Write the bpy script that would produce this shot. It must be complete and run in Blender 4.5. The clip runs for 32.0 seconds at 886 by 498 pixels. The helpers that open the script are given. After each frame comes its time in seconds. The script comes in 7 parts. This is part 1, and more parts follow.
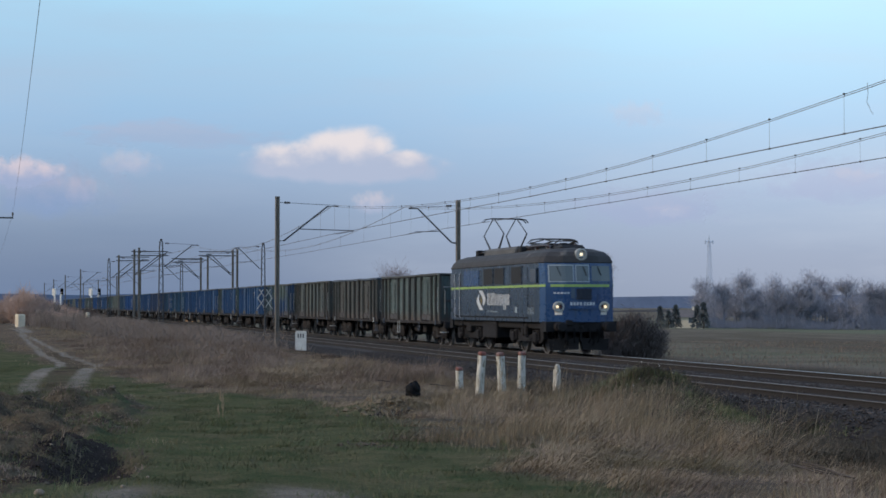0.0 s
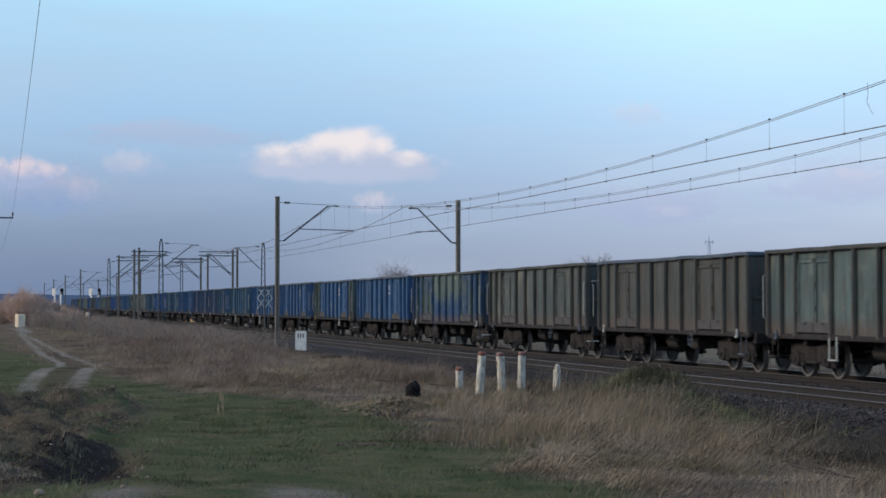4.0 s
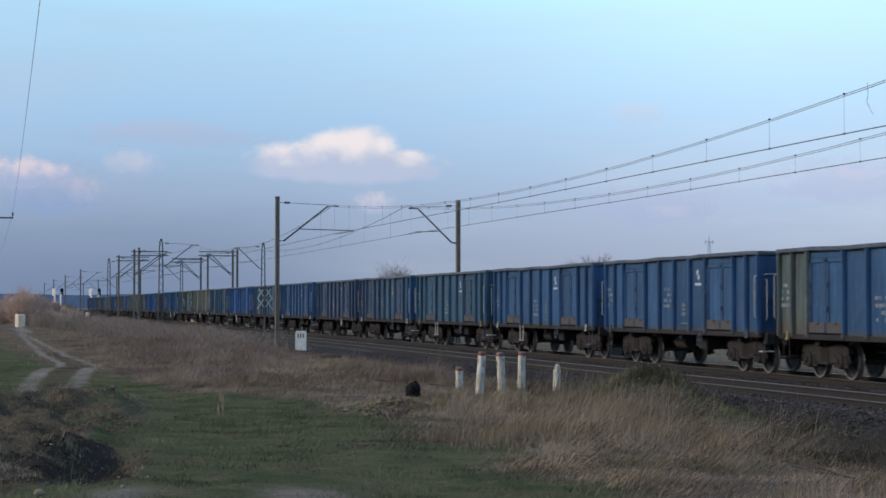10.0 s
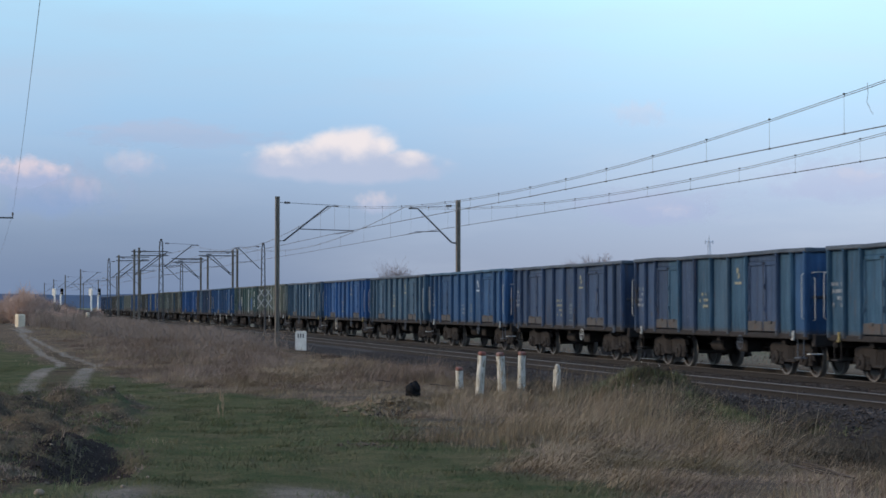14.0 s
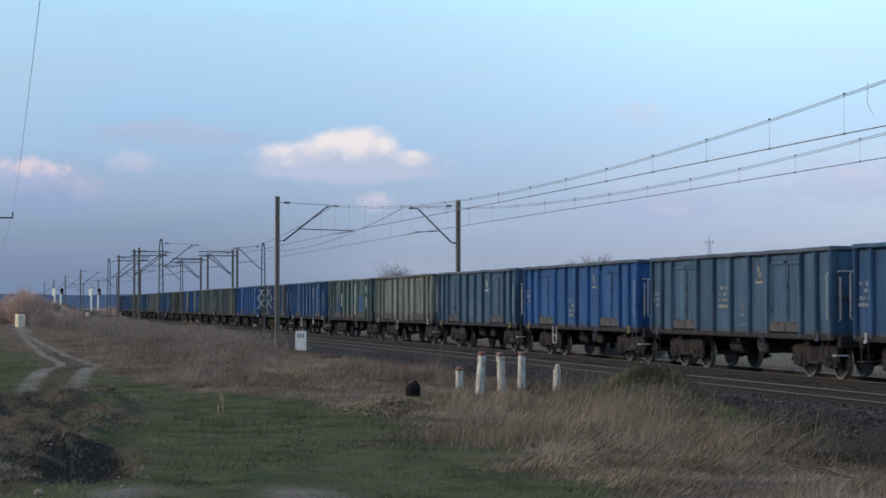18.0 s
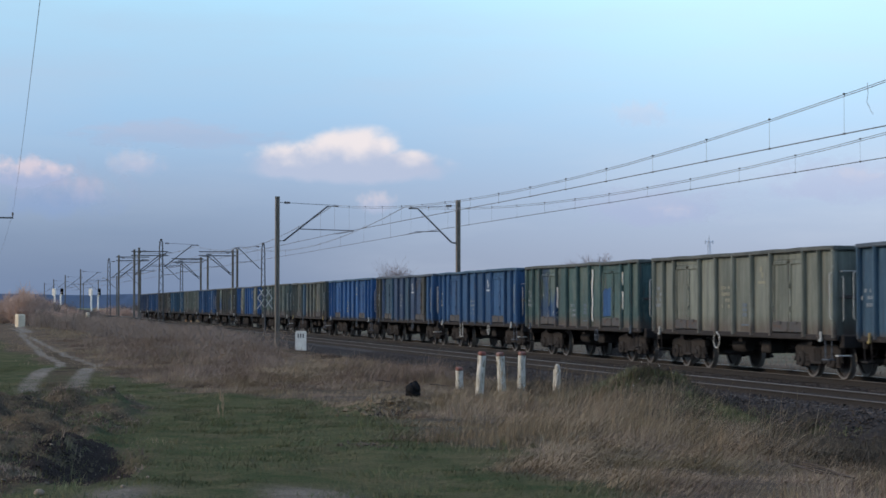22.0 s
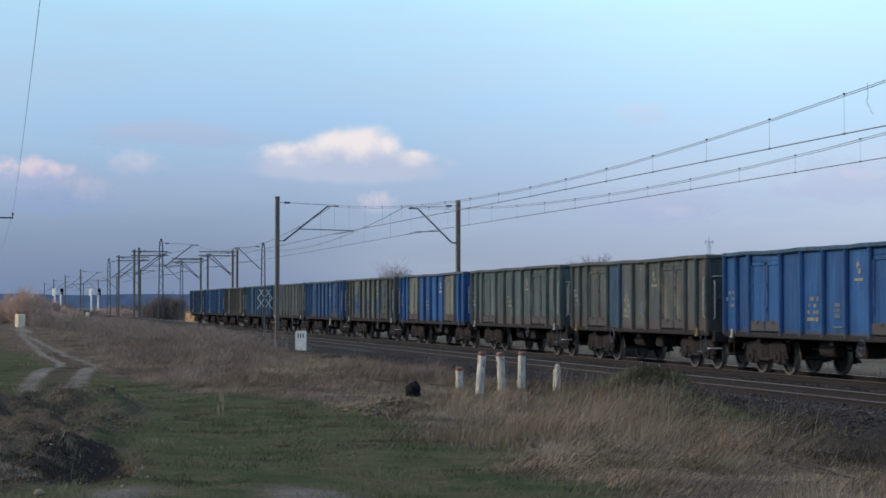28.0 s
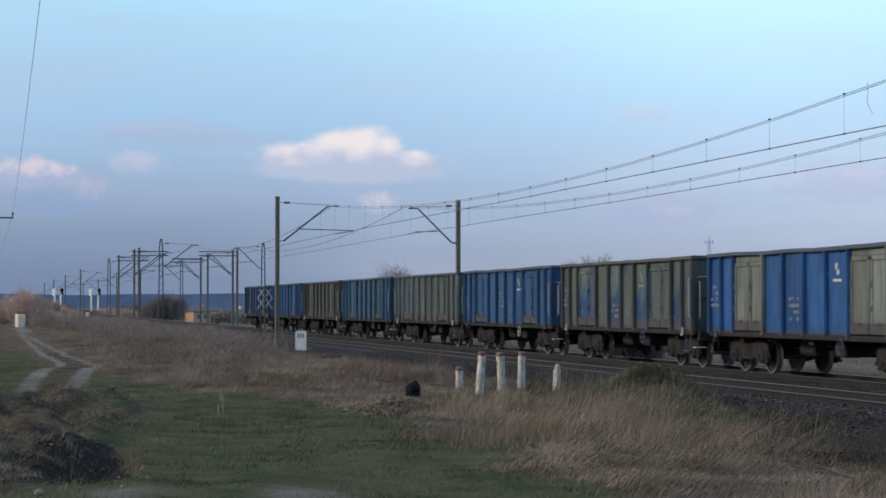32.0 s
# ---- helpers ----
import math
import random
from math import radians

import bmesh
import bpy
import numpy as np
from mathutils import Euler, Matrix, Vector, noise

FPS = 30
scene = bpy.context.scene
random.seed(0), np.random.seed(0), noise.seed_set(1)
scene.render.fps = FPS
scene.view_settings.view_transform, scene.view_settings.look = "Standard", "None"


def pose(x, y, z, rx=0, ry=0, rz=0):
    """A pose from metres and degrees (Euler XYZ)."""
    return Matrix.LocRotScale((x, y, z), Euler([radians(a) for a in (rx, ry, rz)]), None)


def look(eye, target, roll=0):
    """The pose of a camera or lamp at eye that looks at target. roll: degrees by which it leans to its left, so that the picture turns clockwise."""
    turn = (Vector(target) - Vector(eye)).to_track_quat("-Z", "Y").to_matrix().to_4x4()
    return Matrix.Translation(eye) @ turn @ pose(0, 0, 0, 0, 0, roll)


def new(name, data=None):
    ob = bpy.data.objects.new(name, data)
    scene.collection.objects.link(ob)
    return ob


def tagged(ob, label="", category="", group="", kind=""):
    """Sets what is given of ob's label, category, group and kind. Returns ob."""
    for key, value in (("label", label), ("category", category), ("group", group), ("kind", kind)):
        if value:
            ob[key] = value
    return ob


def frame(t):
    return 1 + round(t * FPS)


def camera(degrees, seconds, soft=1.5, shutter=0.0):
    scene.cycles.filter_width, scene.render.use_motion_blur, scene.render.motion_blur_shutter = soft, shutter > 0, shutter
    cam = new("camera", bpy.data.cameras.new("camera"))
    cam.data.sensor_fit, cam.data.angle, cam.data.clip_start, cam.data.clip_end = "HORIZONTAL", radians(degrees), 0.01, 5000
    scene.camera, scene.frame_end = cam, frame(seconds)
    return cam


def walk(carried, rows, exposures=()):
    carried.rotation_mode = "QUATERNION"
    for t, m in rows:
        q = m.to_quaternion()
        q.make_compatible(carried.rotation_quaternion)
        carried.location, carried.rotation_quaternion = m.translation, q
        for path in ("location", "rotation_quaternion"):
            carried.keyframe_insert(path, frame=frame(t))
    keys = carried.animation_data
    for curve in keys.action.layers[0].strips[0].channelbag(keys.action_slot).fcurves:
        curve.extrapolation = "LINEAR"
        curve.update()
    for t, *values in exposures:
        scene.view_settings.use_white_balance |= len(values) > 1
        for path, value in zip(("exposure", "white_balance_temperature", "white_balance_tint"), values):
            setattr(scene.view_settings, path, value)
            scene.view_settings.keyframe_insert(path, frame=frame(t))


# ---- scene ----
# The camera stands on a tripod beside the line. x: across the line, y: along it away from the camera, z = 0 at the rail heads.
HEADING, TILT = 13.68, 1.705
cam = camera(26.45, 32.0, soft=1.6, shutter=0.3)
EYE = (-21.6, -56.86, 1.85)
AIM = (EYE[0] + math.sin(radians(HEADING)), EYE[1] + math.cos(radians(HEADING)), EYE[2] + math.tan(radians(TILT)))
walk(cam, [(0, look(EYE, AIM)), (32.0, look(EYE, AIM))], exposures=[(0, 0.06), (1.0, 0.08), (2.0, 0.10), (3.0, 0.16), (6.0, 0.17), (32.0, 0.16)])

# ---- world and sun ----
SUN_EL, SUN_AZ = radians(23), radians(275)
world = bpy.data.worlds.new("sky")
scene.world = world
world.use_nodes = True
wn, wl = world.node_tree.nodes, world.node_tree.links
wn.clear()


def wnode(kind, **props):
    n = wn.new(kind)
    for k, v in props.items():
        if k == "op":
            n.operation = v
        elif k == "blend":
            n.data_type, n.blend_type = "RGBA", v
    return n


sky = wn.new("ShaderNodeTexSky")
sky.sky_type, sky.sun_disc = "NISHITA", False
sky.sun_elevation, sky.sun_rotation = SUN_EL, SUN_AZ
bg_sky = wn.new("ShaderNodeBackground")
bg_sky.inputs["Strength"].default_value = 0.02
wl.new(sky.outputs[0], bg_sky.inputs["Color"])
tc = wn.new("ShaderNodeTexCoord")
sep = wn.new("ShaderNodeSeparateXYZ")
wl.new(tc.outputs["Generated"], sep.inputs[0])
ramp = wn.new("ShaderNodeValToRGB")
stops = [(0.0, (0.27, 0.335, 0.49)), (0.025, (0.28, 0.355, 0.535)), (0.06, (0.335, 0.448, 0.668)), (0.10, (0.39, 0.602, 0.865)), (0.16, (0.51, 0.83, 1.05)), (0.5, (0.42, 0.64, 1.0)), (1.0, (0.28, 0.46, 0.90))]
el = ramp.color_ramp.elements
while len(el) < len(stops):
    el.new(0.5)
for e, (p, c) in zip(el, stops):
    e.position, e.color = p, (*c, 1)
wl.new(sep.outputs["Z"], ramp.inputs[0])
# broad soft cloud sheets, stretched level
mp = wn.new("ShaderNodeMapping")
mp.inputs["Scale"].default_value = (4.0, 4.0, 22.0)
mp.inputs["Location"].default_value = (1.3, 0.4, 0.0)
wl.new(tc.outputs["Generated"], mp.inputs[0])
nz = wn.new("ShaderNodeTexNoise")
nz.inputs["Scale"].default_value, nz.inputs["Detail"].default_value, nz.inputs["Roughness"].default_value = 1.0, 7, 0.55
wl.new(mp.outputs[0], nz.inputs["Vector"])
cr = wn.new("ShaderNodeValToRGB")
cr.color_ramp.elements[0].position, cr.color_ramp.elements[1].position = 0.45, 0.72
wl.new(nz.outputs["Fac"], cr.inputs[0])
mixc = wnode("ShaderNodeMix", blend="MIX")
mul = wnode("ShaderNodeMath", op="MULTIPLY")
mul.inputs[1].default_value = 0.45
wl.new(cr.outputs["Color"], mul.inputs[0])
wl.new(mul.outputs[0], mixc.inputs["Factor"])
wl.new(ramp.outputs["Color"], mixc.inputs["A"])
mixc.inputs["B"].default_value = (0.52, 0.60, 0.76, 1)
# the dark cloud bank low over the far end of the line
dirn = wn.new("ShaderNodeVectorMath")
dirn.operation = "DOT_PRODUCT"
dirn.inputs[1].default_value = (math.sin(radians(-2)), math.cos(radians(-2)), 0)
wl.new(tc.outputs["Generated"], dirn.inputs[0])
bank = wn.new("ShaderNodeMapRange")
bank.interpolation_type = "SMOOTHSTEP"
bank.inputs["From Min"].default_value, bank.inputs["From Max"].default_value = 0.962, 0.999
wl.new(dirn.outputs["Value"], bank.inputs["Value"])
low = wn.new("ShaderNodeMapRange")
low.interpolation_type = "SMOOTHSTEP"
low.inputs["From Min"].default_value, low.inputs["From Max"].default_value = 0.085, 0.01
wl.new(sep.outputs["Z"], low.inputs["Value"])
bm1 = wnode("ShaderNodeMath", op="MULTIPLY")
wl.new(bank.outputs[0], bm1.inputs[0])
wl.new(low.outputs[0], bm1.inputs[1])
bm2 = wnode("ShaderNodeMath", op="MULTIPLY")
bm2.inputs[1].default_value = 0.78
wl.new(bm1.outputs[0], bm2.inputs[0])
mixd = wnode("ShaderNodeMix", blend="MIX")
wl.new(bm2.outputs[0], mixd.inputs["Factor"])
wl.new(mixc.outputs["Result"], mixd.inputs["A"])
mixd.inputs["B"].default_value = (0.115, 0.205, 0.395, 1)
# the sky is deeper blue towards the far end of the line
side = wn.new("ShaderNodeMapRange")
side.interpolation_type = "SMOOTHSTEP"
side.inputs["From Min"].default_value, side.inputs["From Max"].default_value = 0.89, 1.0
wl.new(dirn.outputs["Value"], side.inputs["Value"])
mixs = wnode("ShaderNodeMix", blend="MULTIPLY")
wl.new(side.outputs[0], mixs.inputs["Factor"])
wl.new(mixd.outputs["Result"], mixs.inputs["A"])
mixs.inputs["B"].default_value = (0.68, 0.742, 0.81, 1)
tint = wnode("ShaderNodeMix", blend="MULTIPLY")
tint.inputs["Factor"].default_value = 1.0
wl.new(mixs.outputs["Result"], tint.inputs["A"])
tint.inputs["B"].default_value = (1.02, 0.985, 0.945, 1)
bg = wn.new("ShaderNodeBackground")
bg.inputs["Strength"].default_value = 0.98
wl.new(tint.outputs["Result"], bg.inputs["Color"])
adds = wn.new("ShaderNodeAddShader")
wl.new(bg.outputs[0], adds.inputs[0])
wl.new(bg_sky.outputs[0], adds.inputs[1])
wout = wn.new("ShaderNodeOutputWorld")
wl.new(adds.outputs[0], wout.inputs[0])

sun = new("sun", bpy.data.lights.new("sun", "SUN"))
sun.data.energy, sun.data.angle, sun.data.color = 2.0, radians(8), (1.0, 0.79, 0.57)
# low sun on the camera's left, thinned by cloud
sun.matrix_world = look((-95, 6, 40), (0, 0, 0))


# ---- mesh tools ----
class Build:
    """Collects plain polygons for one mesh."""

    def __init__(self):
        self.v, self.f = [], []

    def add(self, vs, fs):
        n = len(self.v)
        self.v += [tuple(p) for p in vs]
        self.f += [tuple(i + n for i in q) for q in fs]
        return self

    def box(self, x0, x1, y0, y1, z0, z1, b=0.0, m=None):
        """An axis-aligned block; b chamfers all its edges."""
        if b <= 0:
            vs = [(x, y, z) for z in (z0, z1) for y in (y0, y1) for x in (x0, x1)]
            fs = [(0, 2, 3, 1), (4, 5, 7, 6), (0, 1, 5, 4), (2, 6, 7, 3), (0, 4, 6, 2), (1, 3, 7, 5)]
        else:
            bm = bmesh.new()
            bmesh.ops.create_cube(bm, size=1)
            for q in bm.verts:
                q.co = Vector(((x0 + x1) / 2 + q.co.x * (x1 - x0), (y0 + y1) / 2 + q.co.y * (y1 - y0), (z0 + z1) / 2 + q.co.z * (z1 - z0)))
            bmesh.ops.bevel(bm, geom=bm.edges[:], offset=b, segments=1, affect="EDGES")
            bm.verts.index_update()
            vs = [tuple(q.co) for q in bm.verts]
            fs = [tuple(q.index for q in f.verts) for f in bm.faces]
            bm.free()
        if m is not None:
            vs = [m @ Vector(p) for p in vs]
        return self.add(vs, fs)

    def rod(self, a, b, r, n=8, r2=None):
        """A round bar from a to b."""
        a, b = Vector(a), Vector(b)
        q = (b - a).to_track_quat("Z", "Y")
        r2 = r if r2 is None else r2
        vs = []
        for p, rr in ((a, r), (b, r2)):
            vs += [p + q @ Vector((rr * math.cos(2 * math.pi * i / n), rr * math.sin(2 * math.pi * i / n), 0)) for i in range(n)]
        fs = [(i, (i + 1) % n, n + (i + 1) % n, n + i) for i in range(n)]
        return self.add(vs, fs + [tuple(range(n))[::-1], tuple(range(n, 2 * n))])

    def line(self, pts, r, n=6):
        """A round bar bent along the points."""
        pts = [Vector(p) for p in pts]
        vs, k = [], len(pts)
        for i, p in enumerate(pts):
            d = (pts[min(i + 1, k - 1)] - pts[max(i - 1, 0)]).normalized()
            ref = Vector((1, 0, 0)) if abs(d.x) < 0.9 else Vector((0, 0, 1))
            u = d.cross(ref).normalized()
            w = d.cross(u)
            vs += [p + u * r * math.cos(2 * math.pi * j / n) + w * r * math.sin(2 * math.pi * j / n) for j in range(n)]
        fs = [(i * n + j, i * n + (j + 1) % n, (i + 1) * n + (j + 1) % n, (i + 1) * n + j) for i in range(k - 1) for j in range(n)]
        return self.add(vs, fs + [tuple(range(n))[::-1], tuple(range((k - 1) * n, k * n))])

    def lathe(self, prof, axis="x", n=24, at=(0, 0, 0), closed=True):
        """Turns (distance along the axis, radius) pairs round an axis."""
        vs, fs, k = [], [], len(prof)
        for i in range(n):
            c, s = math.cos(2 * math.pi * i / n), math.sin(2 * math.pi * i / n)
            for d, r in prof:
                p = (d, r * c, r * s) if axis == "x" else (r * c, d, r * s) if axis == "y" else (r * c, r * s, d)
                vs.append((p[0] + at[0], p[1] + at[1], p[2] + at[2]))
        for i in range(n):
            j = (i + 1) % n
            for a in range(k if closed else k - 1):
                e = (a + 1) % k
                fs.append((i * k + a, i * k + e, j * k + e, j * k + a))
        return self.add(vs, fs)

    def prism(self, outline, axis, d0, d1):
        """An outline in the plane across the axis, drawn out from d0 to d1. x: (y, z), y: (x, z), z: (x, y)."""
        n = len(outline)

        def at(p, d):
            return (d, p[0], p[1]) if axis == "x" else (p[0], d, p[1]) if axis == "y" else (p[0], p[1], d)
        vs = [at(p, d0) for p in outline] + [at(p, d1) for p in outline]
        fs = [(i, (i + 1) % n, n + (i + 1) % n, n + i) for i in range(n)]
        return self.add(vs, fs + [tuple(range(n))[::-1], tuple(range(n, 2 * n))])

    def mesh(self, name, smooth=False):
        me = bpy.data.meshes.new(name)
        me.from_pydata(self.v, [], self.f)
        if smooth:
            me.shade_smooth()
        bm = bmesh.new()
        bm.from_mesh(me)
        bmesh.ops.delete(bm, geom=[q for q in bm.verts if not q.link_faces], context="VERTS")
        bmesh.ops.recalc_face_normals(bm, faces=bm.faces[:])
        bm.to_mesh(me)
        bm.free()
        return me


def part(name, build, material, parent=None, label="", at=None, smooth=False):
    """One mesh object, under its thing where a parent is given. build: a Build or a ready mesh."""
    me = build.mesh(name, smooth) if isinstance(build, Build) else build
    if not me.materials:
        me.materials.append(material)
    ob = new(name, me)
    if parent is not None:
        ob.parent = parent
    if at is not None:
        ob.location = at
    if label:
        ob["label"] = label
    return ob


def thing(name, label, category, group="", kind="", at=(0, 0, 0), rz=0):
    ob = new(name)
    ob.matrix_basis = pose(at[0], at[1], at[2], 0, 0, rz)
    return tagged(ob, label, category, group, kind)


# ---- materials ----
def material(name, rough=0.6, metal=0.0, spec=0.5):
    m = bpy.data.materials.new(name)
    m.use_nodes = True
    b = m.node_tree.nodes["Principled BSDF"]
    b.inputs["Roughness"].default_value, b.inputs["Metallic"].default_value = rough, metal
    b.inputs["Specular IOR Level"].default_value = spec
    return m, m.node_tree.nodes, m.node_tree.links, b


def coords(n, l, scale=(1, 1, 1), jump=True):
    """Object coordinates, shifted by the object's own random number so that repeats differ."""
    t = n.new("ShaderNodeTexCoord")
    k = n.new("ShaderNodeMapping")
    k.inputs["Scale"].default_value = scale
    l.new(t.outputs["Object"], k.inputs["Vector"])
    if jump:
        i = n.new("ShaderNodeObjectInfo")
        v = n.new("ShaderNodeVectorMath")
        v.operation = "SCALE"
        v.inputs[0].default_value = (37, 19, 53)
        l.new(i.outputs["Random"], v.inputs["Scale"])
        l.new(v.outputs[0], k.inputs["Location"])
    return k.outputs[0]


def noise_fac(n, l, vec, scale, lo, hi, detail=6, rough=0.6):
    t = n.new("ShaderNodeTexNoise")
    t.inputs["Scale"].default_value, t.inputs["Detail"].default_value, t.inputs["Roughness"].default_value = scale, detail, rough
    l.new(vec, t.inputs["Vector"])
    r = n.new("ShaderNodeMapRange")
    r.inputs["From Min"].default_value, r.inputs["From Max"].default_value = lo, hi
    l.new(t.outputs["Fac"], r.inputs["Value"])
    return r.outputs[0]


def mix(n, l, fac, a, b, blend="MIX"):
    m = n.new("ShaderNodeMix")
    m.data_type, m.blend_type = "RGBA", blend
    for sock, val in (("Factor", fac), ("A", a), ("B", b)):
        if isinstance(val, bpy.types.NodeSocket):
            l.new(val, m.inputs[sock])
        else:
            m.inputs[sock].default_value = val if sock == "Factor" else (*val, 1)
    return m.outputs["Result"]


def bump(n, l, b, height, strength, dist):
    k = n.new("ShaderNodeBump")
    k.inputs["Strength"].default_value, k.inputs["Distance"].default_value = strength, dist
    l.new(height, k.inputs["Height"])
    l.new(k.outputs[0], b.inputs["Normal"])


def surface(name, base, other, rough=0.7, metal=0.0, scale=3.0, lo=0.35, hi=0.7, fine=40.0, bumpy=0.2, dist=0.01, spots=None, stretch=(1, 1, 1), spec=0.4):
    """A weathered surface: two tones in broad patches, fine grain, and spots of a third tone."""
    m, n, l, b = material(name, rough, metal, spec)
    vec = coords(n, l, stretch)
    c = mix(n, l, noise_fac(n, l, vec, scale, lo, hi), base, other)
    g = noise_fac(n, l, vec, fine, 0.3, 0.7, 4)
    c = mix(n, l, g, c, mix(n, l, 1.0, c, (0.72, 0.72, 0.72), "MULTIPLY"))
    if spots:
        c = mix(n, l, noise_fac(n, l, vec, spots[1], spots[2], spots[2] + 0.08), c, spots[0])
    l.new(c, b.inputs["Base Color"])
    if bumpy:
        bump(n, l, b, g, bumpy, dist)
    return m


def wagon_paint(name, base, fade, patch=None, patch_at=0.6, rust_at=0.585, foot_top=1.25, peel=0.66, low=0.0):
    """Faded, chalky wagon paint with streaks that run down, patches of an older colour and rust low down."""
    m, n, l, b = material(name, 0.62, 0.0, 0.35)
    t = n.new("ShaderNodeTexCoord")
    i = n.new("ShaderNodeObjectInfo")
    v = n.new("ShaderNodeVectorMath")
    v.operation = "SCALE"
    v.inputs[0].default_value = (37, 19, 53)
    l.new(i.outputs["Random"], v.inputs["Scale"])
    a = n.new("ShaderNodeVectorMath")
    l.new(t.outputs["Object"], a.inputs[0])
    l.new(v.outputs[0], a.inputs[1])
    flow = n.new("ShaderNodeMapping")
    flow.inputs["Scale"].default_value = (6, 6, 0.55)
    l.new(a.outputs[0], flow.inputs["Vector"])
    c = mix(n, l, noise_fac(n, l, flow.outputs[0], 1.0, 0.35, 0.68, 7), tuple(0.88 * v for v in base), tuple(1.18 * v for v in fade))
    if patch:
        pv = n.new("ShaderNodeMapping")
        pv.inputs["Scale"].default_value = (1.2, 1.2, 0.6)
        l.new(a.outputs[0], pv.inputs["Vector"])
        held = noise_fac(n, l, pv.outputs[0], 0.9, patch_at, patch_at + 0.09, 8, 0.72)
        if low:
            # the newer coat has peeled from the lower half
            hz = n.new("ShaderNodeSeparateXYZ")
            l.new(t.outputs["Object"], hz.inputs[0])
            hr = n.new("ShaderNodeMapRange")
            hr.inputs["From Min"].default_value, hr.inputs["From Max"].default_value = low + 0.45, low - 0.25
            hr.inputs["To Min"].default_value, hr.inputs["To Max"].default_value = -1.6, 1.6
            hr.clamp = False
            l.new(hz.outputs["Z"], hr.inputs["Value"])
            hm = n.new("ShaderNodeMath")
            hm.operation, hm.use_clamp = "ADD", True
            l.new(hr.outputs[0], hm.inputs[0])
            rag = n.new("ShaderNodeMapRange")
            rag.inputs["From Min"].default_value, rag.inputs["From Max"].default_value = 0.30, 0.70
            rag.inputs["To Min"].default_value, rag.inputs["To Max"].default_value = -3.0, 3.6
            rn = n.new("ShaderNodeTexNoise")
            rn.inputs["Scale"].default_value, rn.inputs["Detail"].default_value, rn.inputs["Roughness"].default_value = 0.8, 8, 0.65
            l.new(flow.outputs[0], rn.inputs["Vector"])
            l.new(rn.outputs["Fac"], rag.inputs["Value"])
            l.new(rag.outputs[0], hm.inputs[1])
            held = hm.outputs[0]
        c = mix(n, l, held, c, patch)
    # each piece a little lighter or darker
    hsv = n.new("ShaderNodeHueSaturation")
    r = n.new("ShaderNodeMapRange")
    r.inputs["To Min"].default_value, r.inputs["To Max"].default_value = 0.68, 1.02
    l.new(i.outputs["Random"], r.inputs["Value"])
    l.new(r.outputs[0], hsv.inputs["Value"])
    l.new(c, hsv.inputs["Color"])
    c = hsv.outputs[0]
    streak = noise_fac(n, l, flow.outputs[0], 1.3, rust_at, rust_at + 0.14, 8, 0.72)
    c = mix(n, l, streak, c, (0.085, 0.05, 0.035))
    blot = n.new("ShaderNodeMapping")
    blot.inputs["Scale"].default_value = (2.6, 2.6, 1.1)
    l.new(a.outputs[0], blot.inputs["Vector"])
    scuff = noise_fac(n, l, blot.outputs[0], 1.9, peel, peel + 0.05, 9, 0.74)
    c = mix(n, l, scuff, c, (0.27, 0.29, 0.29))
    # chalky runs down the panels
    chalk = noise_fac(n, l, flow.outputs[0], 1.6, 0.60, 0.78, 8, 0.75)
    c = mix(n, l, chalk, c, mix(n, l, 0.75, c, mix(n, l, 1.0, c, (0.10, 0.10, 0.10), "ADD")))
    sepz = n.new("ShaderNodeSeparateXYZ")
    l.new(t.outputs["Object"], sepz.inputs[0])
    foot = n.new("ShaderNodeMapRange")
    foot.inputs["From Min"].default_value, foot.inputs["From Max"].default_value = foot_top, min(1.22, foot_top - 0.12)
    l.new(sepz.outputs["Z"], foot.inputs["Value"])
    fm = n.new("ShaderNodeMath")
    fm.operation = "MULTIPLY"
    l.new(foot.outputs[0], fm.inputs[0])
    l.new(noise_fac(n, l, flow.outputs[0], 1.7, 0.30, 0.55, 8, 0.7), fm.inputs[1])
    c = mix(n, l, fm.outputs[0], c, (0.078, 0.062, 0.053) if foot_top > 1.4 else (0.052, 0.050, 0.052))
    l.new(c, b.inputs["Base Color"])
    bump(n, l, b, noise_fac(n, l, a.outputs[0], 1.7, 0.3, 0.7, 5), 0.6, 0.04)
    return m


def plain(name, color, rough=0.6, metal=0.0, glow=0.0):
    m, n, l, b = material(name, rough, metal)
    b.inputs["Base Color"].default_value = (*color, 1)
    if glow:
        b.inputs["Emission Color"].default_value, b.inputs["Emission Strength"].default_value = (*color, 1), glow
    return m


M = {}
M["blue"] = wagon_paint("blue_paint", (0.012, 0.054, 0.138), (0.027, 0.079, 0.176))
M["bright"] = wagon_paint("bright_blue_paint", (0.010, 0.056, 0.175), (0.022, 0.088, 0.235), rust_at=0.62)
M["navy"] = wagon_paint("navy_paint", (0.018, 0.040, 0.092), (0.034, 0.060, 0.116), (0.05, 0.042, 0.038), 0.60)
M["teal"] = wagon_paint("teal_paint", (0.016, 0.057, 0.106), (0.034, 0.086, 0.146))
M["steel"] = wagon_paint("steel_blue_paint", (0.023, 0.060, 0.106), (0.046, 0.095, 0.150))
M["green"] = wagon_paint("grey_green_paint", (0.042, 0.066, 0.070), (0.080, 0.112, 0.108), (0.138, 0.162, 0.142), 0.54, 0.54, 1.62, 0.64)
M["olive"] = wagon_paint("olive_paint", (0.040, 0.054, 0.056), (0.074, 0.090, 0.086), (0.150, 0.152, 0.120), 0.55, 0.54, 1.62, 0.65)
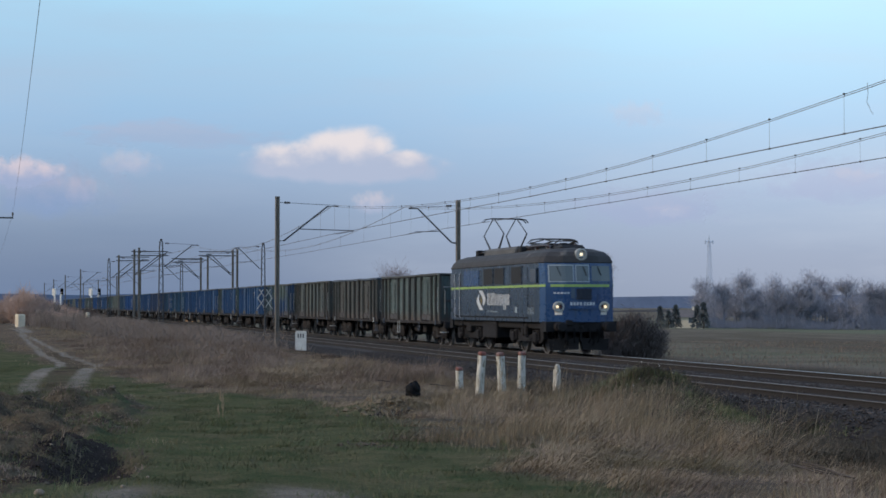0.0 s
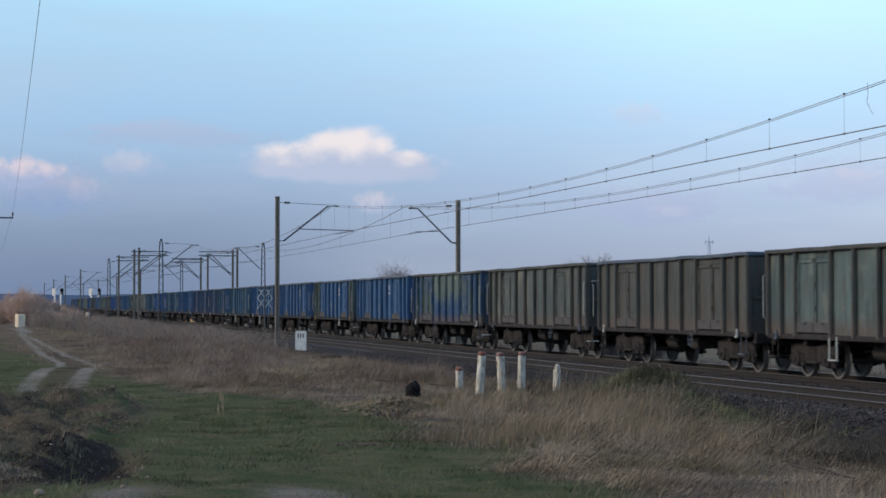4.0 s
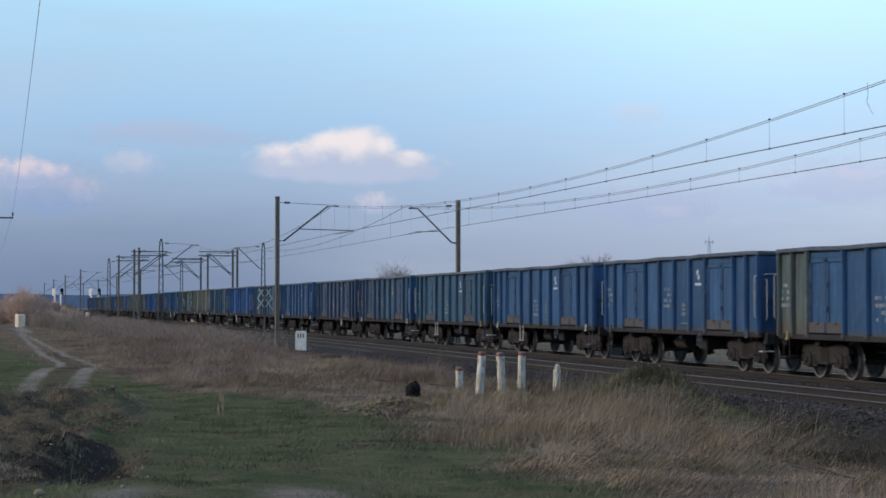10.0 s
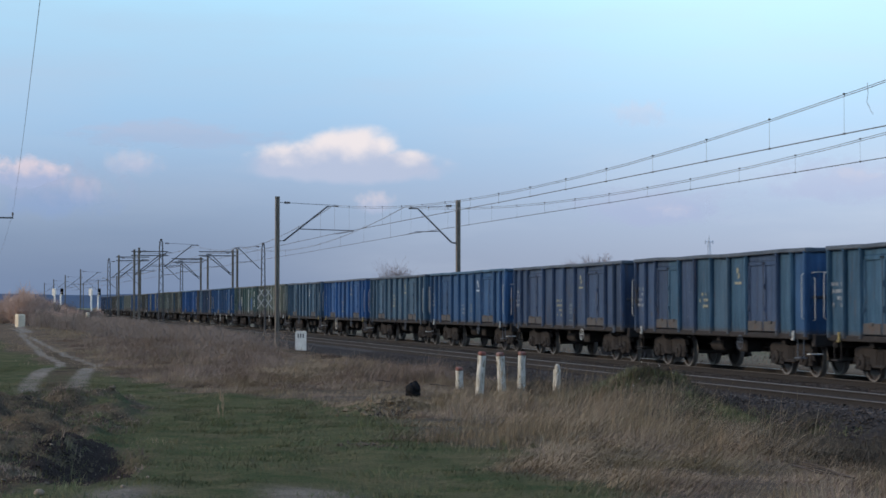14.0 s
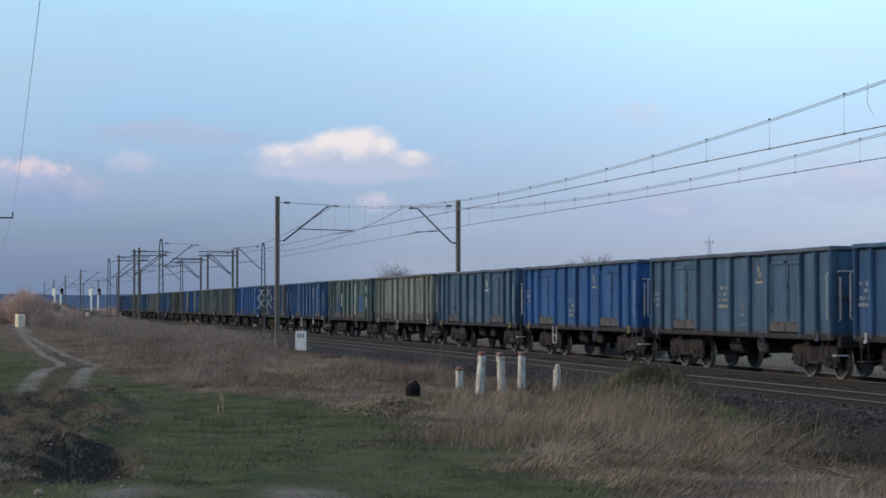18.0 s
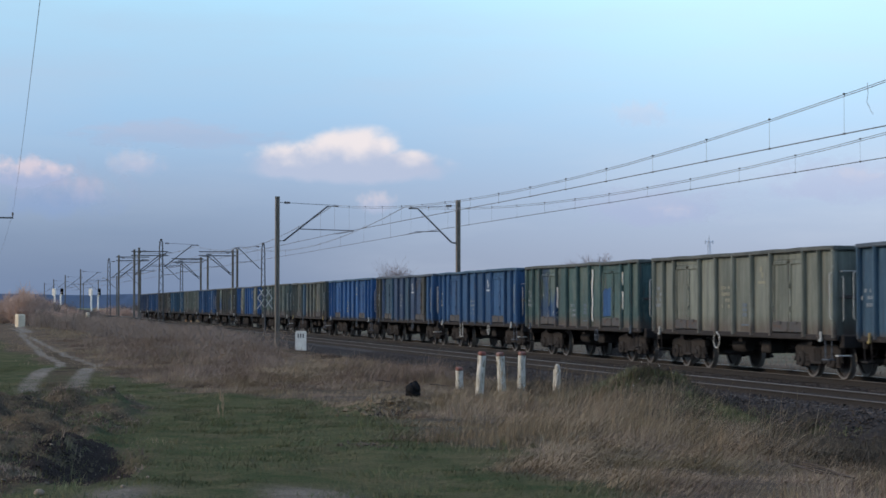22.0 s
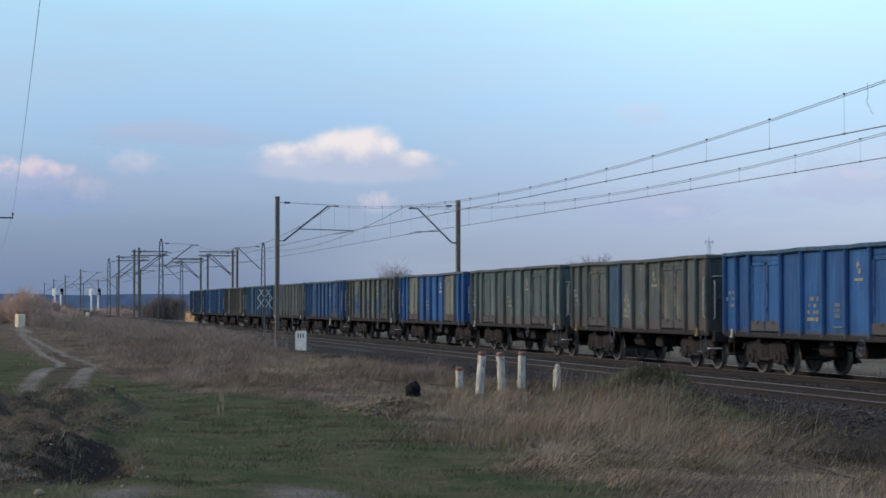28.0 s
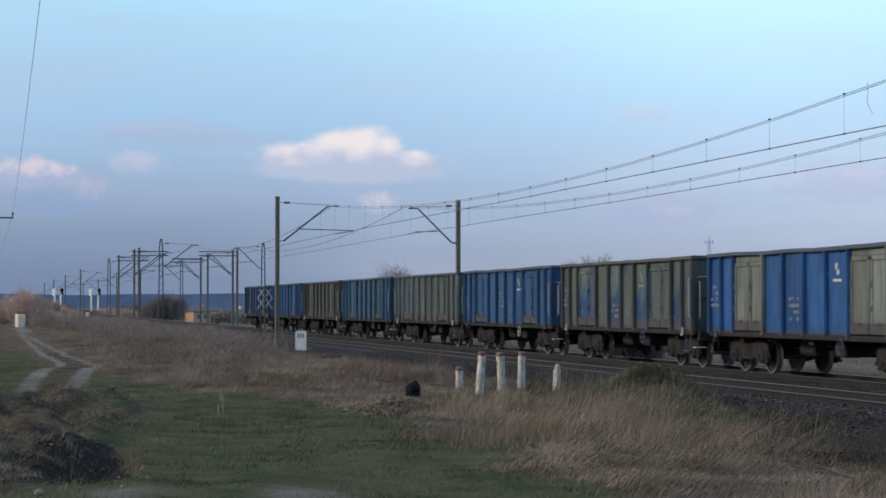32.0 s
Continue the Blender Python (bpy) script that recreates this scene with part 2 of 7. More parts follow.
M["pale"] = wagon_paint("pale_green_paint", (0.112, 0.128, 0.110), (0.170, 0.184, 0.158), foot_top=1.58)
M["brown"] = wagon_paint("brown_green_paint", (0.040, 0.043, 0.040), (0.066, 0.068, 0.060), rust_at=0.54, foot_top=1.60)
M["patchy"] = wagon_paint("patched_paint", (0.034, 0.062, 0.064), (0.078, 0.106, 0.096), (0.016, 0.048, 0.115), 0.44, foot_top=1.55, peel=0.60)
M["drip"] = wagon_paint("green_run_over_blue", (0.050, 0.082, 0.080), (0.110, 0.142, 0.128), (0.014, 0.050, 0.125), 0.5, foot_top=1.5, peel=0.60, low=2.1)
M["tealgreen"] = wagon_paint("teal_green_paint", (0.028, 0.066, 0.068), (0.056, 0.102, 0.100), (0.095, 0.128, 0.112), 0.50, 0.55, 1.52, 0.63)
M["greenblue"] = wagon_paint("green_over_blue_paint", (0.058, 0.074, 0.062), (0.098, 0.112, 0.090), (0.018, 0.052, 0.120), 0.52)
M["under"] = surface("underframe_grime", (0.026, 0.0245, 0.0255), (0.040, 0.035, 0.0345), 0.9, 0.0, 2.5, spots=((0.062, 0.052, 0.047), 6.0, 0.62), spec=0.2)


def wheel_material(name, r):
    """Grimy wheel disc with a worn bright rim, by distance from the axle."""
    m, n, l, b = material(name, 0.55, 0.2)
    t = n.new("ShaderNodeTexCoord")
    k = n.new("ShaderNodeMapping")
    k.inputs["Scale"].default_value = (0, 1, 1)
    l.new(t.outputs["Object"], k.inputs["Vector"])
    d = n.new("ShaderNodeVectorMath")
    d.operation = "LENGTH"
    l.new(k.outputs[0], d.inputs[0])
    f = n.new("ShaderNodeMapRange")
    f.inputs["From Min"].default_value, f.inputs["From Max"].default_value = r - 0.055, r - 0.03
    l.new(d.outputs["Value"], f.inputs["Value"])
    c = mix(n, l, noise_fac(n, l, t.outputs["Object"], 7.0, 0.3, 0.7), (0.028, 0.025, 0.026), (0.044, 0.038, 0.037))
    l.new(mix(n, l, f.outputs[0], c, (0.16, 0.15, 0.145)), b.inputs["Base Color"])
    return m


M["wheel0.46"] = wheel_material("wagon_wheel", 0.46)
M["wheel0.62"] = wheel_material("loco_wheel", 0.625)
M["rail"] = plain("rail_head", (0.30, 0.29, 0.28), 0.42, 0.8)
M["rail_dull"] = surface("dull_rail_head", (0.085, 0.076, 0.070), (0.125, 0.112, 0.104), 0.72, 0.15, 0.6)
M["rail_half_bright"] = surface("half_bright_rail_head", (0.13, 0.120, 0.113), (0.17, 0.158, 0.150), 0.60, 0.35, 0.6)
# Scuffed paint, made paler and bluer for the sky light on the rims.
M["rim"] = surface("scuffed_skylit_rim", (0.052, 0.070, 0.098), (0.090, 0.110, 0.140), 0.7, 0.0, 2.0)
M["rim_green"] = surface("scuffed_green_rim", (0.058, 0.066, 0.064), (0.100, 0.106, 0.098), 0.7, 0.0, 2.0)
M["rail_rust"] = surface("rail_rust", (0.014, 0.012, 0.012), (0.024, 0.020, 0.019), 0.9, 0.0, 4.0)
M["sleeper"] = surface("concrete_sleeper", (0.066, 0.057, 0.052), (0.044, 0.038, 0.036), 0.9, 0.0, 3.0)
M["ballast"] = surface("ballast", (0.057, 0.050, 0.047), (0.032, 0.029, 0.028), 0.95, 0.0, 9.0, fine=30, bumpy=1.0, dist=0.05, spots=((0.15, 0.12, 0.10), 24.0, 0.64), spec=0.1)
M["pole"] = surface("weathered_pole", (0.20, 0.17, 0.135), (0.11, 0.092, 0.078), 0.85, 0.0, 2.0, stretch=(3, 3, 0.6))
M["galv"] = surface("dull_galvanised_steel", (0.11, 0.11, 0.115), (0.06, 0.057, 0.055), 0.65, 0.3, 3.0)
M["wire"] = plain("copper_wire", (0.12, 0.112, 0.108), 0.6, 0.2)
M["wire_pale"] = plain("weathered_cable", (0.17, 0.17, 0.175), 0.6, 0.2)
M["insul"] = plain("brown_porcelain", (0.05, 0.03, 0.022), 0.3)
M["white"] = surface("chipped_whitewash", (0.58, 0.55, 0.50), (0.36, 0.335, 0.30), 0.85, 0.0, 5.0, spots=((0.20, 0.175, 0.15), 8.0, 0.60))
M["post_white"] = surface("dirty_chipped_whitewash", (0.60, 0.57, 0.51), (0.36, 0.335, 0.275), 0.9, 0.0, 6.0, 0.36, 0.62, stretch=(1.5, 1.5, 0.6), spots=((0.19, 0.17, 0.125), 9.0, 0.555))
# Pale paint, lifted further to put haze into its colour.
M["lattice"] = plain("hazed_pale_lattice_paint", (0.40, 0.39, 0.36), 0.7)
M["stone_white"] = surface("whitewashed_stone", (0.78, 0.76, 0.70), (0.62, 0.59, 0.54), 0.8, 0.0, 3.0)
M["field_stone"] = surface("tan_stone", (0.27, 0.21, 0.155), (0.19, 0.15, 0.11), 0.9, 0.0, 20.0)
M["signal_white"] = surface("fresh_signal_paint", (0.85, 0.82, 0.76), (0.78, 0.74, 0.68), 0.5, 0.0, 2.0)
M["redcap"] = surface("faded_red_paint", (0.20, 0.062, 0.045), (0.24, 0.16, 0.14), 0.8, 0.0, 6.0)
M["black"] = surface("black_plastic", (0.006, 0.006, 0.007), (0.011, 0.011, 0.012), 0.75, 0.0, 6.0, spec=0.1)
M["mark"] = plain("worn_white_lettering", (0.44, 0.46, 0.48), 0.7)
M["markworn"] = surface("half_worn_lettering", (0.27, 0.30, 0.33), (0.12, 0.15, 0.19), 0.8, 0.0, 5.0)
M["markdim"] = surface("nearly_lost_lettering", (0.14, 0.17, 0.20), (0.07, 0.10, 0.14), 0.8, 0.0, 5.0)
M["flap"] = surface("rusty_door_foot", (0.054, 0.057, 0.063), (0.084, 0.077, 0.074), 0.85, 0.0, 4.0, spots=((0.075, 0.045, 0.032), 6.0, 0.56))
M["markfaint"] = plain("yellowed_lettering", (0.22, 0.215, 0.16), 0.7)
M["fitting_yellow"] = surface("chipped_yellow_paint", (0.34, 0.26, 0.09), (0.20, 0.16, 0.08), 0.7, 0.0, 8.0)
M["hand"] = plain("pale_handrail", (0.36, 0.37, 0.36), 0.6)


# ---- ground ----
NEAR = -4.2          # centre of the near track; the far one, on which the train runs, lies at x = 0
noise.seed_set(3)


def smooth(a, b, v):
    t = np.clip((v - a) / (b - a), 0, 1)
    return t * t * (3 - 2 * t)


def wob(x, y, s, k=0.0):
    """A cheap smooth wobble from a few sines."""
    return (np.sin(x * 1.3 / s + 1.7 + k) * np.cos(y * 1.1 / s + 0.6 - k) + np.sin(x * 2.9 / s - y * 2.3 / s + 2.1 + k) * 0.5 + np.cos(x * 5.3 / s + y * 4.1 / s + k) * 0.25) / 1.75


def lattice_noise(x, y, cell, seed):
    """Smooth value noise, -1 to 1, with cells of the given size."""
    u, v = np.asarray(x, float) / cell + 131.7 * seed, np.asarray(y, float) / cell - 57.3 * seed
    iu, iv = np.floor(u), np.floor(v)
    fu, fv = u - iu, v - iv
    fu, fv = fu * fu * (3 - 2 * fu), fv * fv * (3 - 2 * fv)

    def h(a, b):
        q = np.sin(a * 127.1 + b * 311.7 + seed * 74.7) * 43758.5453
        return q - np.floor(q)
    return 2 * ((h(iu, iv) * (1 - fu) + h(iu + 1, iv) * fu) * (1 - fv) + (h(iu, iv + 1) * (1 - fu) + h(iu + 1, iv + 1) * fu) * fv) - 1


def rough_noise(x, y, cell, seed):
    return (lattice_noise(x, y, cell, seed) + 0.5 * lattice_noise(x, y, cell * 0.47, seed + 1) + 0.25 * lattice_noise(x, y, cell * 0.21, seed + 2)) / 1.4


def ground_z(x, y):
    x, y = np.asarray(x, float), np.asarray(y, float)
    side = -0.34 + 0.10 * rough_noise(x, y, 5.0, 1) + 0.05 * rough_noise(x, y, 1.3, 2)
    # the ditch side towards the track, and the mound beside it
    ditch = -0.30 * smooth(-12.5, -8.0, x) * (1 - smooth(-26, -20, y)) * (1 - smooth(-6.9, -6.0, x))
    mound = 0.70 * np.exp(-(((x + 7.7) / np.where(x < -7.7, 0.85, 1.1)) ** 2 + ((y + 18.2) / 2.4) ** 2))
    # spoil heap of clods
    heap = 0.20 * smooth(0.5, -0.5, x + 18.2 - 0.13 * (y + 14)) * smooth(-35.5, -31.5, y) * (1 - smooth(-15, -10.5, y)) * (0.75 + 1.2 * rough_noise(x, y, 1.3, 3) + 0.9 * rough_noise(x, y, 0.5, 4))
    # the hollow dug into its near side
    heap = heap - 0.36 * np.exp(-(((x + 20.2 - 0.13 * (y + 31)) / 0.55) ** 2 + ((y + 31.0) / 2.1) ** 2) ** 2) - 0.16 * np.exp(-(((x + 20.1) / 0.3) ** 2 + ((y + 22.4) / 0.9) ** 2))
    z = side + ditch + mound + heap
    # foot of the black thing and the old turf beside it
    z = z + 0.20 * np.exp(-(((x + 13.3) / 0.7) ** 2 + ((y + 18.4) / 1.2) ** 2)) * (1 + 0.8 * rough_noise(x, y, 0.6, 26))
    # under the tracks
    bed = smooth(-7.05, -6.5, x) * (1 - smooth(2.6, 3.6, x))
    z = z * (1 - bed) - 0.85 * bed
    # the fields beyond fall away
    far = smooth(3.0, 12.0, x)
    field = -1.0 - 3.2 * smooth(10, 220, x) + 0.12 * wob(x, y, 9.0)
    z = z * (1 - far) + field * far
    # far off everything is level land
    out = smooth(150, 500, np.hypot(x, y))
    return z * (1 - out) + (-3.0 - 1.5 * smooth(500, 2500, np.hypot(x, y))) * out


def rut(points, x, y, w):
    """Closeness, 0 to 1, to a line of ground points."""
    d = np.full(np.shape(x), 1e9)
    for (ax, ay), (bx, by) in zip(points, points[1:]):
        ex, ey = bx - ax, by - ay
        t = np.clip(((x - ax) * ex + (y - ay) * ey) / (ex * ex + ey * ey), 0, 1)
        d = np.minimum(d, np.hypot(x - ax - t * ex, y - ay - t * ey))
    return 1 - smooth(w * 0.5, w, d)


RUT_A = [(-19.1, 128.0), (-18.7, 87.0), (-18.4, 52.0), (-18.22, 34.5), (-18.02, 21.0), (-17.62, 17.4), (-17.5, 13.4), (-17.8, 10.0), (-18.26, 6.5), (-18.7, 2.5), (-19.1, -4.0), (-19.4, -9.0)]
RUT_B = [(-18.9, 92.0), (-19.02, 71.0), (-19.06, 44.0), (-19.07, 28.5), (-18.95, 21.0), (-18.7, 16.8), (-19.05, 12.0), (-19.7, 6.0), (-20.1, 2.5), (-20.4, -4.0), (-20.6, -10.0)]
RUT_MID = [(-18.55, 30.0), (-18.45, 21.0), (-18.15, 16.5), (-18.3, 12.0), (-18.95, 6.0), (-19.4, 2.5), (-19.75, -4.0), (-20.0, -9.0)]
RUT_C = [(-18.9, 275.0), (-18.1, 139.0), (-18.3, 95.0)]


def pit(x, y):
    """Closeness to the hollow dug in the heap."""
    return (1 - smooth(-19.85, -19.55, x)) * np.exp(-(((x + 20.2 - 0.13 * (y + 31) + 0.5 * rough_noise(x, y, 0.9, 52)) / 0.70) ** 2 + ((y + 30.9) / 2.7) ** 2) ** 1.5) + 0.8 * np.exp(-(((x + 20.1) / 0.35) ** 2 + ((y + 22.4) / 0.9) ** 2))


def zones(x, y):
    """Shares of green turf, bare clods, worn path and gravel; the rest is dry grass."""
    x, y = np.asarray(x, float), np.asarray(y, float)
    wx = x + 1.0 * rough_noise(x, y, 2.6, 5) + 0.35 * rough_noise(x, y, 0.7, 6)
    edge = np.interp(y, [-60, -40, -35, -28, -18, -12.5, -10, -4, 10, 40, 100], [-14.0, -13.6, -14.6, -14.0, -13.2, -14.4, -16.6, -17.2, -18.9, -20.5, -21.5])
    green = 1 - smooth(-0.5, 0.5, wx - edge)
    green = np.maximum(green, 0.7 * np.exp(-(((x + 7.6) / 0.8) ** 2 + ((y + 21.5) / 1.6) ** 2)))
    strips = smooth(98, 112, x + 12 * rough_noise(x, y, 60.0, 31)) * (1 - smooth(175, 200, x)) + 0.35 * smooth(15, 19, x) * (1 - smooth(26, 34, x + 5 * rough_noise(x, y, 14.0, 32)))
    green = np.maximum(green, strips * np.clip(0.7 + 0.9 * rough_noise(x, y, 16.0, 33), 0, 1) * (x > 12))
    dirt = smooth(0.35, -0.45, wx + 18.2 - 0.13 * (y + 14)) * smooth(-35.3, -33.5, y + 1.2 * rough_noise(x, y, 1.5, 7)) * (1 - smooth(-14.5, -11.5, y + 2.0 * rough_noise(x, y, 2.0, 8)))
    wide = 0.21 + 0.14 * (1 - smooth(2, 16, y))
    path = np.maximum(rut(RUT_A, x + 0.06 * wob(x, y, 1.2), y, wide), rut(RUT_B, x + 0.06 * wob(x, y, 1.2), y, wide))
    path = np.maximum(path, rut(RUT_C, x, y, 0.6))
    path = np.maximum(path, 0.8 * np.exp(-(((x + 19.9) / 0.45) ** 2 + ((y + 34.6) / 0.8) ** 2)) * 0.3)
    path = np.maximum(path, np.exp(-(((x + 17.9) / 0.55) ** 2 + ((y + 35.4) / 1.0) ** 2) ** 1.5))
    path = np.maximum(path, 0.7 * np.exp(-(((x + 20.1) / 0.4) ** 2 + ((y + 35.0) / 0.7) ** 2) ** 1.5))
    path = path * (1 - 0.3 * smooth(6, -4, y) * (y > -12)) * (1 - dirt) * np.clip(0.9 + 0.5 * rough_noise(x, y, 1.2, 15), 0.35, 1)
    # the gravel tone runs on past the bed, darkening the ground to x = 15
    gravel = smooth(-8.4, -7.0, wx) * (1 - smooth(9.0, 15.0, x))
    dirt = dirt * (1 - smooth(-19.95, -19.6, x) * smooth(-25, -27, y)) * smooth(-0.9, -0.35, rough_noise(x, y, 1.8, 9) + 0.5 * rough_noise(x, y, 0.5, 10))
    dirt = np.maximum(dirt, 0.9 * np.exp(-(((x + 8.2) / 1.5) ** 2 + ((y + 28.0) / 6.0) ** 2)))
    dirt = np.maximum(dirt, 0.95 * np.exp(-(((x + 9.3) / 1.3) ** 2 + ((y + 33.2) / 2.6) ** 2) ** 1.5))
    dirt = np.maximum(dirt, 0.8 * np.exp(-(((x + 13.2) / 0.6) ** 2 + ((y + 18.6) / 1.0) ** 2)))
    dirt = np.maximum(dirt, np.exp(-(((x + 20.2 - 0.13 * (y + 31)) / 0.65) ** 2 + ((y + 31.0) / 2.2) ** 2) ** 1.5))
    dirt = np.maximum(dirt, 0.95 * rut(RUT_MID, x, y, 0.5) * np.clip(0.8 + rough_noise(x, y, 1.5, 51), 0, 1) * (1 - path))
    return green * (1 - dirt) * (1 - path), dirt, path, gravel


def grid_mesh(name, xs, ys):
    gx, gy = np.meshgrid(xs, ys)
    gz = ground_z(gx, gy)
    nx, ny = len(xs), len(ys)
    co = np.stack([gx, gy, gz], -1).reshape(-1, 3)
    i = np.arange(nx * ny).reshape(ny, nx)
    quads = np.stack([i[:-1, :-1], i[:-1, 1:], i[1:, 1:], i[1:, :-1]], -1).reshape(-1, 4)
    me = bpy.data.meshes.new(name)
    me.from_pydata(co, [], quads.tolist())
    z4 = np.stack([a.ravel() for a in zones(gx, gy)], -1)
    at = me.color_attributes.new("zone", "FLOAT_COLOR", "POINT")
    at.data.foreach_set("color", z4.astype(np.float32).ravel())
    me.shade_smooth()
    return me


def spread(start, end, first, grow):
    out, d, p = [], first, start
    while abs(p) < abs(end):
        p += d
        out.append(p)
        d *= grow
    return out


def soil_material():
    m, n, l, b = material("meadow_ground", 1.0, 0.0, 0.0)
    at = n.new("ShaderNodeVertexColor")
    at.layer_name = "zone"
    s = n.new("ShaderNodeSeparateColor")
    l.new(at.outputs["Color"], s.inputs[0])
    t = n.new("ShaderNodeTexCoord")
    vec = t.outputs["Object"]
    dry = mix(n, l, noise_fac(n, l, vec, 0.5, 0.35, 0.65, 8), (0.205, 0.158, 0.118), (0.118, 0.092, 0.070))
    dry = mix(n, l, noise_fac(n, l, vec, 0.012, 0.45, 0.60, 4), dry, (0.128, 0.108, 0.086))
    # the fields beyond the line: stubble and ploughed strips, their colours paled for haze
    sx = n.new("ShaderNodeSeparateXYZ")
    l.new(vec, sx.inputs[0])
    beyond = n.new("ShaderNodeMapRange")
    beyond.inputs["From Min"].default_value, beyond.inputs["From Max"].default_value = 8, 16
    l.new(sx.outputs["X"], beyond.inputs["Value"])
    strip = n.new("ShaderNodeMapping")
    strip.inputs["Scale"].default_value = (0.055, 0.008, 1)
    l.new(vec, strip.inputs["Vector"])
    hazed_field = mix(n, l, noise_fac(n, l, strip.outputs[0], 1.0, 0.42, 0.60, 5), (0.225, 0.195, 0.155), (0.150, 0.128, 0.100))
    hazed_field = mix(n, l, noise_fac(n, l, vec, 0.15, 0.40, 0.66, 7), hazed_field, (0.135, 0.120, 0.088))
    dry = mix(n, l, beyond.outputs[0], dry, hazed_field)
    c = mix(n, l, s.outputs["Red"], dry, (0.185, 0.210, 0.140))
    near_green = mix(n, l, s.outputs["Red"], dry, mix(n, l, noise_fac(n, l, vec, 1.6, 0.35, 0.65, 9), (0.074, 0.094, 0.048), (0.150, 0.136, 0.080)))
    c = mix(n, l, beyond.outputs[0], near_green, c)
    c = mix(n, l, s.outputs["Green"], c, mix(n, l, noise_fac(n, l, vec, 2.2, 0.35, 0.65, 9), (0.058, 0.047, 0.038), (0.155, 0.124, 0.084)))
    c = mix(n, l, s.outputs["Blue"], c, mix(n, l, noise_fac(n, l, vec, 3.0, 0.3, 0.7, 9), (0.34, 0.300, 0.250), (0.205, 0.180, 0.150)))
    c = mix(n, l, at.outputs["Alpha"], c, mix(n, l, noise_fac(n, l, vec, 14.0, 0.35, 0.65, 6), (0.045, 0.033, 0.024), (0.085, 0.063, 0.046)))
    fine = noise_fac(n, l, vec, 18.0, 0.3, 0.7, 6)
    c = mix(n, l, fine, c, mix(n, l, 1.0, c, (0.6, 0.6, 0.6), "MULTIPLY"))
    l.new(c, b.inputs["Base Color"])
    bump(n, l, b, fine, 0.8, 0.06)
    return m


XS = sorted(spread(-30, 4600, -3, 1.35)) + list(np.arange(-30, -24, 0.5)) + list(np.arange(-24, -16, 0.12)) + list(np.arange(-16, -4, 0.2)) + list(np.arange(-4, 12, 1.0)) + spread(12, 4600, 3, 1.22)
YS = sorted(spread(-62, 4600, -4, 1.45)) + list(np.arange(-62, -42, 1.5)) + list(np.arange(-42, -10, 0.13)) + list(np.arange(-10, 22, 0.24)) + list(np.arange(22, 150, 1.6)) + spread(150, 4600, 4, 1.15)
tagged(part("ground", grid_mesh("ground", XS, YS), soil_material()), "rough meadow of dry grass, green turf and bare earth", "ground", kind="structure")


# ---- railway ----
def ballast_bed():
    """One bed of broken stone for both tracks, uneven along its edges."""
    ys = list(np.arange(-60, 60, 0.5)) + list(np.arange(60, 210, 3)) + spread(210, 900, 10, 1.2)
    ys = sorted(spread(-60, 900, -10, 1.3)) + ys
    prof = [(-7.5, -1.0), (-7.0, -0.62), (-6.5, -0.38), (-6.0, -0.20), (-5.0, -0.15), (-3.4, -0.15), (-2.4, -0.18), (-2.1, -0.21), (-1.8, -0.18), (-0.8, -0.15), (0.8, -0.15), (1.8, -0.20), (2.5, -0.6), (3.3, -1.2)]
    rnd = random.Random(5)
    vs, fs, k = [], [], len(prof)
    for y in ys:
        for x, z in prof:
            vs.append((x + rnd.uniform(-0.07, 0.07), y + rnd.uniform(-0.1, 0.1), z + rnd.uniform(-0.02, 0.02)))
    for i in range(len(ys) - 1):
        for j in range(k - 1):
            fs.append((i * k + j, i * k + j + 1, (i + 1) * k + j + 1, (i + 1) * k + j))
    return Build().add(vs, fs)


tagged(part("ballast_bed", ballast_bed(), M["ballast"], smooth=False), "grey-brown broken stone bed under both tracks", "ballast", kind="structure")


def rail(x, y0, y1, head):
    ob = thing("rail", "worn steel rail with a bright running head" if head == "rail" else "steel rail with a half-bright running head" if head == "rail_half_bright" else "rusty steel rail with a dull running head", "rail", "rails of the line")
    prof = [(-0.075, -0.17), (0.075, -0.17), (0.075, -0.158), (0.012, -0.14), (0.012, -0.04), (0.036, -0.03), (0.036, -0.012), (-0.036, -0.012), (-0.036, -0.03), (-0.012, -0.04), (-0.012, -0.14), (-0.075, -0.158)]
    part("web", Build().prism([(x + a, z) for a, z in prof], "y", y0, y1), M["rail_rust"], ob)
    part("running_head", Build().prism([(x - 0.035, -0.0118), (x + 0.035, -0.0118), (x + 0.034, -0.003), (x + 0.026, 0.0), (x - 0.026, 0.0), (x - 0.034, -0.003)], "y", y0, y1), M[head], ob)


# Each track's far rail gets a brighter head colour, for its glint.
for centre in (0, NEAR):
    for off in (-0.7535, 0.7535):
        rail(centre + off, -900, 900, "rail_dull" if off < 0 else "rail" if centre == 0 else "rail_half_bright")


# ---- overhead line ----
MESHES = {}


def shared(key, make, smooth=False):
    if key not in MESHES:
        MESHES[key] = make().mesh(key.split("#")[0], smooth)
    return MESHES[key]


def copied(key, mat):
    """The shared mesh with one material on it; one mesh for each pair."""
    k = key + "@" + mat
    if k not in MESHES:
        MESHES[k] = MESHES[key].copy()
        MESHES[k].materials.append(M[mat])
    return MESHES[k]


POLES = [-101.0, -31.0, 39.4, 108.0, 133.0, 160.0, 180.0, 236.0, 296.0, 356.0, 420.0]


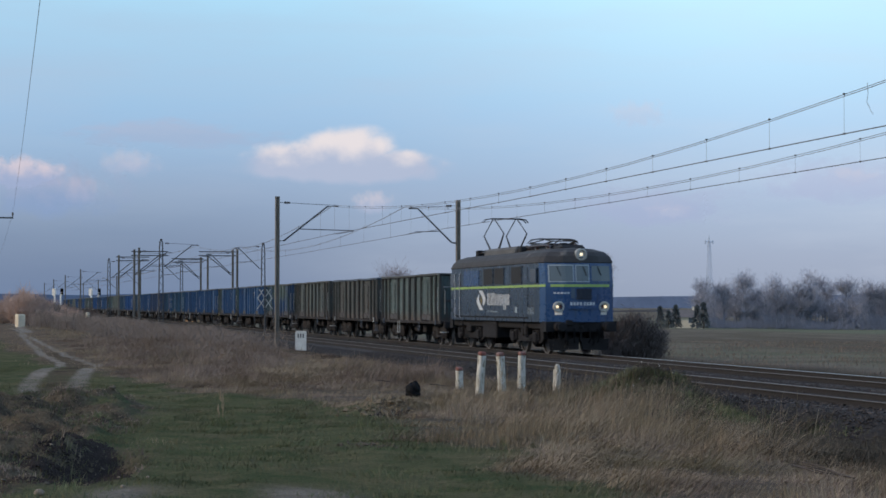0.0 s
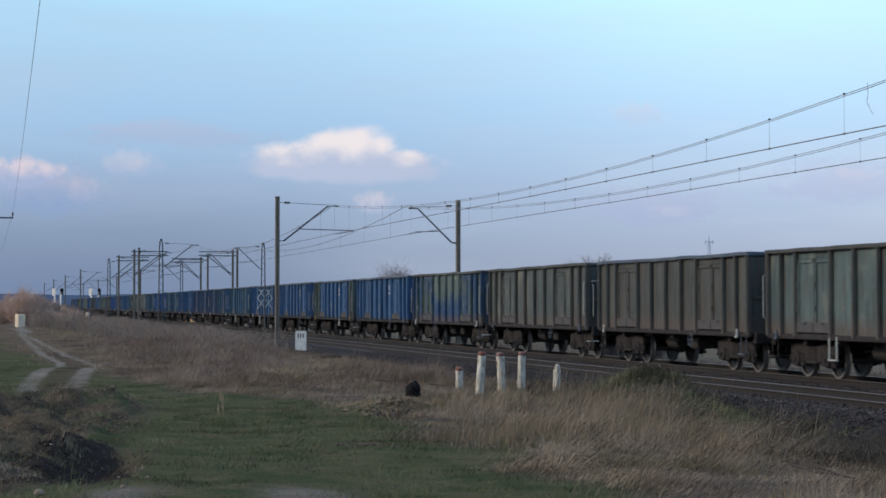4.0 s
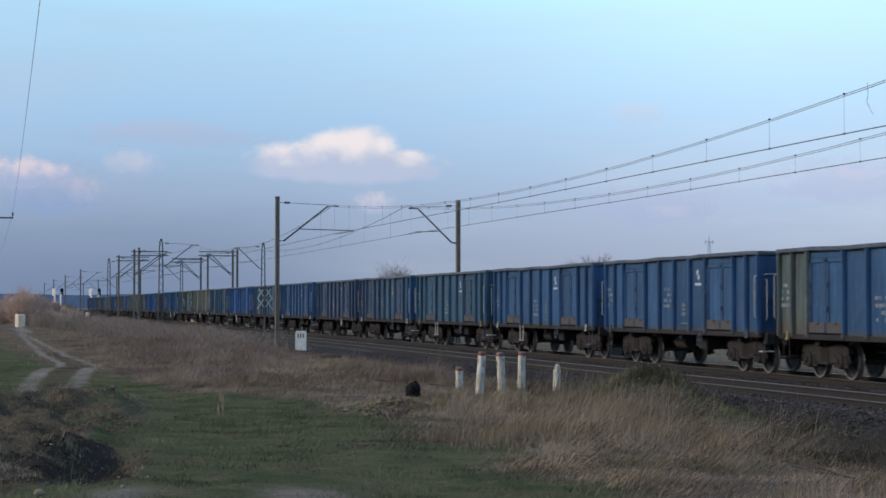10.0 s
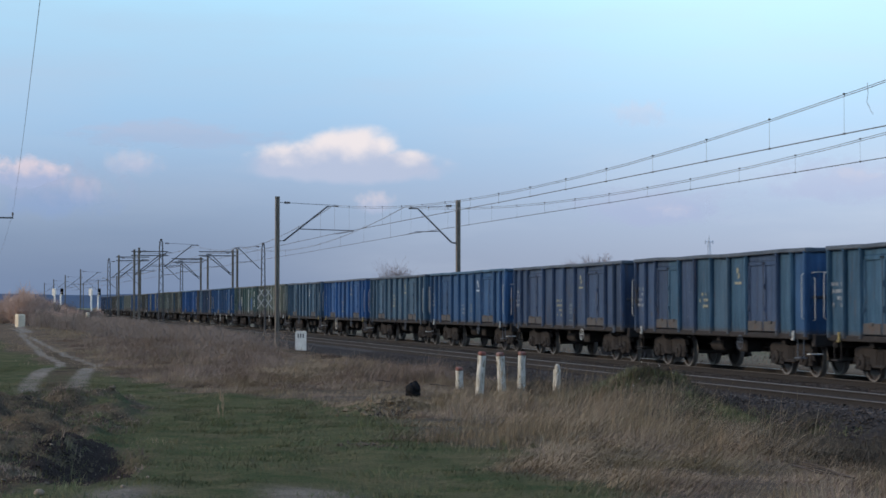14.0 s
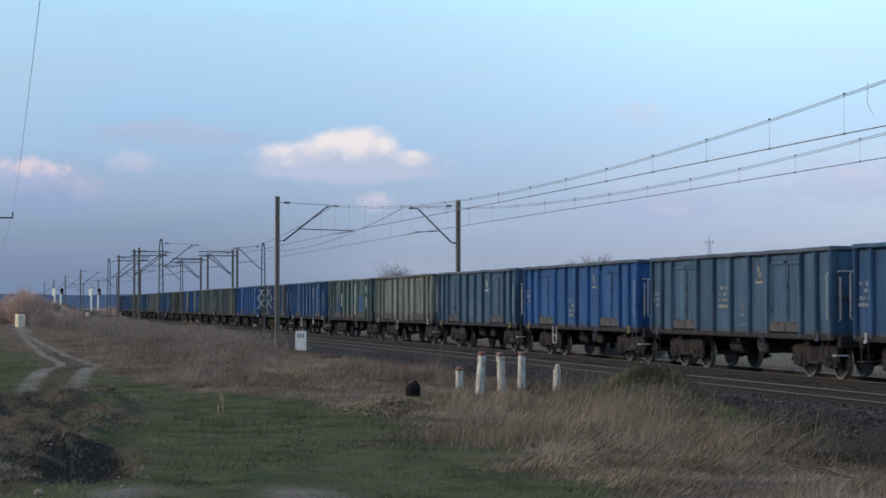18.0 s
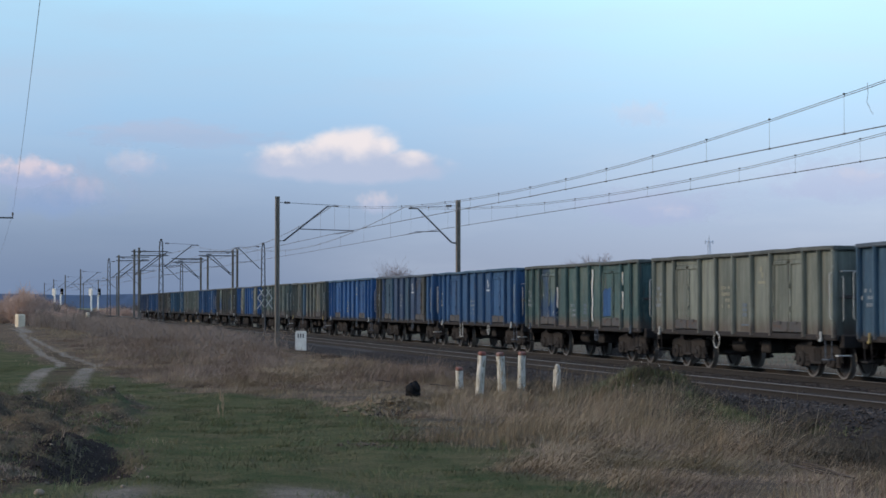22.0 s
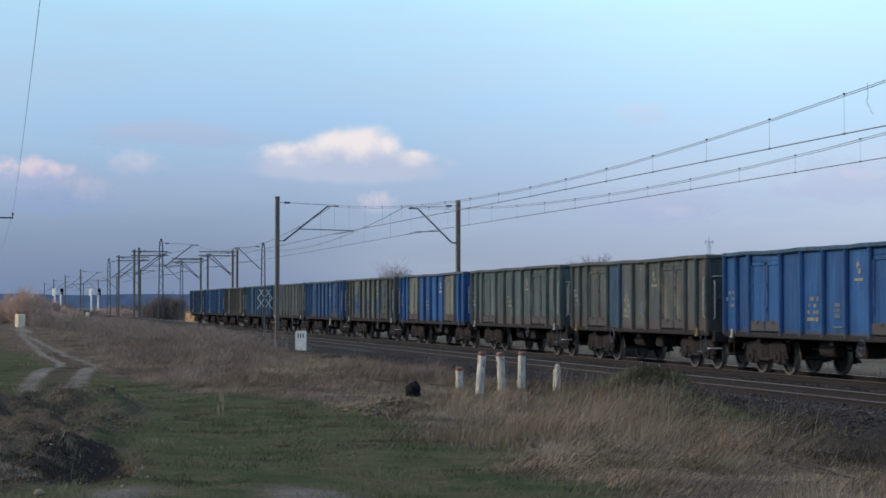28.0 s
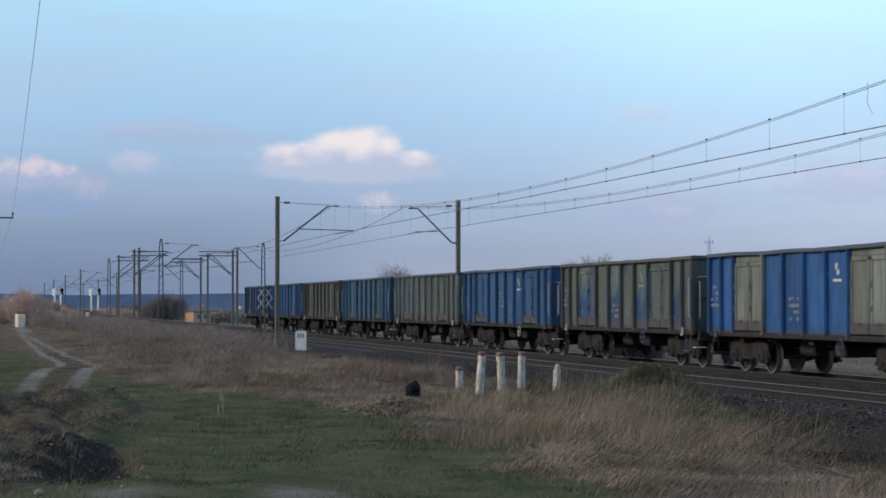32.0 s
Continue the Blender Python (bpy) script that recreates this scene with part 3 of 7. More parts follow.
def pole_arm(ob, side, z=0.0):
    """Bracket, tie and registration arm; side +1 reaches towards +x."""
    s = side
    e = 1.0 if s > 0 else 0.84
    part("bracket", Build().line([(s * 0.1, 0, 5.15), (s * 0.35, 0, 5.17), (s * 2.62 * e, 0, 6.96), (s * 3.2 * e, 0, 6.97)], 0.042, 8), M["galv"], ob)
    part("tie_rod", Build().line([(s * 0.1, 0, 7.14), (s * 3.1 * e, 0, 7.02)], 0.014, 6), M["galv"], ob)
    part("insulator", Build().lathe([(0.0, 0.03), (0.06, 0.07), (0.10, 0.035), (0.16, 0.07), (0.20, 0.035), (0.26, 0.07), (0.32, 0.03)], "x", 10, (s * 0.35 - (0.32 if s < 0 else 0), 0, 7.13)), M["insul"], ob)
    part("registration_arm", Build().line([(s * 1.15 * e, 0, 5.78), (s * (4.0 if s > 0 else 2.35), 0, 5.72)], 0.026, 6), M["galv"], ob)
    part("steady_arm", Build().line([(s * (4.0 if s > 0 else 2.35), 0, 5.70), (s * (3.1 if s > 0 else 3.0), 0.2, 5.54)], 0.016, 6), M["galv"], ob)


def catenary_pole(x, y, side, lattice, foot):
    ob = thing("catenary_pole", "weathered steel lattice mast of the overhead line" if lattice else "tall weathered mast of the overhead line with a bracket arm", "mast", "masts of the overhead line", at=(x, y, 0))
    if not lattice:
        b = Build()
        for sx in (-1, 1):
            b.prism([(sx * 0.055 + a * 0.045, c) for a, c in ((-1, -0.14), (1, -0.14), (1, 0.14), (-1, 0.14))], "z", foot, 7.4)
        part("shaft", b, M["pole"], ob)
        for k in range(12):
            z = foot + 0.9 + k * 0.6
            shared("batten#", lambda: Build().box(-0.012, 0.012, -0.13, 0.13, 0, 0.16))
            part("batten", copied("batten#", "pole"), None, ob, at=(0, 0, z))
        part("pole_cap", Build().box(-0.12, 0.12, -0.16, 0.16, 7.4, 7.44, 0.01), M["pole"], ob)
        part("footing", Build().box(-0.3, 0.3, -0.3, 0.3, foot - 0.3, foot + 0.25, 0.05), M["sleeper"], ob, "cracked concrete footing")
    else:
        b = Build()
        for sx in (-1, 1):
            b.line([(sx * 0.22, 0, foot), (sx * 0.13, 0, 6.9), (sx * 0.04, 0, 7.5)], 0.055, 6)
        part("chord", b, M["galv"], ob)
        d = Build()
        z, k = foot + 0.3, 1
        while z < 6.8:
            d.rod((-0.2 * k, 0, z), (0.19 * k, 0, z + 0.55), 0.022, 5)
            z, k = z + 0.55, -k
        part("lattice_bar", d, M["galv"], ob)
        part("footing", Build().box(-0.35, 0.35, -0.35, 0.35, foot - 0.3, foot + 0.2, 0.05), M["sleeper"], ob)
    if y not in (130.5, 156.0):
        pole_arm(ob, side)
    if y in (134.5, 157.0, 134.0, 163.0):
        for zz in (7.25, 6.85):
            part("cross_tube", Build().rod((-side * 0.3, 0, zz), (side * 3.4, 0, zz), 0.05, 8), M["galv"], ob)
        part("second_bracket", Build().line([(side * 0.1, 0.5, 4.9), (side * 2.4, 0.5, 6.8), (side * 3.0, 0.5, 6.82)], 0.045, 8), M["galv"], ob)
    return ob


# near side, then far side; the overlap of two wire lengths has masts in pairs
for y in (-101.0, -31.0, 39.4, 105.0, 128.5, 134.5, 157.0, 174.0, 243.0, 300.0, 360.0, 425.0):
    catenary_pole(-6.95, y, 1, y in (105.0, 174.0), -0.75)
for y in (-100.0, -30.0, 40.4, 112.5, 130.5, 134.0, 156.0, 163.0, 185.0, 250.0, 306.0, 366.0, 430.0):
    catenary_pole(2.9, y, -1, y in (112.5, 185.0), -1.0)


def wire_run(x, name, label):
    """Carrying cable, droppers and the pair of contact wires over one track."""
    ob = thing(name, label, "overhead wire", "overhead wires")
    b, c = [[], []], [[], []]
    for n, (y0, y1) in enumerate(zip(POLES, POLES[1:])):
        span = y1 - y0
        sag = 0.001 * span * span / 4 if span > 40 else 0.12
        zz = (0.2 if n % 2 else -0.2), (-0.2 if n % 2 else 0.2)

        def at(t, top):
            z = 7.04 - sag * 4 * t * (1 - t) if top else 5.51 + 0.02 * math.cos(2 * math.pi * t)
            return Vector((x + zz[0] + (zz[1] - zz[0]) * t, y0 + span * t, z))
        k = 14
        for q, off in enumerate((-0.04, 0.04)):
            b[q] += [at(i / k, True) + Vector((off, 0, 0.0 if off > 0 else -0.07)) for i in range(1 if n else 0, k + 1)]
        for q, off in enumerate((-0.025, 0.025)):
            c[q] += [at(i / 4, False) + Vector((off, 0, 0)) for i in range(1 if n else 0, 5)]
        m = max(3, round(span / (3.9 if y0 < 35 else 7.8)))
        for i in range(m):
            t = (i + ((0.88 if x < -1 else 0.67) if y0 < 35 else 0.5)) / m
            d = Build().rod(at(t, True), at(t, False), 0.0035, 4)
            d.box(*[v for p in at(t, False) for v in (p - 0.02, p + 0.02)])
            d.box(*[v for p in at(t, True) for v in (p - 0.022, p + 0.022)])
            part("dropper", d, M["wire"], ob)
    if x < -1:
        part("broken_dropper", Build().line([(x, -21.1, 6.46), (x + 0.02, -21.1, 6.24), (x - 0.02, -21.12, 6.06), (x + 0.06, -21.15, 5.86), (x + 0.11, -21.15, 5.80)], 0.005, 5), M["wire"], ob, "loose end of a broken dropper wire")
    for q in (0, 1):
        part("carrying_cable", Build().line(b[q], 0.0085, 5), M["wire_pale"], ob)
        part("contact_wire", Build().line(c[q], 0.0075, 5), M["wire"], ob)


wire_run(NEAR + 0.35, "overhead_wire", "copper overhead wire with droppers above the near track")
wire_run(0.0, "overhead_wire", "copper overhead wire with droppers above the far track")


# ---- open wagons ----
LAYOUT = [-6.4, -5.5, -4.6, -3.6, -2.55, -1.28, 0.0, 1.28, 2.55, 3.6, 4.6, 5.5, 6.4]   # posts along the side
IS_DOOR = [0, 0, 1, 1, 0, 0, 0, 0, 1, 1, 0, 0]
def dented(b, y0, y1, z0, z1, x, deep, seed, ny=6, nz=9):
    """A sheet that bulges out between its edges, with a few knocks in it."""
    r = random.Random(seed)
    knocks = [(r.uniform(0.15, 0.85), r.uniform(0.1, 0.9), r.uniform(0.12, 0.3), r.uniform(-0.028, 0.022)) for _ in range(4)]
    vs, fs = [], []
    for j in range(nz + 1):
        for i in range(ny + 1):
            u, v = i / ny, j / nz
            d = deep * math.sin(math.pi * u) ** 0.8 * math.sin(math.pi * v) ** 0.5
            d += sum(k * math.exp(-((u - a) ** 2 + (v - c) ** 2) / q ** 2) for a, c, q, k in knocks) * math.sin(math.pi * u) * math.sin(math.pi * v)
            vs.append((x - d, y0 + (y1 - y0) * u, z0 + (z1 - z0) * v))
    for j in range(nz):
        for i in range(ny):
            k = j * (ny + 1) + i
            fs.append((k, k + 1, k + ny + 2, k + ny + 1))
    return b.add(vs, fs)


def panel_mesh(w, door, kind):
    """One field of a wagon's side; kind picks its dents."""
    def make():
        b = Build()
        if not door:
            b.box(-0.018, 0.02, -w / 2 + 0.003, w / 2 - 0.003, 1.12, 3.23)
            dented(b, -w / 2 + 0.05, w / 2 - 0.05, 1.14, 3.15, -0.0185, 0.030, 50 + kind)
        else:
            b.box(-0.018, 0.02, -w / 2 + 0.012, w / 2 - 0.012, 1.14, 3.02)
            dented(b, -w / 2 + 0.12, w / 2 - 0.12, 1.25, 2.90, -0.0185, 0.010, 70 + kind, 5, 8)
            for a in (-1, 1):
                y = a * (w / 2 - 0.075)
                b.box(-0.055, 0.055, y - 0.05, y + 0.05, 1.15, 3.0, 0.012)
            for z in (1.2, 2.95):
                b.box(-0.055, 0.055, -w / 2 + 0.03, w / 2 - 0.03, z - 0.05, z + 0.05, 0.012)
            b.box(-0.02, 0.02, -w / 2, w / 2, 3.03, 3.23)
            for z in (1.75, 2.35):
                b.rod((-0.075, w / 2 - 0.09, z - 0.07), (-0.075, w / 2 - 0.09, z + 0.07), 0.022, 6)
        return b
    key = "%s#%.2f/%d" % ("door" if door else "side_panel", w, kind)
    shared(key, make)
    return key


def wavy_rail(seed):
    """The top member of a side, knocked a little out of line."""
    r = random.Random(seed)
    prof = [(-0.12, 3.21), (-0.10, 3.19), (0.10, 3.19), (0.12, 3.21), (0.12, 3.28), (0.10, 3.30), (-0.10, 3.30), (-0.12, 3.28)]
    n, k = 18, len(prof)
    vs, fs, dx, dz = [], [], 0.0, 0.0
    for i in range(n + 1):
        dx, dz = 0.6 * dx + r.uniform(-0.02, 0.02), 0.55 * dz + r.uniform(-0.016, 0.014)
        e = 0.0 if i in (0, n) else 1.0
        vs += [(x + dx * e, -6.43 + 12.86 * i / n, z + dz * e) for x, z in prof]
    for i in range(n):
        fs += [(i * k + j, i * k + (j + 1) % k, (i + 1) * k + (j + 1) % k, (i + 1) * k + j) for j in range(k)]
    return Build().add(vs, fs + [tuple(range(k))[::-1], tuple(range(n * k, n * k + k))])


def post_mesh():
    return shared("post#", lambda: Build().prism([(-0.062, -0.035), (-0.062, 0.035), (0.0, 0.055), (0.075, 0.055), (0.075, -0.055), (0.0, -0.055)], "z", 1.05, 3.215))


def wagon(body, scheme=None, label="", marks=1, hand=True, hook="under", ladder=None, hoop_mat="rim", raised=0.0, posts=None, hoop_at=-2.1, wear=0, rim="rim"):
    """Four-axle open coal wagon, 14.04 m over its buffers. scheme: colours of the twelve fields of its side, from the front."""
    ob = thing("open_wagon", label, "railway wagon", "wagons of the coal train")
    scheme = scheme or [body] * 12
    for sx in (-1, 1):
        for k in range(12):
            y0, y1 = LAYOUT[k], LAYOUT[k + 1]
            key = panel_mesh(y1 - y0, IS_DOOR[k], (k * 5 + wear * 3) % 7)
            q = part("door" if IS_DOOR[k] else "side_panel", copied(key, scheme[k]), None, ob, at=(sx * 1.42, (y0 + y1) / 2, 0))
            if IS_DOOR[k] and sx < 0:
                w = y1 - y0
                fk = "door_flap#%.2f" % w
                shared(fk, lambda: Build().box(-0.075, -0.056, -w / 2 + 0.05, w / 2 - 0.05, 1.16, 1.42, 0.008).box(-0.10, -0.074, -0.10, 0.10, 1.36, 1.44, 0.01))
                part("door_flap", copied(fk, "flap"), None, q)
        for k, y in enumerate(LAYOUT):
            if k in (3, 9):
                if sx < 0:
                    shared("door_gap#", lambda: Build().box(-0.050, -0.02, -0.018, 0.018, 1.2, 3.0, 0.004))
                    part("door_gap", copied("door_gap#", "under"), None, ob, at=(-1.42, y, 0))
                continue
            post_mesh()
            y = y + (0.065 if k == 0 else -0.065 if k == 12 else 0)
            part("post", copied("post#", posts or scheme[min(k, 11)]), None, ob, at=(sx * 1.50, y, 0))
        rk = "top_rail#%d" % (wear % 5)
        shared(rk, lambda: wavy_rail(20 + wear % 5))
        part("top_rail", copied(rk, rim), None, ob, at=(sx * 1.44, 0, 0))
        shared("sill#", lambda: Build().box(-0.06, 0.06, -6.42, 6.42, 0.98, 1.12, 0.02))
        part("sill", copied("sill#", "under"), None, ob, at=(sx * 1.44, 0, 0))
    for sy in (-1, 1):
        def end():
            b = Build().box(-1.4, 1.4, -0.03, 0.03, 1.1, 3.2)
            for x in (-0.72, 0.72):
                b.box(x - 0.05, x + 0.05, -0.075, 0.075, 1.1, 3.18, 0.012)
            return b
        shared("end_wall#", end)
        part("end_wall", copied("end_wall#", scheme[0] if sy < 0 else scheme[11]), None, ob, at=(0, sy * 6.33, 0))
        for z in (2.05,):
            shared("end_rib#", lambda: Build().box(-1.36, 1.36, -0.02, 0.012, -0.04, 0.04, 0.008))
            part("end_rib", copied("end_rib#", scheme[0] if sy < 0 else scheme[11]), None, ob, at=(0, sy * 6.375, z))
        shared("end_rail#", lambda: Build().box(-1.52, 1.52, -0.08, 0.08, 3.18, 3.30, 0.03))
        part("end_rail", copied("end_rail#", rim), None, ob, at=(0, sy * 6.36, 0))
        if hand and sy < 0:
            shared("grab_bar#", lambda: Build().line([(-1.34, 0.0, 2.66), (-1.34, -0.09, 2.68), (-0.62, -0.09, 2.68), (-0.62, 0.0, 2.66)], 0.014, 6))
            part("grab_bar", copied("grab_bar#", "hand"), None, ob, at=(0, -6.36, 0))
            shared("end_handrail#", lambda: Build().line([(-1.30, 0.0, 1.45), (-1.30, -0.08, 1.5), (-1.30, -0.08, 2.5), (-1.30, 0.0, 2.55)], 0.012, 6))
            part("end_handrail", copied("end_handrail#", "hand"), None, ob, at=(0, -6.36, 0))
            shared("foot_tread#", lambda: Build().box(-1.52, -1.16, -0.16, 0.06, 0.60, 0.635, 0.008))
            part("foot_tread", copied("foot_tread#", "hand"), None, ob, "pale worn shunter's tread", at=(0, -6.46, 0))
        shared("headstock#", lambda: Build().box(-1.35, 1.35, -0.1, 0.1, 0.80, 1.12, 0.03))
        part("headstock", copied("headstock#", "under"), None, ob, at=(0, sy * 6.40, 0))
        shared("coupling#", lambda: Build().box(-0.06, 0.06, -0.32, 0.32, 0.92, 1.04, 0.02).rod((0, -0.3, 0.95), (0, -0.3, 0.62), 0.03))
        part("coupling", copied("coupling#", "under"), None, ob, at=(0, sy * 6.68, 0))
        for sx in (-1, 1):
            shared("buffer#", lambda: Build().lathe([(-0.26, 0.0), (-0.26, 0.12), (-0.05, 0.11), (-0.05, 0.07), (0.22, 0.07), (0.22, 0.19), (0.26, 0.22), (0.29, 0.21), (0.30, 0.0)], "y", 14, closed=False), True)
            q = part("buffer", copied("buffer#", "under"), None, ob, at=(sx * 0.875, sy * 6.72, 1.05))
            if sy < 0:
                q.rotation_euler = (0, 0, math.pi)
            shared("corner_step#", lambda: Build().line([(0, -0.18, 1.0), (0, -0.18, 0.52), (0, 0.18, 0.52), (0, 0.18, 1.0)], 0.018, 5).box(-0.1, 0.1, -0.18, 0.18, 0.50, 0.53))
            part("step", copied("corner_step#", "rim" if sy < 0 and hook != "rim" else "under"), None, ob, at=(sx * 1.47, sy * 5.95, 0))
            shared("lashing_hook#", lambda: Build().box(-0.025, 0.025, -0.035, 0.035, 0.98, 1.2, 0.012).box(-0.05, 0.02, -0.06, 0.06, 0.95, 1.01, 0.015))
            part("lashing_hook", copied("lashing_hook#", hook), None, ob, at=(sx * 1.56, sy * 5.7, 0))
            shared("brake_hose#", lambda: Build().line([(0, 0, 0.98), (0, 0.14, 0.86), (0, 0.22, 0.66), (0, 0.30, 0.60)], 0.028, 6))
            part("brake_hose", copied("brake_hose#", "hand" if hook == "fitting_yellow" else "under"), None, ob, at=(sx * 0.35, sy * 6.5, 0))
            if hand:
                shared("handrail#", lambda: Build().line([(0, 0, 1.5), (-0.05, 0, 1.55), (-0.05, 0, 2.6), (0, 0, 2.65)], 0.012, 6))
                part("handrail", copied("handrail#", "hand"), None, ob, at=(-1.58 if sx < 0 else 1.66, sy * 6.37, 0))
    shared("floor_frame#", lambda: Build().box(-1.38, 1.38, -6.35, 6.35, 1.06, 1.16).box(-0.28, 0.28, -6.3, 6.3, 0.82, 1.06).box(-1.3, 1.3, -0.12, 0.12, 0.85, 1.06).box(-1.3, 1.3, -4.62, -4.38, 0.85, 1.06).box(-1.3, 1.3, 4.38, 4.62, 0.85, 1.06))
    part("floor_frame", copied("floor_frame#", "under"), None, ob)
    shared("brake_gear#", lambda: Build().lathe([(-0.45, 0.0), (-0.45, 0.16), (-0.38, 0.2), (0.38, 0.2), (0.45, 0.16), (0.45, 0.0)], "y", 14, (-0.7, 1.2, 0.72), False).box(-1.0, -0.5, -1.3, -0.7, 0.55, 0.9, 0.04).rod((-0.4, -3, 0.7), (-0.4, 3, 0.7), 0.03).box(0.4, 0.9, 0.5, 1.5, 0.5, 0.9, 0.05), False)
    part("brake_gear", copied("brake_gear#", "under"), None, ob)

    def hoop():
        return Build().lathe([(-0.013, 0.19), (0.0, 0.203), (0.013, 0.19), (0.0, 0.177)], "x", 22, (0, 0, 0.84)).rod((0, -0.18, 0.84), (0, 0.18, 0.84), 0.011, 5).rod((0, 0, 0.66), (0, 0, 1.02), 0.011, 5)
    shared("brake_wheel#", hoop)
    shared("brake_ring#", lambda: Build().lathe([(-0.016, 0.215), (0.0, 0.232), (0.016, 0.215), (0.0, 0.198)], "x", 22, (0, 0, 0.86)).box(0.0, 0.05, -0.02, 0.02, 1.05, 1.12))
    part("brake_wheel", copied("brake_ring#" if hoop_at > 0 else "brake_wheel#", hoop_mat), None, ob, at=(-1.52, hoop_at, 0))
    if ladder is not None:
        shared("ladder#", lambda: Build().line([(0, -0.21, 1.08), (0, -0.21, 0.5), (0, 0.21, 0.5), (0, 0.21, 1.08)], 0.024, 6).box(-0.05, 0.05, -0.2, 0.2, 0.49, 0.52))
        shared("runged_ladder#", lambda: Build().line([(0, -0.21, 1.08), (0, -0.21, 0.48), (0, 0.21, 0.48), (0, 0.21, 1.08)], 0.024, 6).rod((0, -0.21, 0.77), (0, 0.21, 0.77), 0.022, 6))
        part("ladder", copied("runged_ladder#" if ladder > 2.5 else "ladder#", "white" if ladder > 2.5 else "hand"), None, ob, "white looped step" if ladder > 2.5 else "", at=(-1.5, ladder, 0))
    # lettering too worn to read: plain bars
    if marks:
        def bars(seed):
            """Four worn lines of short bars, a few of them lost."""
            b = Build()
            r = random.Random(seed)
            for row in range(4):
                y, end = -0.30 + r.choice((0, 0, 0.12)), r.choice((0.30, 0.22, 0.05))
                while y < end:
                    w = r.uniform(0.05, 0.15)
                    if r.random() < 0.72:
                        b.box(-0.004, 0.0, y, y + w, 1.95 - row * 0.17 + r.uniform(0, 0.03), 2.055 - row * 0.17)
                    y += w + r.uniform(0.03, 0.07)
            return b
        lk, lk2 = "lettering#%d" % (wear % 4), "lettering#%d" % ((wear + 1) % 4)
        shared(lk, lambda: bars(4 + wear % 4))
        shared(lk2, lambda: bars(4 + (wear + 1) % 4))
        part("lettering", copied(lk, "markfaint" if marks == 2 else "markworn"), None, ob, at=(-1.474, 0.65, raised))
        part("lettering", copied(lk2, "markworn"), None, ob, at=(-1.474, 5.95, 0.35))
        shared("data_table#", lambda: Build().box(-0.004, 0.0, -0.16, 0.14, 1.80, 1.90).box(-0.004, 0.0, -0.16, 0.02, 1.68, 1.76).box(-0.004, 0.0, 0.05, 0.14, 1.68, 1.76).box(-0.004, 0.0, -0.16, 0.14, 1.54, 1.64).box(-0.004, 0.0, -0.30, 0.22, 1.29, 1.335))
        if wear % 3:
            part("data_table", copied("data_table#", "markdim"), None, ob, "worn pale table of lines", at=(-1.474, -0.72, 0))
        if marks != 3:
            shared("emblem#", lambda: Build().prism([(-0.10, 2.62), (0.0, 2.56), (0.04, 2.66), (-0.03, 2.73), (-0.09, 2.72)], "x", -0.004, 0.0).prism([(-0.03, 2.80), (0.05, 2.71), (0.11, 2.73), (0.12, 2.84), (0.02, 2.90)], "x", -0.004, -0.0005).box(-0.004, 0.0, -0.22, -0.01, 2.42, 2.49).box(-0.004, 0.0, 0.02, 0.24, 2.42, 2.49))
            part("emblem", copied("emblem#", "markfaint" if marks == 2 else "mark"), None, ob, at=(-1.474, -1.9, 0))
    if marks == 3:
        r = random.Random(17)
        pts, z = [], 1.3
        while z < 3.1:
            pts.append((-1.62 + r.uniform(-0.05, 0.05), z))
            z += 0.22
        outline = [(y + r.uniform(0.02, 0.07), z) for y, z in pts] + [(y - r.uniform(0.0, 0.04), z) for y, z in pts[::-1]]
        part("paint_patch", Build().prism([(-3.48, 1.5), (-2.66, 1.46), (-2.64, 2.3), (-2.9, 2.42), (-3.1, 2.36), (-3.46, 2.45)], "x", -1.4700, -1.4402), M["bright"], ob, "bright blue paint patch")
        part("paint_streak", Build().prism(outline, "x", -1.502, -1.478), M["signal_white"], ob, "ragged white paint streak")
        for y, z0, z1 in ((-4.72, 1.7, 2.3), (-4.70, 2.5, 2.95), (1.38, 1.5, 2.1), (2.44, 1.75, 2.5)):
            part("paint_streak", Build().prism([(y, z0), (y + 0.06, z0 + 0.08), (y + 0.03, (z0 + z1) / 2), (y + 0.07, z1), (y - 0.02, z1 - 0.06), (y - 0.01, (z0 + z1) / 2)], "x", -1.495, -1.46), M["signal_white"], ob, "ragged white paint streak")
    for sy in (-1, 1):
        bogie(ob, sy * 4.5)
    return ob


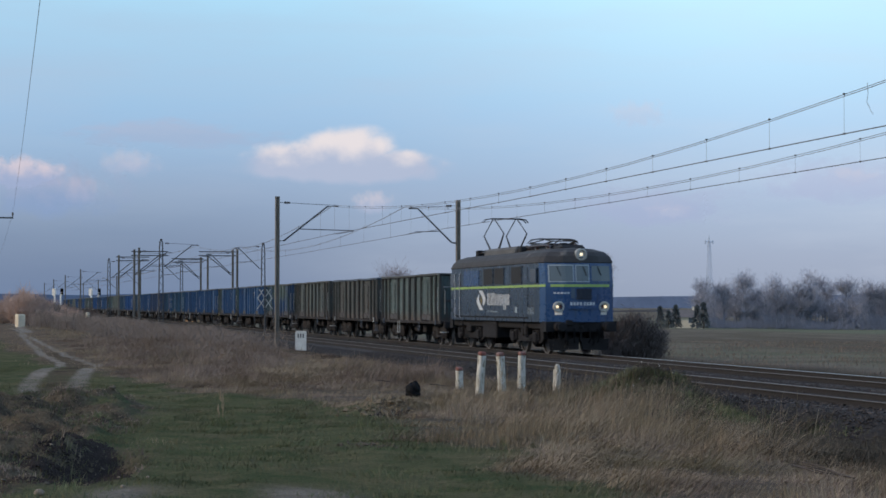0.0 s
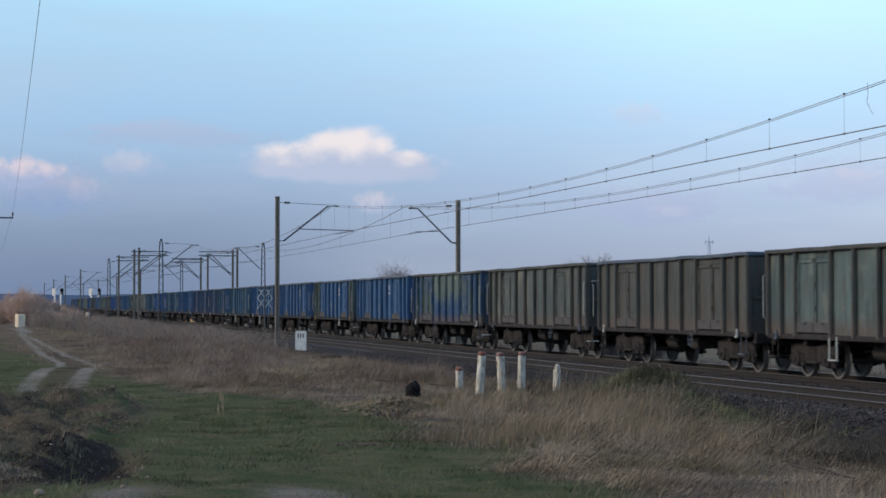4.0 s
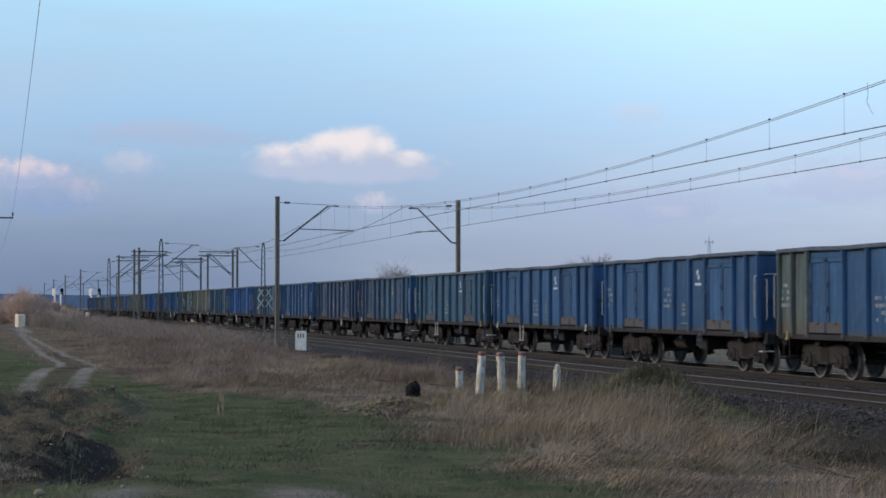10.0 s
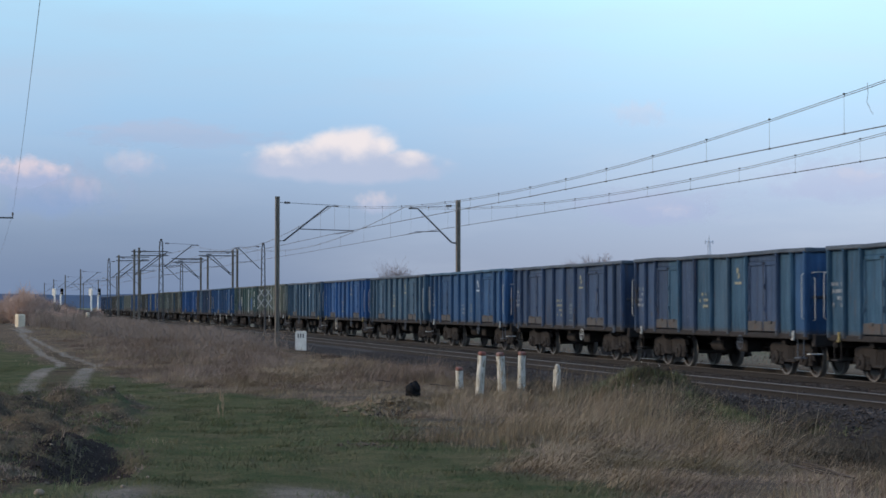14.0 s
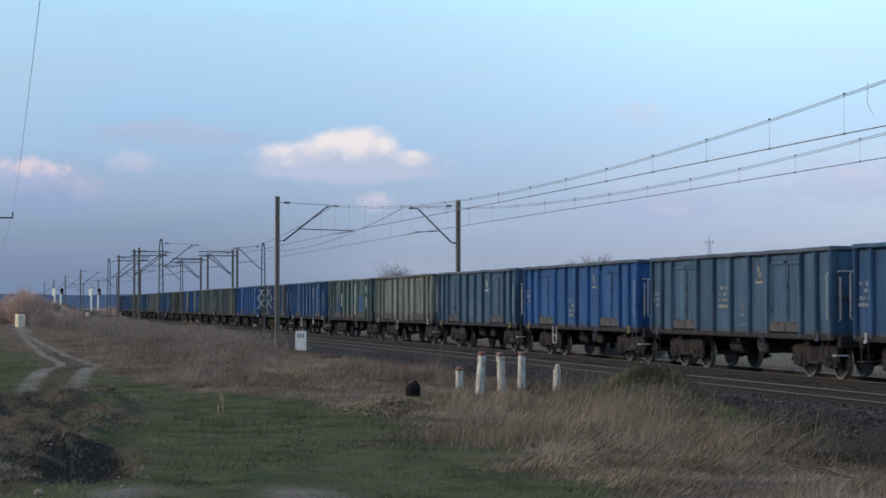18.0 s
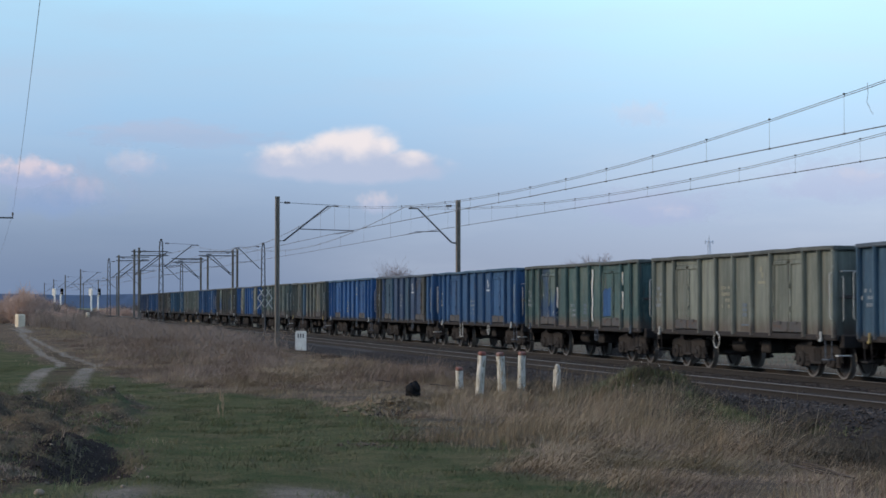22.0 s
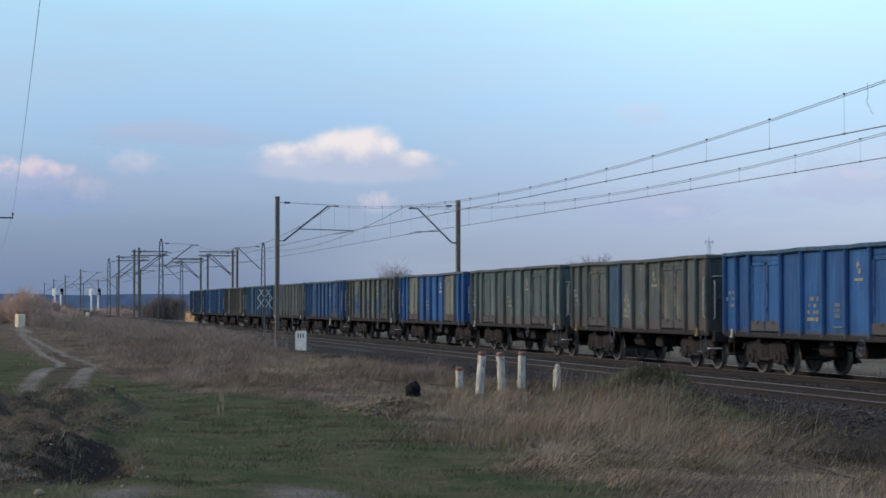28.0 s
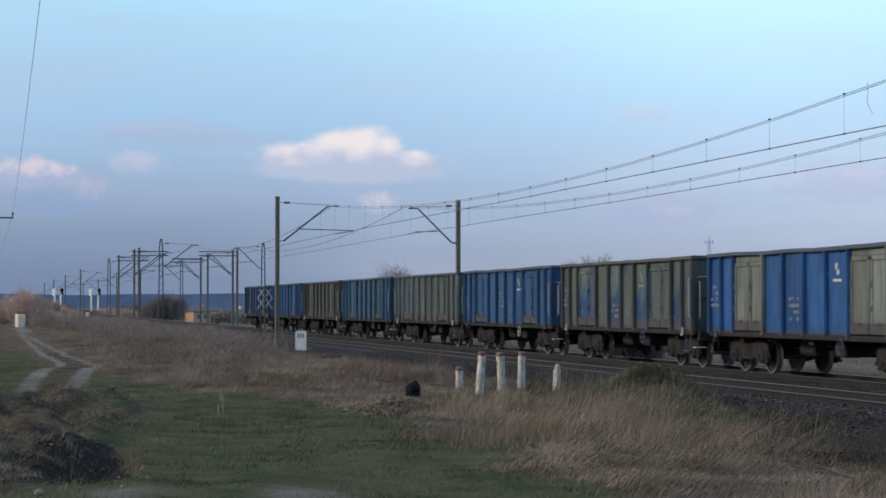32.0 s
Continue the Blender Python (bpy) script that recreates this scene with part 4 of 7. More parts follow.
def bogie(ob, y):
    def side():
        b = Build().prism([(-1.34, 0.66), (-1.30, 0.80), (-1.05, 0.87), (-0.55, 0.88), (-0.30, 0.80), (0.30, 0.80), (0.55, 0.88), (1.05, 0.87), (1.30, 0.80), (1.34, 0.66), (1.22, 0.60), (0.64, 0.62), (0.46, 0.42), (0.30, 0.36), (-0.30, 0.36), (-0.46, 0.42), (-0.64, 0.62), (-1.22, 0.60)], "x", -0.07, 0.07)
        for e in (-0.9, 0.9):
            b.lathe([(-0.15, 0.0), (-0.15, 0.13), (-0.12, 0.19), (-0.04, 0.21), (0.08, 0.21), (0.08, 0.0)], "x", 14, (0, e, 0.47), False)
            b.lathe([(-0.19, 0.0), (-0.19, 0.07), (-0.15, 0.08), (-0.15, 0.0)], "x", 8, (0, e, 0.47), False)
            for k in (-0.29, 0.29):
                b.lathe([(0.36, 0.0), (0.36, 0.10), (0.40, 0.085), (0.44, 0.10), (0.48, 0.085), (0.52, 0.10), (0.56, 0.085), (0.60, 0.10), (0.64, 0.0)], "z", 10, (-0.02, e + k, 0), False)
            b.prism([(e - 0.40, 0.30), (e + 0.40, 0.30), (e + 0.42, 0.37), (e - 0.42, 0.37)], "x", -0.07, 0.06)
        for k in (-0.16, 0.0, 0.16):
            b.lathe([(0.40, 0.0), (0.40, 0.075), (0.76, 0.075), (0.76, 0.0)], "z", 8, (-0.05, k, 0), False)
        b.box(-0.13, -0.05, -0.32, 0.32, 0.36, 0.43, 0.02)
        b.rod((-0.05, -1.30, 0.62), (-0.05, -1.42, 0.42), 0.03, 6).rod((-0.05, 1.30, 0.62), (-0.05, 1.42, 0.42), 0.03, 6)
        return b
    shared("bogie_frame#", side)
    shared("bolster#", lambda: Build().box(-1.0, 1.0, -0.22, 0.22, 0.55, 0.86, 0.04))
    fr = part("bogie", copied("bolster#", "under"), None, ob, at=(0, y, 0))
    for sx in (-1, 1):
        part("bogie_side_frame", copied("bogie_frame#", "under"), None, fr, at=(sx * 1.02, 0, 0))
    for sy in (-1, 1):
        wheelset(fr, sy * 0.9, 0.46, WHEELS)


WHEELS, LOCO_WHEELS = [], []


def wheelset(parent, y, r, into):
    """An axle with its two wheels; the turn about x is keyed, the place is the parent's."""
    def make():
        b = Build().rod((-0.7, 0, 0), (0.7, 0, 0), 0.075, 10)
        for s in (-1, 1):
            b.lathe([(s * 0.69, 0.10), (s * 0.80, 0.10), (s * 0.80, 0.16), (s * 0.76, 0.18), (s * 0.76, r - 0.08), (s * 0.815, r - 0.07), (s * 0.815, r - 0.004), (s * 0.70, r), (s * 0.69, r + 0.028), (s * 0.672, r + 0.02), (s * 0.68, r - 0.07), (s * 0.715, r - 0.08), (s * 0.715, 0.18)], "x", 26)
        return b
    key = "wheelset#%.2f" % r
    shared(key, make)
    ob = part("wheelset", copied(key, "wheel0.46" if r < 0.5 else "wheel0.62"), None, parent)
    ob.matrix_parent_inverse = Matrix.Translation((0, y, r))
    into.append(ob)
    return ob


BLUE = "faded blue open coal wagon with steel ribs"
WAGONS = [
    ("green", None, "pale grey-green open coal wagon with streaked paint", 0),
    ("brown", None, "dark brown-green open coal wagon, heavily grimed", 0),
    ("olive", None, "dull olive open coal wagon with dented steel sides", 0),
    ("patchy", ["patchy"] * 4 + ["drip"] * 4 + ["patchy"] * 4, "open coal wagon in patched green and blue paint", 0),
    ("blue", None, "blue open coal wagon with a small white emblem", 1),
    ("blue", ["green"] * 2 + ["blue"] * 8 + ["green"] * 2, "blue open coal wagon with grey-green end panels", 1),
    ("blue", None, "blue open coal wagon with a small white emblem", 1),
    ("blue", None, BLUE, 1),
    ("teal", None, "teal-blue open coal wagon with worn lettering", 1),
    ("teal", ["blue", "teal", "navy", "navy", "teal", "steel", "teal", "navy", "teal", "navy", "navy", "navy"], "dull teal open coal wagon stained with rust", 2),
    ("navy", None, "dark blue open coal wagon with rusty patches", 2),
    ("blue", None, BLUE, 1),
    ("steel", None, "steel-blue open coal wagon with worn paint", 2),
    ("bright", None, "bright blue open coal wagon with yellowed markings", 2),
    ("steel", None, "steel-blue open coal wagon with worn paint", 1),
    ("pale", None, "pale olive-green open coal wagon", 2),
    ("tealgreen", ["tealgreen", "tealgreen", "tealgreen", "tealgreen", "tealgreen", "tealgreen", "tealgreen", "tealgreen", "drip", "patchy", "tealgreen", "tealgreen"], "teal-green open coal wagon with a white streak and a blue door", 3),
    ("blue", None, "blue open coal wagon with white markings", 1),
    ("navy", ["blue", "blue", "brown", "navy", "navy", "steel", "navy", "navy", "steel", "steel", "navy", "brown"], "dark navy open coal wagon with grimed brown panels", 1),
    ("bright", None, "bright blue open coal wagon with yellowed markings", 2),
    ("olive", ["olive"] * 7 + ["steel"] + ["olive"] * 4, "grey-green open coal wagon with one blue panel and rust streaks", 2),
    ("green", None, "grey-green open coal wagon with patched paint", 2),
    ("bright", ["bright", "bright", "pale", "pale", "bright", "bright", "bright", "bright", "pale", "pale", "bright", "bright"], "bright blue open coal wagon with pale green doors", 1),
    ("greenblue", ["greenblue", "drip", "greenblue", "greenblue", "drip", "greenblue", "drip", "greenblue", "greenblue", "drip", "greenblue", "greenblue"], "olive-green open coal wagon with blue patches along the foot", 2),
    ("blue", None, BLUE, 1),
    ("green", ["green", "olive", "brown", "green", "olive", "brown", "green", "olive", "steel", "brown", "steel", "steel"], "striped grey-green open coal wagon with a few blue panels", 0),
    ("teal", None, "teal-blue open coal wagon", 0),
    ("brown", None, "dark green open coal wagon, grimed", 0),
    ("blue", None, BLUE, 0),
    ("navy", None, "dark blue open coal wagon at the tail of the train", 0),
]
TRAIN = []
for i, (body, scheme, label, marks) in enumerate(WAGONS):
    TRAIN.append((wagon(body, scheme, label, marks, hand=i % 3 != 1 or i == 13, hook="fitting_yellow" if i in (5, 8, 13, 14, 20) else "hand" if i % 2 else "rim", ladder=2.58 if i == 13 else 2.45 if i in (0, 7, 8, 17) else None, hoop_at=1.2 if i == 15 else 2.0 if i in (3, 14, 20) else -2.1, hoop_mat="hand" if i in (5, 10, 15, 17, 24) else "rim", raised=0.0 if i % 3 else 0.32, wear=i * 2 + i // 3, rim={0: "brown", 2: "brown", 3: "brown", 15: "rim_green", 16: "rim_green", 20: "rim_green", 21: "rim_green", 23: "rim_green", 17: "steel", 11: "steel", 19: "steel"}.get(i, "rim"), posts={0: "brown", 2: "brown", 23: "brown", 25: "pale"}.get(i)), 32.6 + 14.04 * i))


def lattice_panel():
    """Small crossed lattice fixed beside the near mast."""
    ob = thing("lattice_panel", "small pale crossed steel lattice fixed beside the mast", "lattice", at=(-7.15, 42.4, 0))
    for a, c in [((u * m, v), (p * m, q)) for u, v, p, q in ((-0.4, 1.65, 0.3, 2.68), (-0.4, 2.2, -0.08, 2.68), (-0.02, 1.65, 0.4, 2.25)) for m in (1, -1)]:
        part("lattice_bar", Build().rod((a[0], 0, a[1]), (c[0], 0, c[1]), 0.026, 5), M["lattice"], ob)
    part("stay", Build().rod((0.0, 0, -0.8), (0.0, 0, 2.9), 0.045, 6), M["galv"], ob)


lattice_panel()


# ---- locomotive ----
def loco_paint(name, base, fade, grime, at):
    m, n, l, b = material(name, 0.42, 0.0, 0.5)
    vec = coords(n, l, (1, 1, 1), False)
    c = mix(n, l, noise_fac(n, l, vec, 0.9, 0.35, 0.7, 7), base, fade)
    v2 = coords(n, l, (5, 5, 0.7), False)
    c = mix(n, l, noise_fac(n, l, v2, 1.2, at, at + 0.25, 8, 0.65), c, grime)
    l.new(c, b.inputs["Base Color"])
    l.new(noise_fac(n, l, vec, 3.0, 0.2, 1.1, 6), b.inputs["Roughness"])
    bump(n, l, b, noise_fac(n, l, vec, 1.6, 0.3, 0.7, 4), 0.2, 0.02)
    return m


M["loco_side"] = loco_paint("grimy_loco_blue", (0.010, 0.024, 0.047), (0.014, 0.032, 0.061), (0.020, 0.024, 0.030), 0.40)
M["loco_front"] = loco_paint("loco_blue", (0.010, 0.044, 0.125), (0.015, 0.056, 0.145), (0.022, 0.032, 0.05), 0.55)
M["loco_clean"] = loco_paint("fresh_loco_blue", (0.014, 0.042, 0.115), (0.02, 0.052, 0.13), (0.03, 0.04, 0.06), 0.60)
M["loco_roof"] = surface("sooty_roof", (0.052, 0.050, 0.050), (0.030, 0.029, 0.030), 0.85, 0.0, 1.5, spots=((0.125, 0.115, 0.102), 1.2, 0.62))
M["loco_under"] = surface("loco_underframe_grime", (0.015, 0.0145, 0.016), (0.026, 0.024, 0.025), 0.9, 0.0, 2.5, spots=((0.038, 0.032, 0.029), 6.0, 0.62), spec=0.2)
M["housing"] = surface("dusty_grey_housing", (0.125, 0.122, 0.116), (0.070, 0.068, 0.066), 0.85, 0.0, 1.5)
M["stripe"] = plain("yellow_green_stripe", (0.22, 0.33, 0.085), 0.55)
# Pale base colour stands in for sky mirrored in the windscreens.
M["glass"] = plain("sky_toned_glass", (0.082, 0.102, 0.116), 0.12)
M["glass_dark"] = plain("dark_side_glass", (0.040, 0.046, 0.050), 0.22)
M["grille"] = surface("dark_vent_mesh", (0.012, 0.012, 0.013), (0.021, 0.020, 0.021), 0.8, 0.0, 6.0)
M["soot"] = surface("sooty_blue", (0.012, 0.017, 0.030), (0.018, 0.026, 0.045), 0.7, 0.0, 8.0)
M["chip"] = plain("scuffed_blue", (0.055, 0.085, 0.125), 0.6)
M["lens_glass"] = plain("lamp_glass", (0.42, 0.42, 0.40), 0.15)
M["lamp_ring"] = plain("lamp_rim", (0.36, 0.35, 0.32), 0.5)
M["lamp"] = plain("lit_headlamp", (1.0, 0.82, 0.55), 0.3, 0.0, 0.9)
M["lamp_red"] = plain("dark_red_lamp", (0.07, 0.018, 0.012), 0.3)
M["frame_grey"] = plain("pale_window_frame", (0.24, 0.28, 0.31), 0.5)

PLAN = [(1.5, -5.7), (1.48, -6.35), (1.43, -6.88), (1.32, -7.28), (0.7, -7.56), (0.0, -7.64)]


def lean(z):
    return 0.16 * max(0.0, z - 2.56)


def nose(x, z):
    """How far forward the cab front stands at a given half width and height."""
    p = sorted((a, b) for a, b in PLAN[2:])
    return float(np.interp(abs(x), [a for a, _ in p], [b for _, b in p])) + lean(z)


def nose_patch(x0, x1, z0, z1, out, thick, n=6):
    """A thin slab laid on the curved cab front."""
    b = Build()
    vs, fs = [], []
    for i in range(n + 1):
        x = x0 + (x1 - x0) * i / n
        for z in (z0, z1):
            for d in (out + thick, out):
                vs.append((x, nose(x, z) - d, z))
    for i in range(n):
        k = i * 4
        fs += [(k, k + 4, k + 6, k + 2), (k + 1, k + 3, k + 7, k + 5), (k, k + 1, k + 5, k + 4), (k + 2, k + 6, k + 7, k + 3)]
    fs += [(0, 2, 3, 1), (n * 4, n * 4 + 1, n * 4 + 3, n * 4 + 2)]
    return b.add(vs, fs)


def side_patch(y0, y1, z0, z1, out=0.004, thick=0.006, sx=-1):
    x = 1.5 + out
    a, b = sorted((sx * x, sx * (x + thick)))
    return Build().box(a, b, y0, y1, z0, z1)


def ring(z, w=1.0, cut=0.0):
    pts = [(x * w, y + lean(z) + cut) for x, y in PLAN]
    front = pts + [(-x, y) for x, y in pts[-2::-1]]
    return front + [(-x, -y) for x, y in front]


def loft(levels):
    rows = [ring(*lv) for lv in levels]
    n = len(rows[0])
    vs = [(x, y, lv[0]) for lv, row in zip(levels, rows) for x, y in row]
    return vs, n


def locomotive():
    ob = thing("electric_locomotive", "blue electric locomotive with a green stripe, headlights lit, pantograph raised", "locomotive")
    levels = [(1.22,), (1.36,), (2.56,), (3.42,)]
    vs, n = loft(levels)
    side = Build()
    fs, ff = [], []
    for k in range(len(levels) - 1):
        for i in range(n):
            j = (i + 1) % n
            q = (k * n + i, k * n + j, (k + 1) * n + j, (k + 1) * n + i)
            (ff if abs(vs[q[0]][1]) > 6.7 and abs(vs[q[1]][1]) > 6.7 else fs).append(q)
    fs.append(tuple(range(n))[::-1])
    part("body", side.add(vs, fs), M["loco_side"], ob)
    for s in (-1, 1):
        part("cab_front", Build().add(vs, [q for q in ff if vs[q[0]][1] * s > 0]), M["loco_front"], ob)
    lv = [(3.42,), (3.45, 1.02, -0.02), (3.54, 1.0, 0.0), (3.68, 0.95, 0.03), (3.84, 0.83, 0.14), (3.96, 0.58, 0.42), (4.02, 0.22, 0.9)]
    vs, n = loft(lv)
    fs = [(k * n + i, k * n + (i + 1) % n, (k + 1) * n + (i + 1) % n, (k + 1) * n + i) for k in range(len(lv) - 1) for i in range(n)] + [tuple(range((len(lv) - 1) * n, len(lv) * n))]
    part("roof", Build().add(vs, fs), M["loco_roof"], ob, "sooty grey roof", smooth=False)
    part("stripe", nose_patch(-1.36, 1.36, 2.525, 2.625, 0.004, 0.008, 12), M["stripe"], ob, "yellow-green stripe")
    for sx in (-1, 1):
        part("stripe", side_patch(-5.7, 5.7, 2.53, 2.62, 0.004, 0.016, sx=sx), M["stripe"], ob, "yellow-green stripe")
        for s in (-1, 1):
            b = Build()
            pts = [(sx * (x + 0.01), s * y) for x, y in PLAN[:3]]
            for p, q in zip(pts, pts[1:]):
                b.add([(p[0], p[1], 2.53), (q[0], q[1], 2.53), (q[0], q[1], 2.62), (p[0], p[1], 2.62)], [(0, 1, 2, 3)])
            part("stripe", b, M["stripe"], ob)
            c0, c1 = Vector((sx * 1.44, s * -6.885, 0)), Vector((sx * 1.335, s * -7.29, 0))
            part("stripe", Build().prism([(c0.x, c0.y), (c1.x, c1.y), (c1.x - sx * 0.02, c1.y), (c0.x - sx * 0.02, c0.y)], "z", 2.53, 2.62), M["stripe"], ob)
    # cab windows
    for x0, x1, pale in ((-1.22, -0.30, True), (-0.25, 0.30, True), (0.35, 1.22, False)):
        fr = part("window_frame", nose_patch(x0, x1, 2.70, 3.36, 0.003, 0.02), M["frame_grey"] if pale else M["loco_front"], ob)
        part("pane", nose_patch(x0 + 0.045, x1 - 0.045, 2.745, 3.315, 0.0235, 0.004), M["glass"], fr)
        part("wiper", Build().rod((x0 + 0.3, nose(x0 + 0.3, 3.3) - 0.04, 3.3), (x0 + 0.42, nose(x0 + 0.4, 2.9) - 0.04, 2.95), 0.012, 5), M["loco_under"], fr)
    # lamps
    for x, z, r in ((-0.88, 1.79, 0.205), (0.88, 1.79, 0.205), (0.02, 3.74, 0.225)):
        y = nose(x, z) if z < 3 else -7.40
        hs = part("headlamp", Build().lathe([(y + 0.25, 0.0), (y + 0.25, r * 0.9), (y - 0.03, r), (y - 0.09, r), (y - 0.10, r * 0.72), (y - 0.03, r * 0.66), (y - 0.03, 0.0)], "y", 24, (x, 0, z), False), M["lamp_ring"], ob, "round pale-rimmed headlamp", smooth=False)
        if z < 3:
            part("lit_lens", Build().lathe([(y - 0.035, 0.0), (y - 0.075, 0.035), (y - 0.06, 0.05), (y - 0.035, 0.055)], "y", 14, (x + (-0.055 if x < 0 else 0.055), 0, z), False), M["lamp"], hs)
            part("tail_lens", Build().lathe([(y - 0.035, 0.0), (y - 0.055, 0.06), (y - 0.035, 0.07)], "y", 14, (x + (0.065 if x < 0 else -0.065), 0, z), False), M["lamp_red"], hs)
            part("plate", nose_patch(x - 0.13, x + 0.13, 1.49, 1.62, 0.004, 0.008, 2), M["signal_white"], ob)
        else:
            part("lamp_glass", Build().lathe([(y - 0.034, 0.0), (y - 0.05, 0.10), (y - 0.034, 0.145)], "y", 18, (x, 0, z), False), M["lens_glass"], hs)
            part("lit_lens", Build().lathe([(y - 0.045, 0.0), (y - 0.09, 0.035), (y - 0.07, 0.055), (y - 0.045, 0.06)], "y", 16, (x, 0, z), False), M["lamp"], hs)
            part("horn", Build().lathe([(-7.15, 0.10), (-7.0, 0.04), (-6.6, 0.03), (-6.6, 0.0)], "y", 10, (0.42, 0.0, 3.76), False), M["loco_under"], ob)
    for i in range(8):
        x = -0.46 + i * 0.12 + (0.03 if i > 3 else 0)
        part("lettering", nose_patch(x, x + 0.085, 1.84, 1.96, 0.004, 0.005, 2), M["mark"], ob)
    part("nose_socket", nose_patch(-0.22, 0.36, 2.06, 2.46, 0.004, 0.05, 3), M["soot"], ob, "dark soot-stained socket box")
    part("nose_shelf", nose_patch(-0.5, 0.5, 1.70, 1.76, 0.004, 0.06, 3), M["loco_front"], ob)
    part("chip_mark", nose_patch(-0.42, -0.27, 2.1, 2.48, 0.003, 0.004, 2), M["chip"], ob)
    for i in range(5):
        part("lettering", nose_patch(-1.05 + i * 0.12, -0.96 + i * 0.12, 2.27, 2.33, 0.004, 0.004, 1), M["mark"], ob)
    for s in (-1, 1):
        part("buffer_beam", Build().prism([(-1.38, 0.86), (1.38, 0.86), (1.38, 1.24), (-1.38, 1.24)], "y", s * 6.75, 7.25 if s > 0 else -7.52), M["loco_under"], ob, "soot-black buffer beam")
        for sx in (-1, 1):
            part("snow_plough", Build().add([(sx * 0.06, s * 7.40, 0.20), (sx * 1.12, s * 7.18, 0.16), (sx * 1.20, s * 7.20, 0.58), (sx * 0.06, s * 7.38, 0.62), (sx * 0.06, s * 7.32, 0.20), (sx * 1.12, s * 7.10, 0.16), (sx * 1.20, s * 7.12, 0.58), (sx * 0.06, s * 7.30, 0.62)], [(0, 1, 2, 3), (7, 6, 5, 4), (0, 4, 5, 1), (1, 5, 6, 2), (2, 6, 7, 3), (3, 7, 4, 0)]), M["loco_under"], ob, "grimy steel plough blade")
            part("plough_bracket", Build().box(sx * 0.7 - 0.05, sx * 0.7 + 0.05, min(s * 6.9, s * 7.16), max(s * 6.9, s * 7.16), 0.50, 0.95, 0.01), M["loco_under"], ob)
            for e in (0.28, 0.62):
                part("hose", Build().line([(sx * e, s * 7.5, 0.98), (sx * (e + 0.02), s * 7.62, 0.86), (sx * (e + 0.03), s * 7.62, 0.56), (sx * e, s * 7.52, 0.46)], 0.03, 6), M["black"], ob)
        part("jumper_box", Build().box(-0.62, -0.34, min(s * 7.3, s * 7.6), max(s * 7.3, s * 7.6), 1.10, 1.30, 0.02), M["loco_under"], ob)
        part("coupling_hook", Build().box(-0.07, 0.07, min(s * 7.1, s * 7.6), max(s * 7.1, s * 7.6), 0.95, 1.1, 0.03).rod((0, s * 7.5, 1.0), (0, s * 7.45, 0.5), 0.04), M["loco_under"], ob)
        for sx in (-1, 1):
            q = part("buffer", Build().lathe([(0.0, 0.0), (0.0, 0.17), (0.28, 0.15), (0.28, 0.10), (0.50, 0.10), (0.50, 0.165), (0.56, 0.18), (0.60, 0.165), (0.61, 0.0)], "y", 18, closed=False), M["loco_under"], ob, at=(sx * 0.92, 7.25 if s > 0 else -7.52, 1.05), smooth=False)
            if s < 0:
                q.rotation_euler = (0, 0, math.pi)
            part("air_hose", Build().line([(sx * 0.5, s * 7.2, 0.95), (sx * 0.52, s * 7.42, 0.85), (sx * 0.52, s * 7.45, 0.5), (sx * 0.5, s * 7.36, 0.36)], 0.035, 6), M["black"], ob)
            part("cab_step", Build().box(sx * 1.44 - 0.06, sx * 1.44 + 0.06, s * 5.0 - 0.3 if s > 0 else s * 5.0 - 0.3, s * 5.0 + 0.3, 0.62, 0.66).box(sx * 1.44 - 0.06, sx * 1.44 + 0.06, s * 5.0 - 0.3, s * 5.0 + 0.3, 0.98, 1.02).rod((sx * 1.44, s * 5.0 - 0.28, 0.62), (sx * 1.44, s * 5.0 - 0.28, 1.3), 0.02).rod((sx * 1.44, s * 5.0 + 0.28, 0.62), (sx * 1.44, s * 5.0 + 0.28, 1.3), 0.02), M["loco_under"], ob)
    # sides
    for sx in (-1, 1):
        part("louvre_panel", side_patch(1.7, 4.3, 2.66, 3.30, 0.003, 0.012, sx), M["loco_clean"], ob, "cleaner blue louvre panel")
        for k in range(7):
            z = 2.70 + k * 0.085
            part("louvre_slat", side_patch(1.75, 4.25, z, z + 0.05, 0.015, 0.014, sx), M["loco_clean"], ob)
        for y0, y1 in ((-0.55, 0.95), (-2.2, -0.70), (-4.75, -3.25)):
            fr = part("window_frame", side_patch(y0, y1, 2.64, 3.36, 0.003, 0.02, sx), M["loco_side"], ob)
            part("vent_mesh", side_patch(y0 + 0.05, y1 - 0.05, 2.68, 3.33, 0.024, 0.004, sx), M["grille"], fr)
        for y in (-6.25, 6.25):
            fr = part("cab_side_window", side_patch(y - 0.42, y + 0.42, 2.68, 3.26, -0.02, 0.03, sx), M["loco_side"], ob)
            part("pane", side_patch(y - 0.36, y + 0.36, 2.73, 3.21, 0.012, 0.003, sx), M["glass_dark"], fr)
        for y in (-5.2, 5.2):
            d = part("cab_door", side_patch(y - 0.33, y + 0.33, 1.38, 3.28, 0.003, 0.012, sx), M["loco_side"], ob)
            for e in (-0.42, 0.42) if y > 0 else ():
                part("handrail", Build().line([(sx * 1.52, y + e, 1.3), (sx * 1.57, y + e, 1.36), (sx * 1.57, y + e, 3.2), (sx * 1.52, y + e, 3.26)], 0.015, 6), M["mark"], d)
        for y in (-5.0, 1.35, -3.0):
            part("seam", side_patch(y - 0.012, y + 0.012, 1.38, 3.34, 0.002, 0.004, sx), M["grille"], ob)
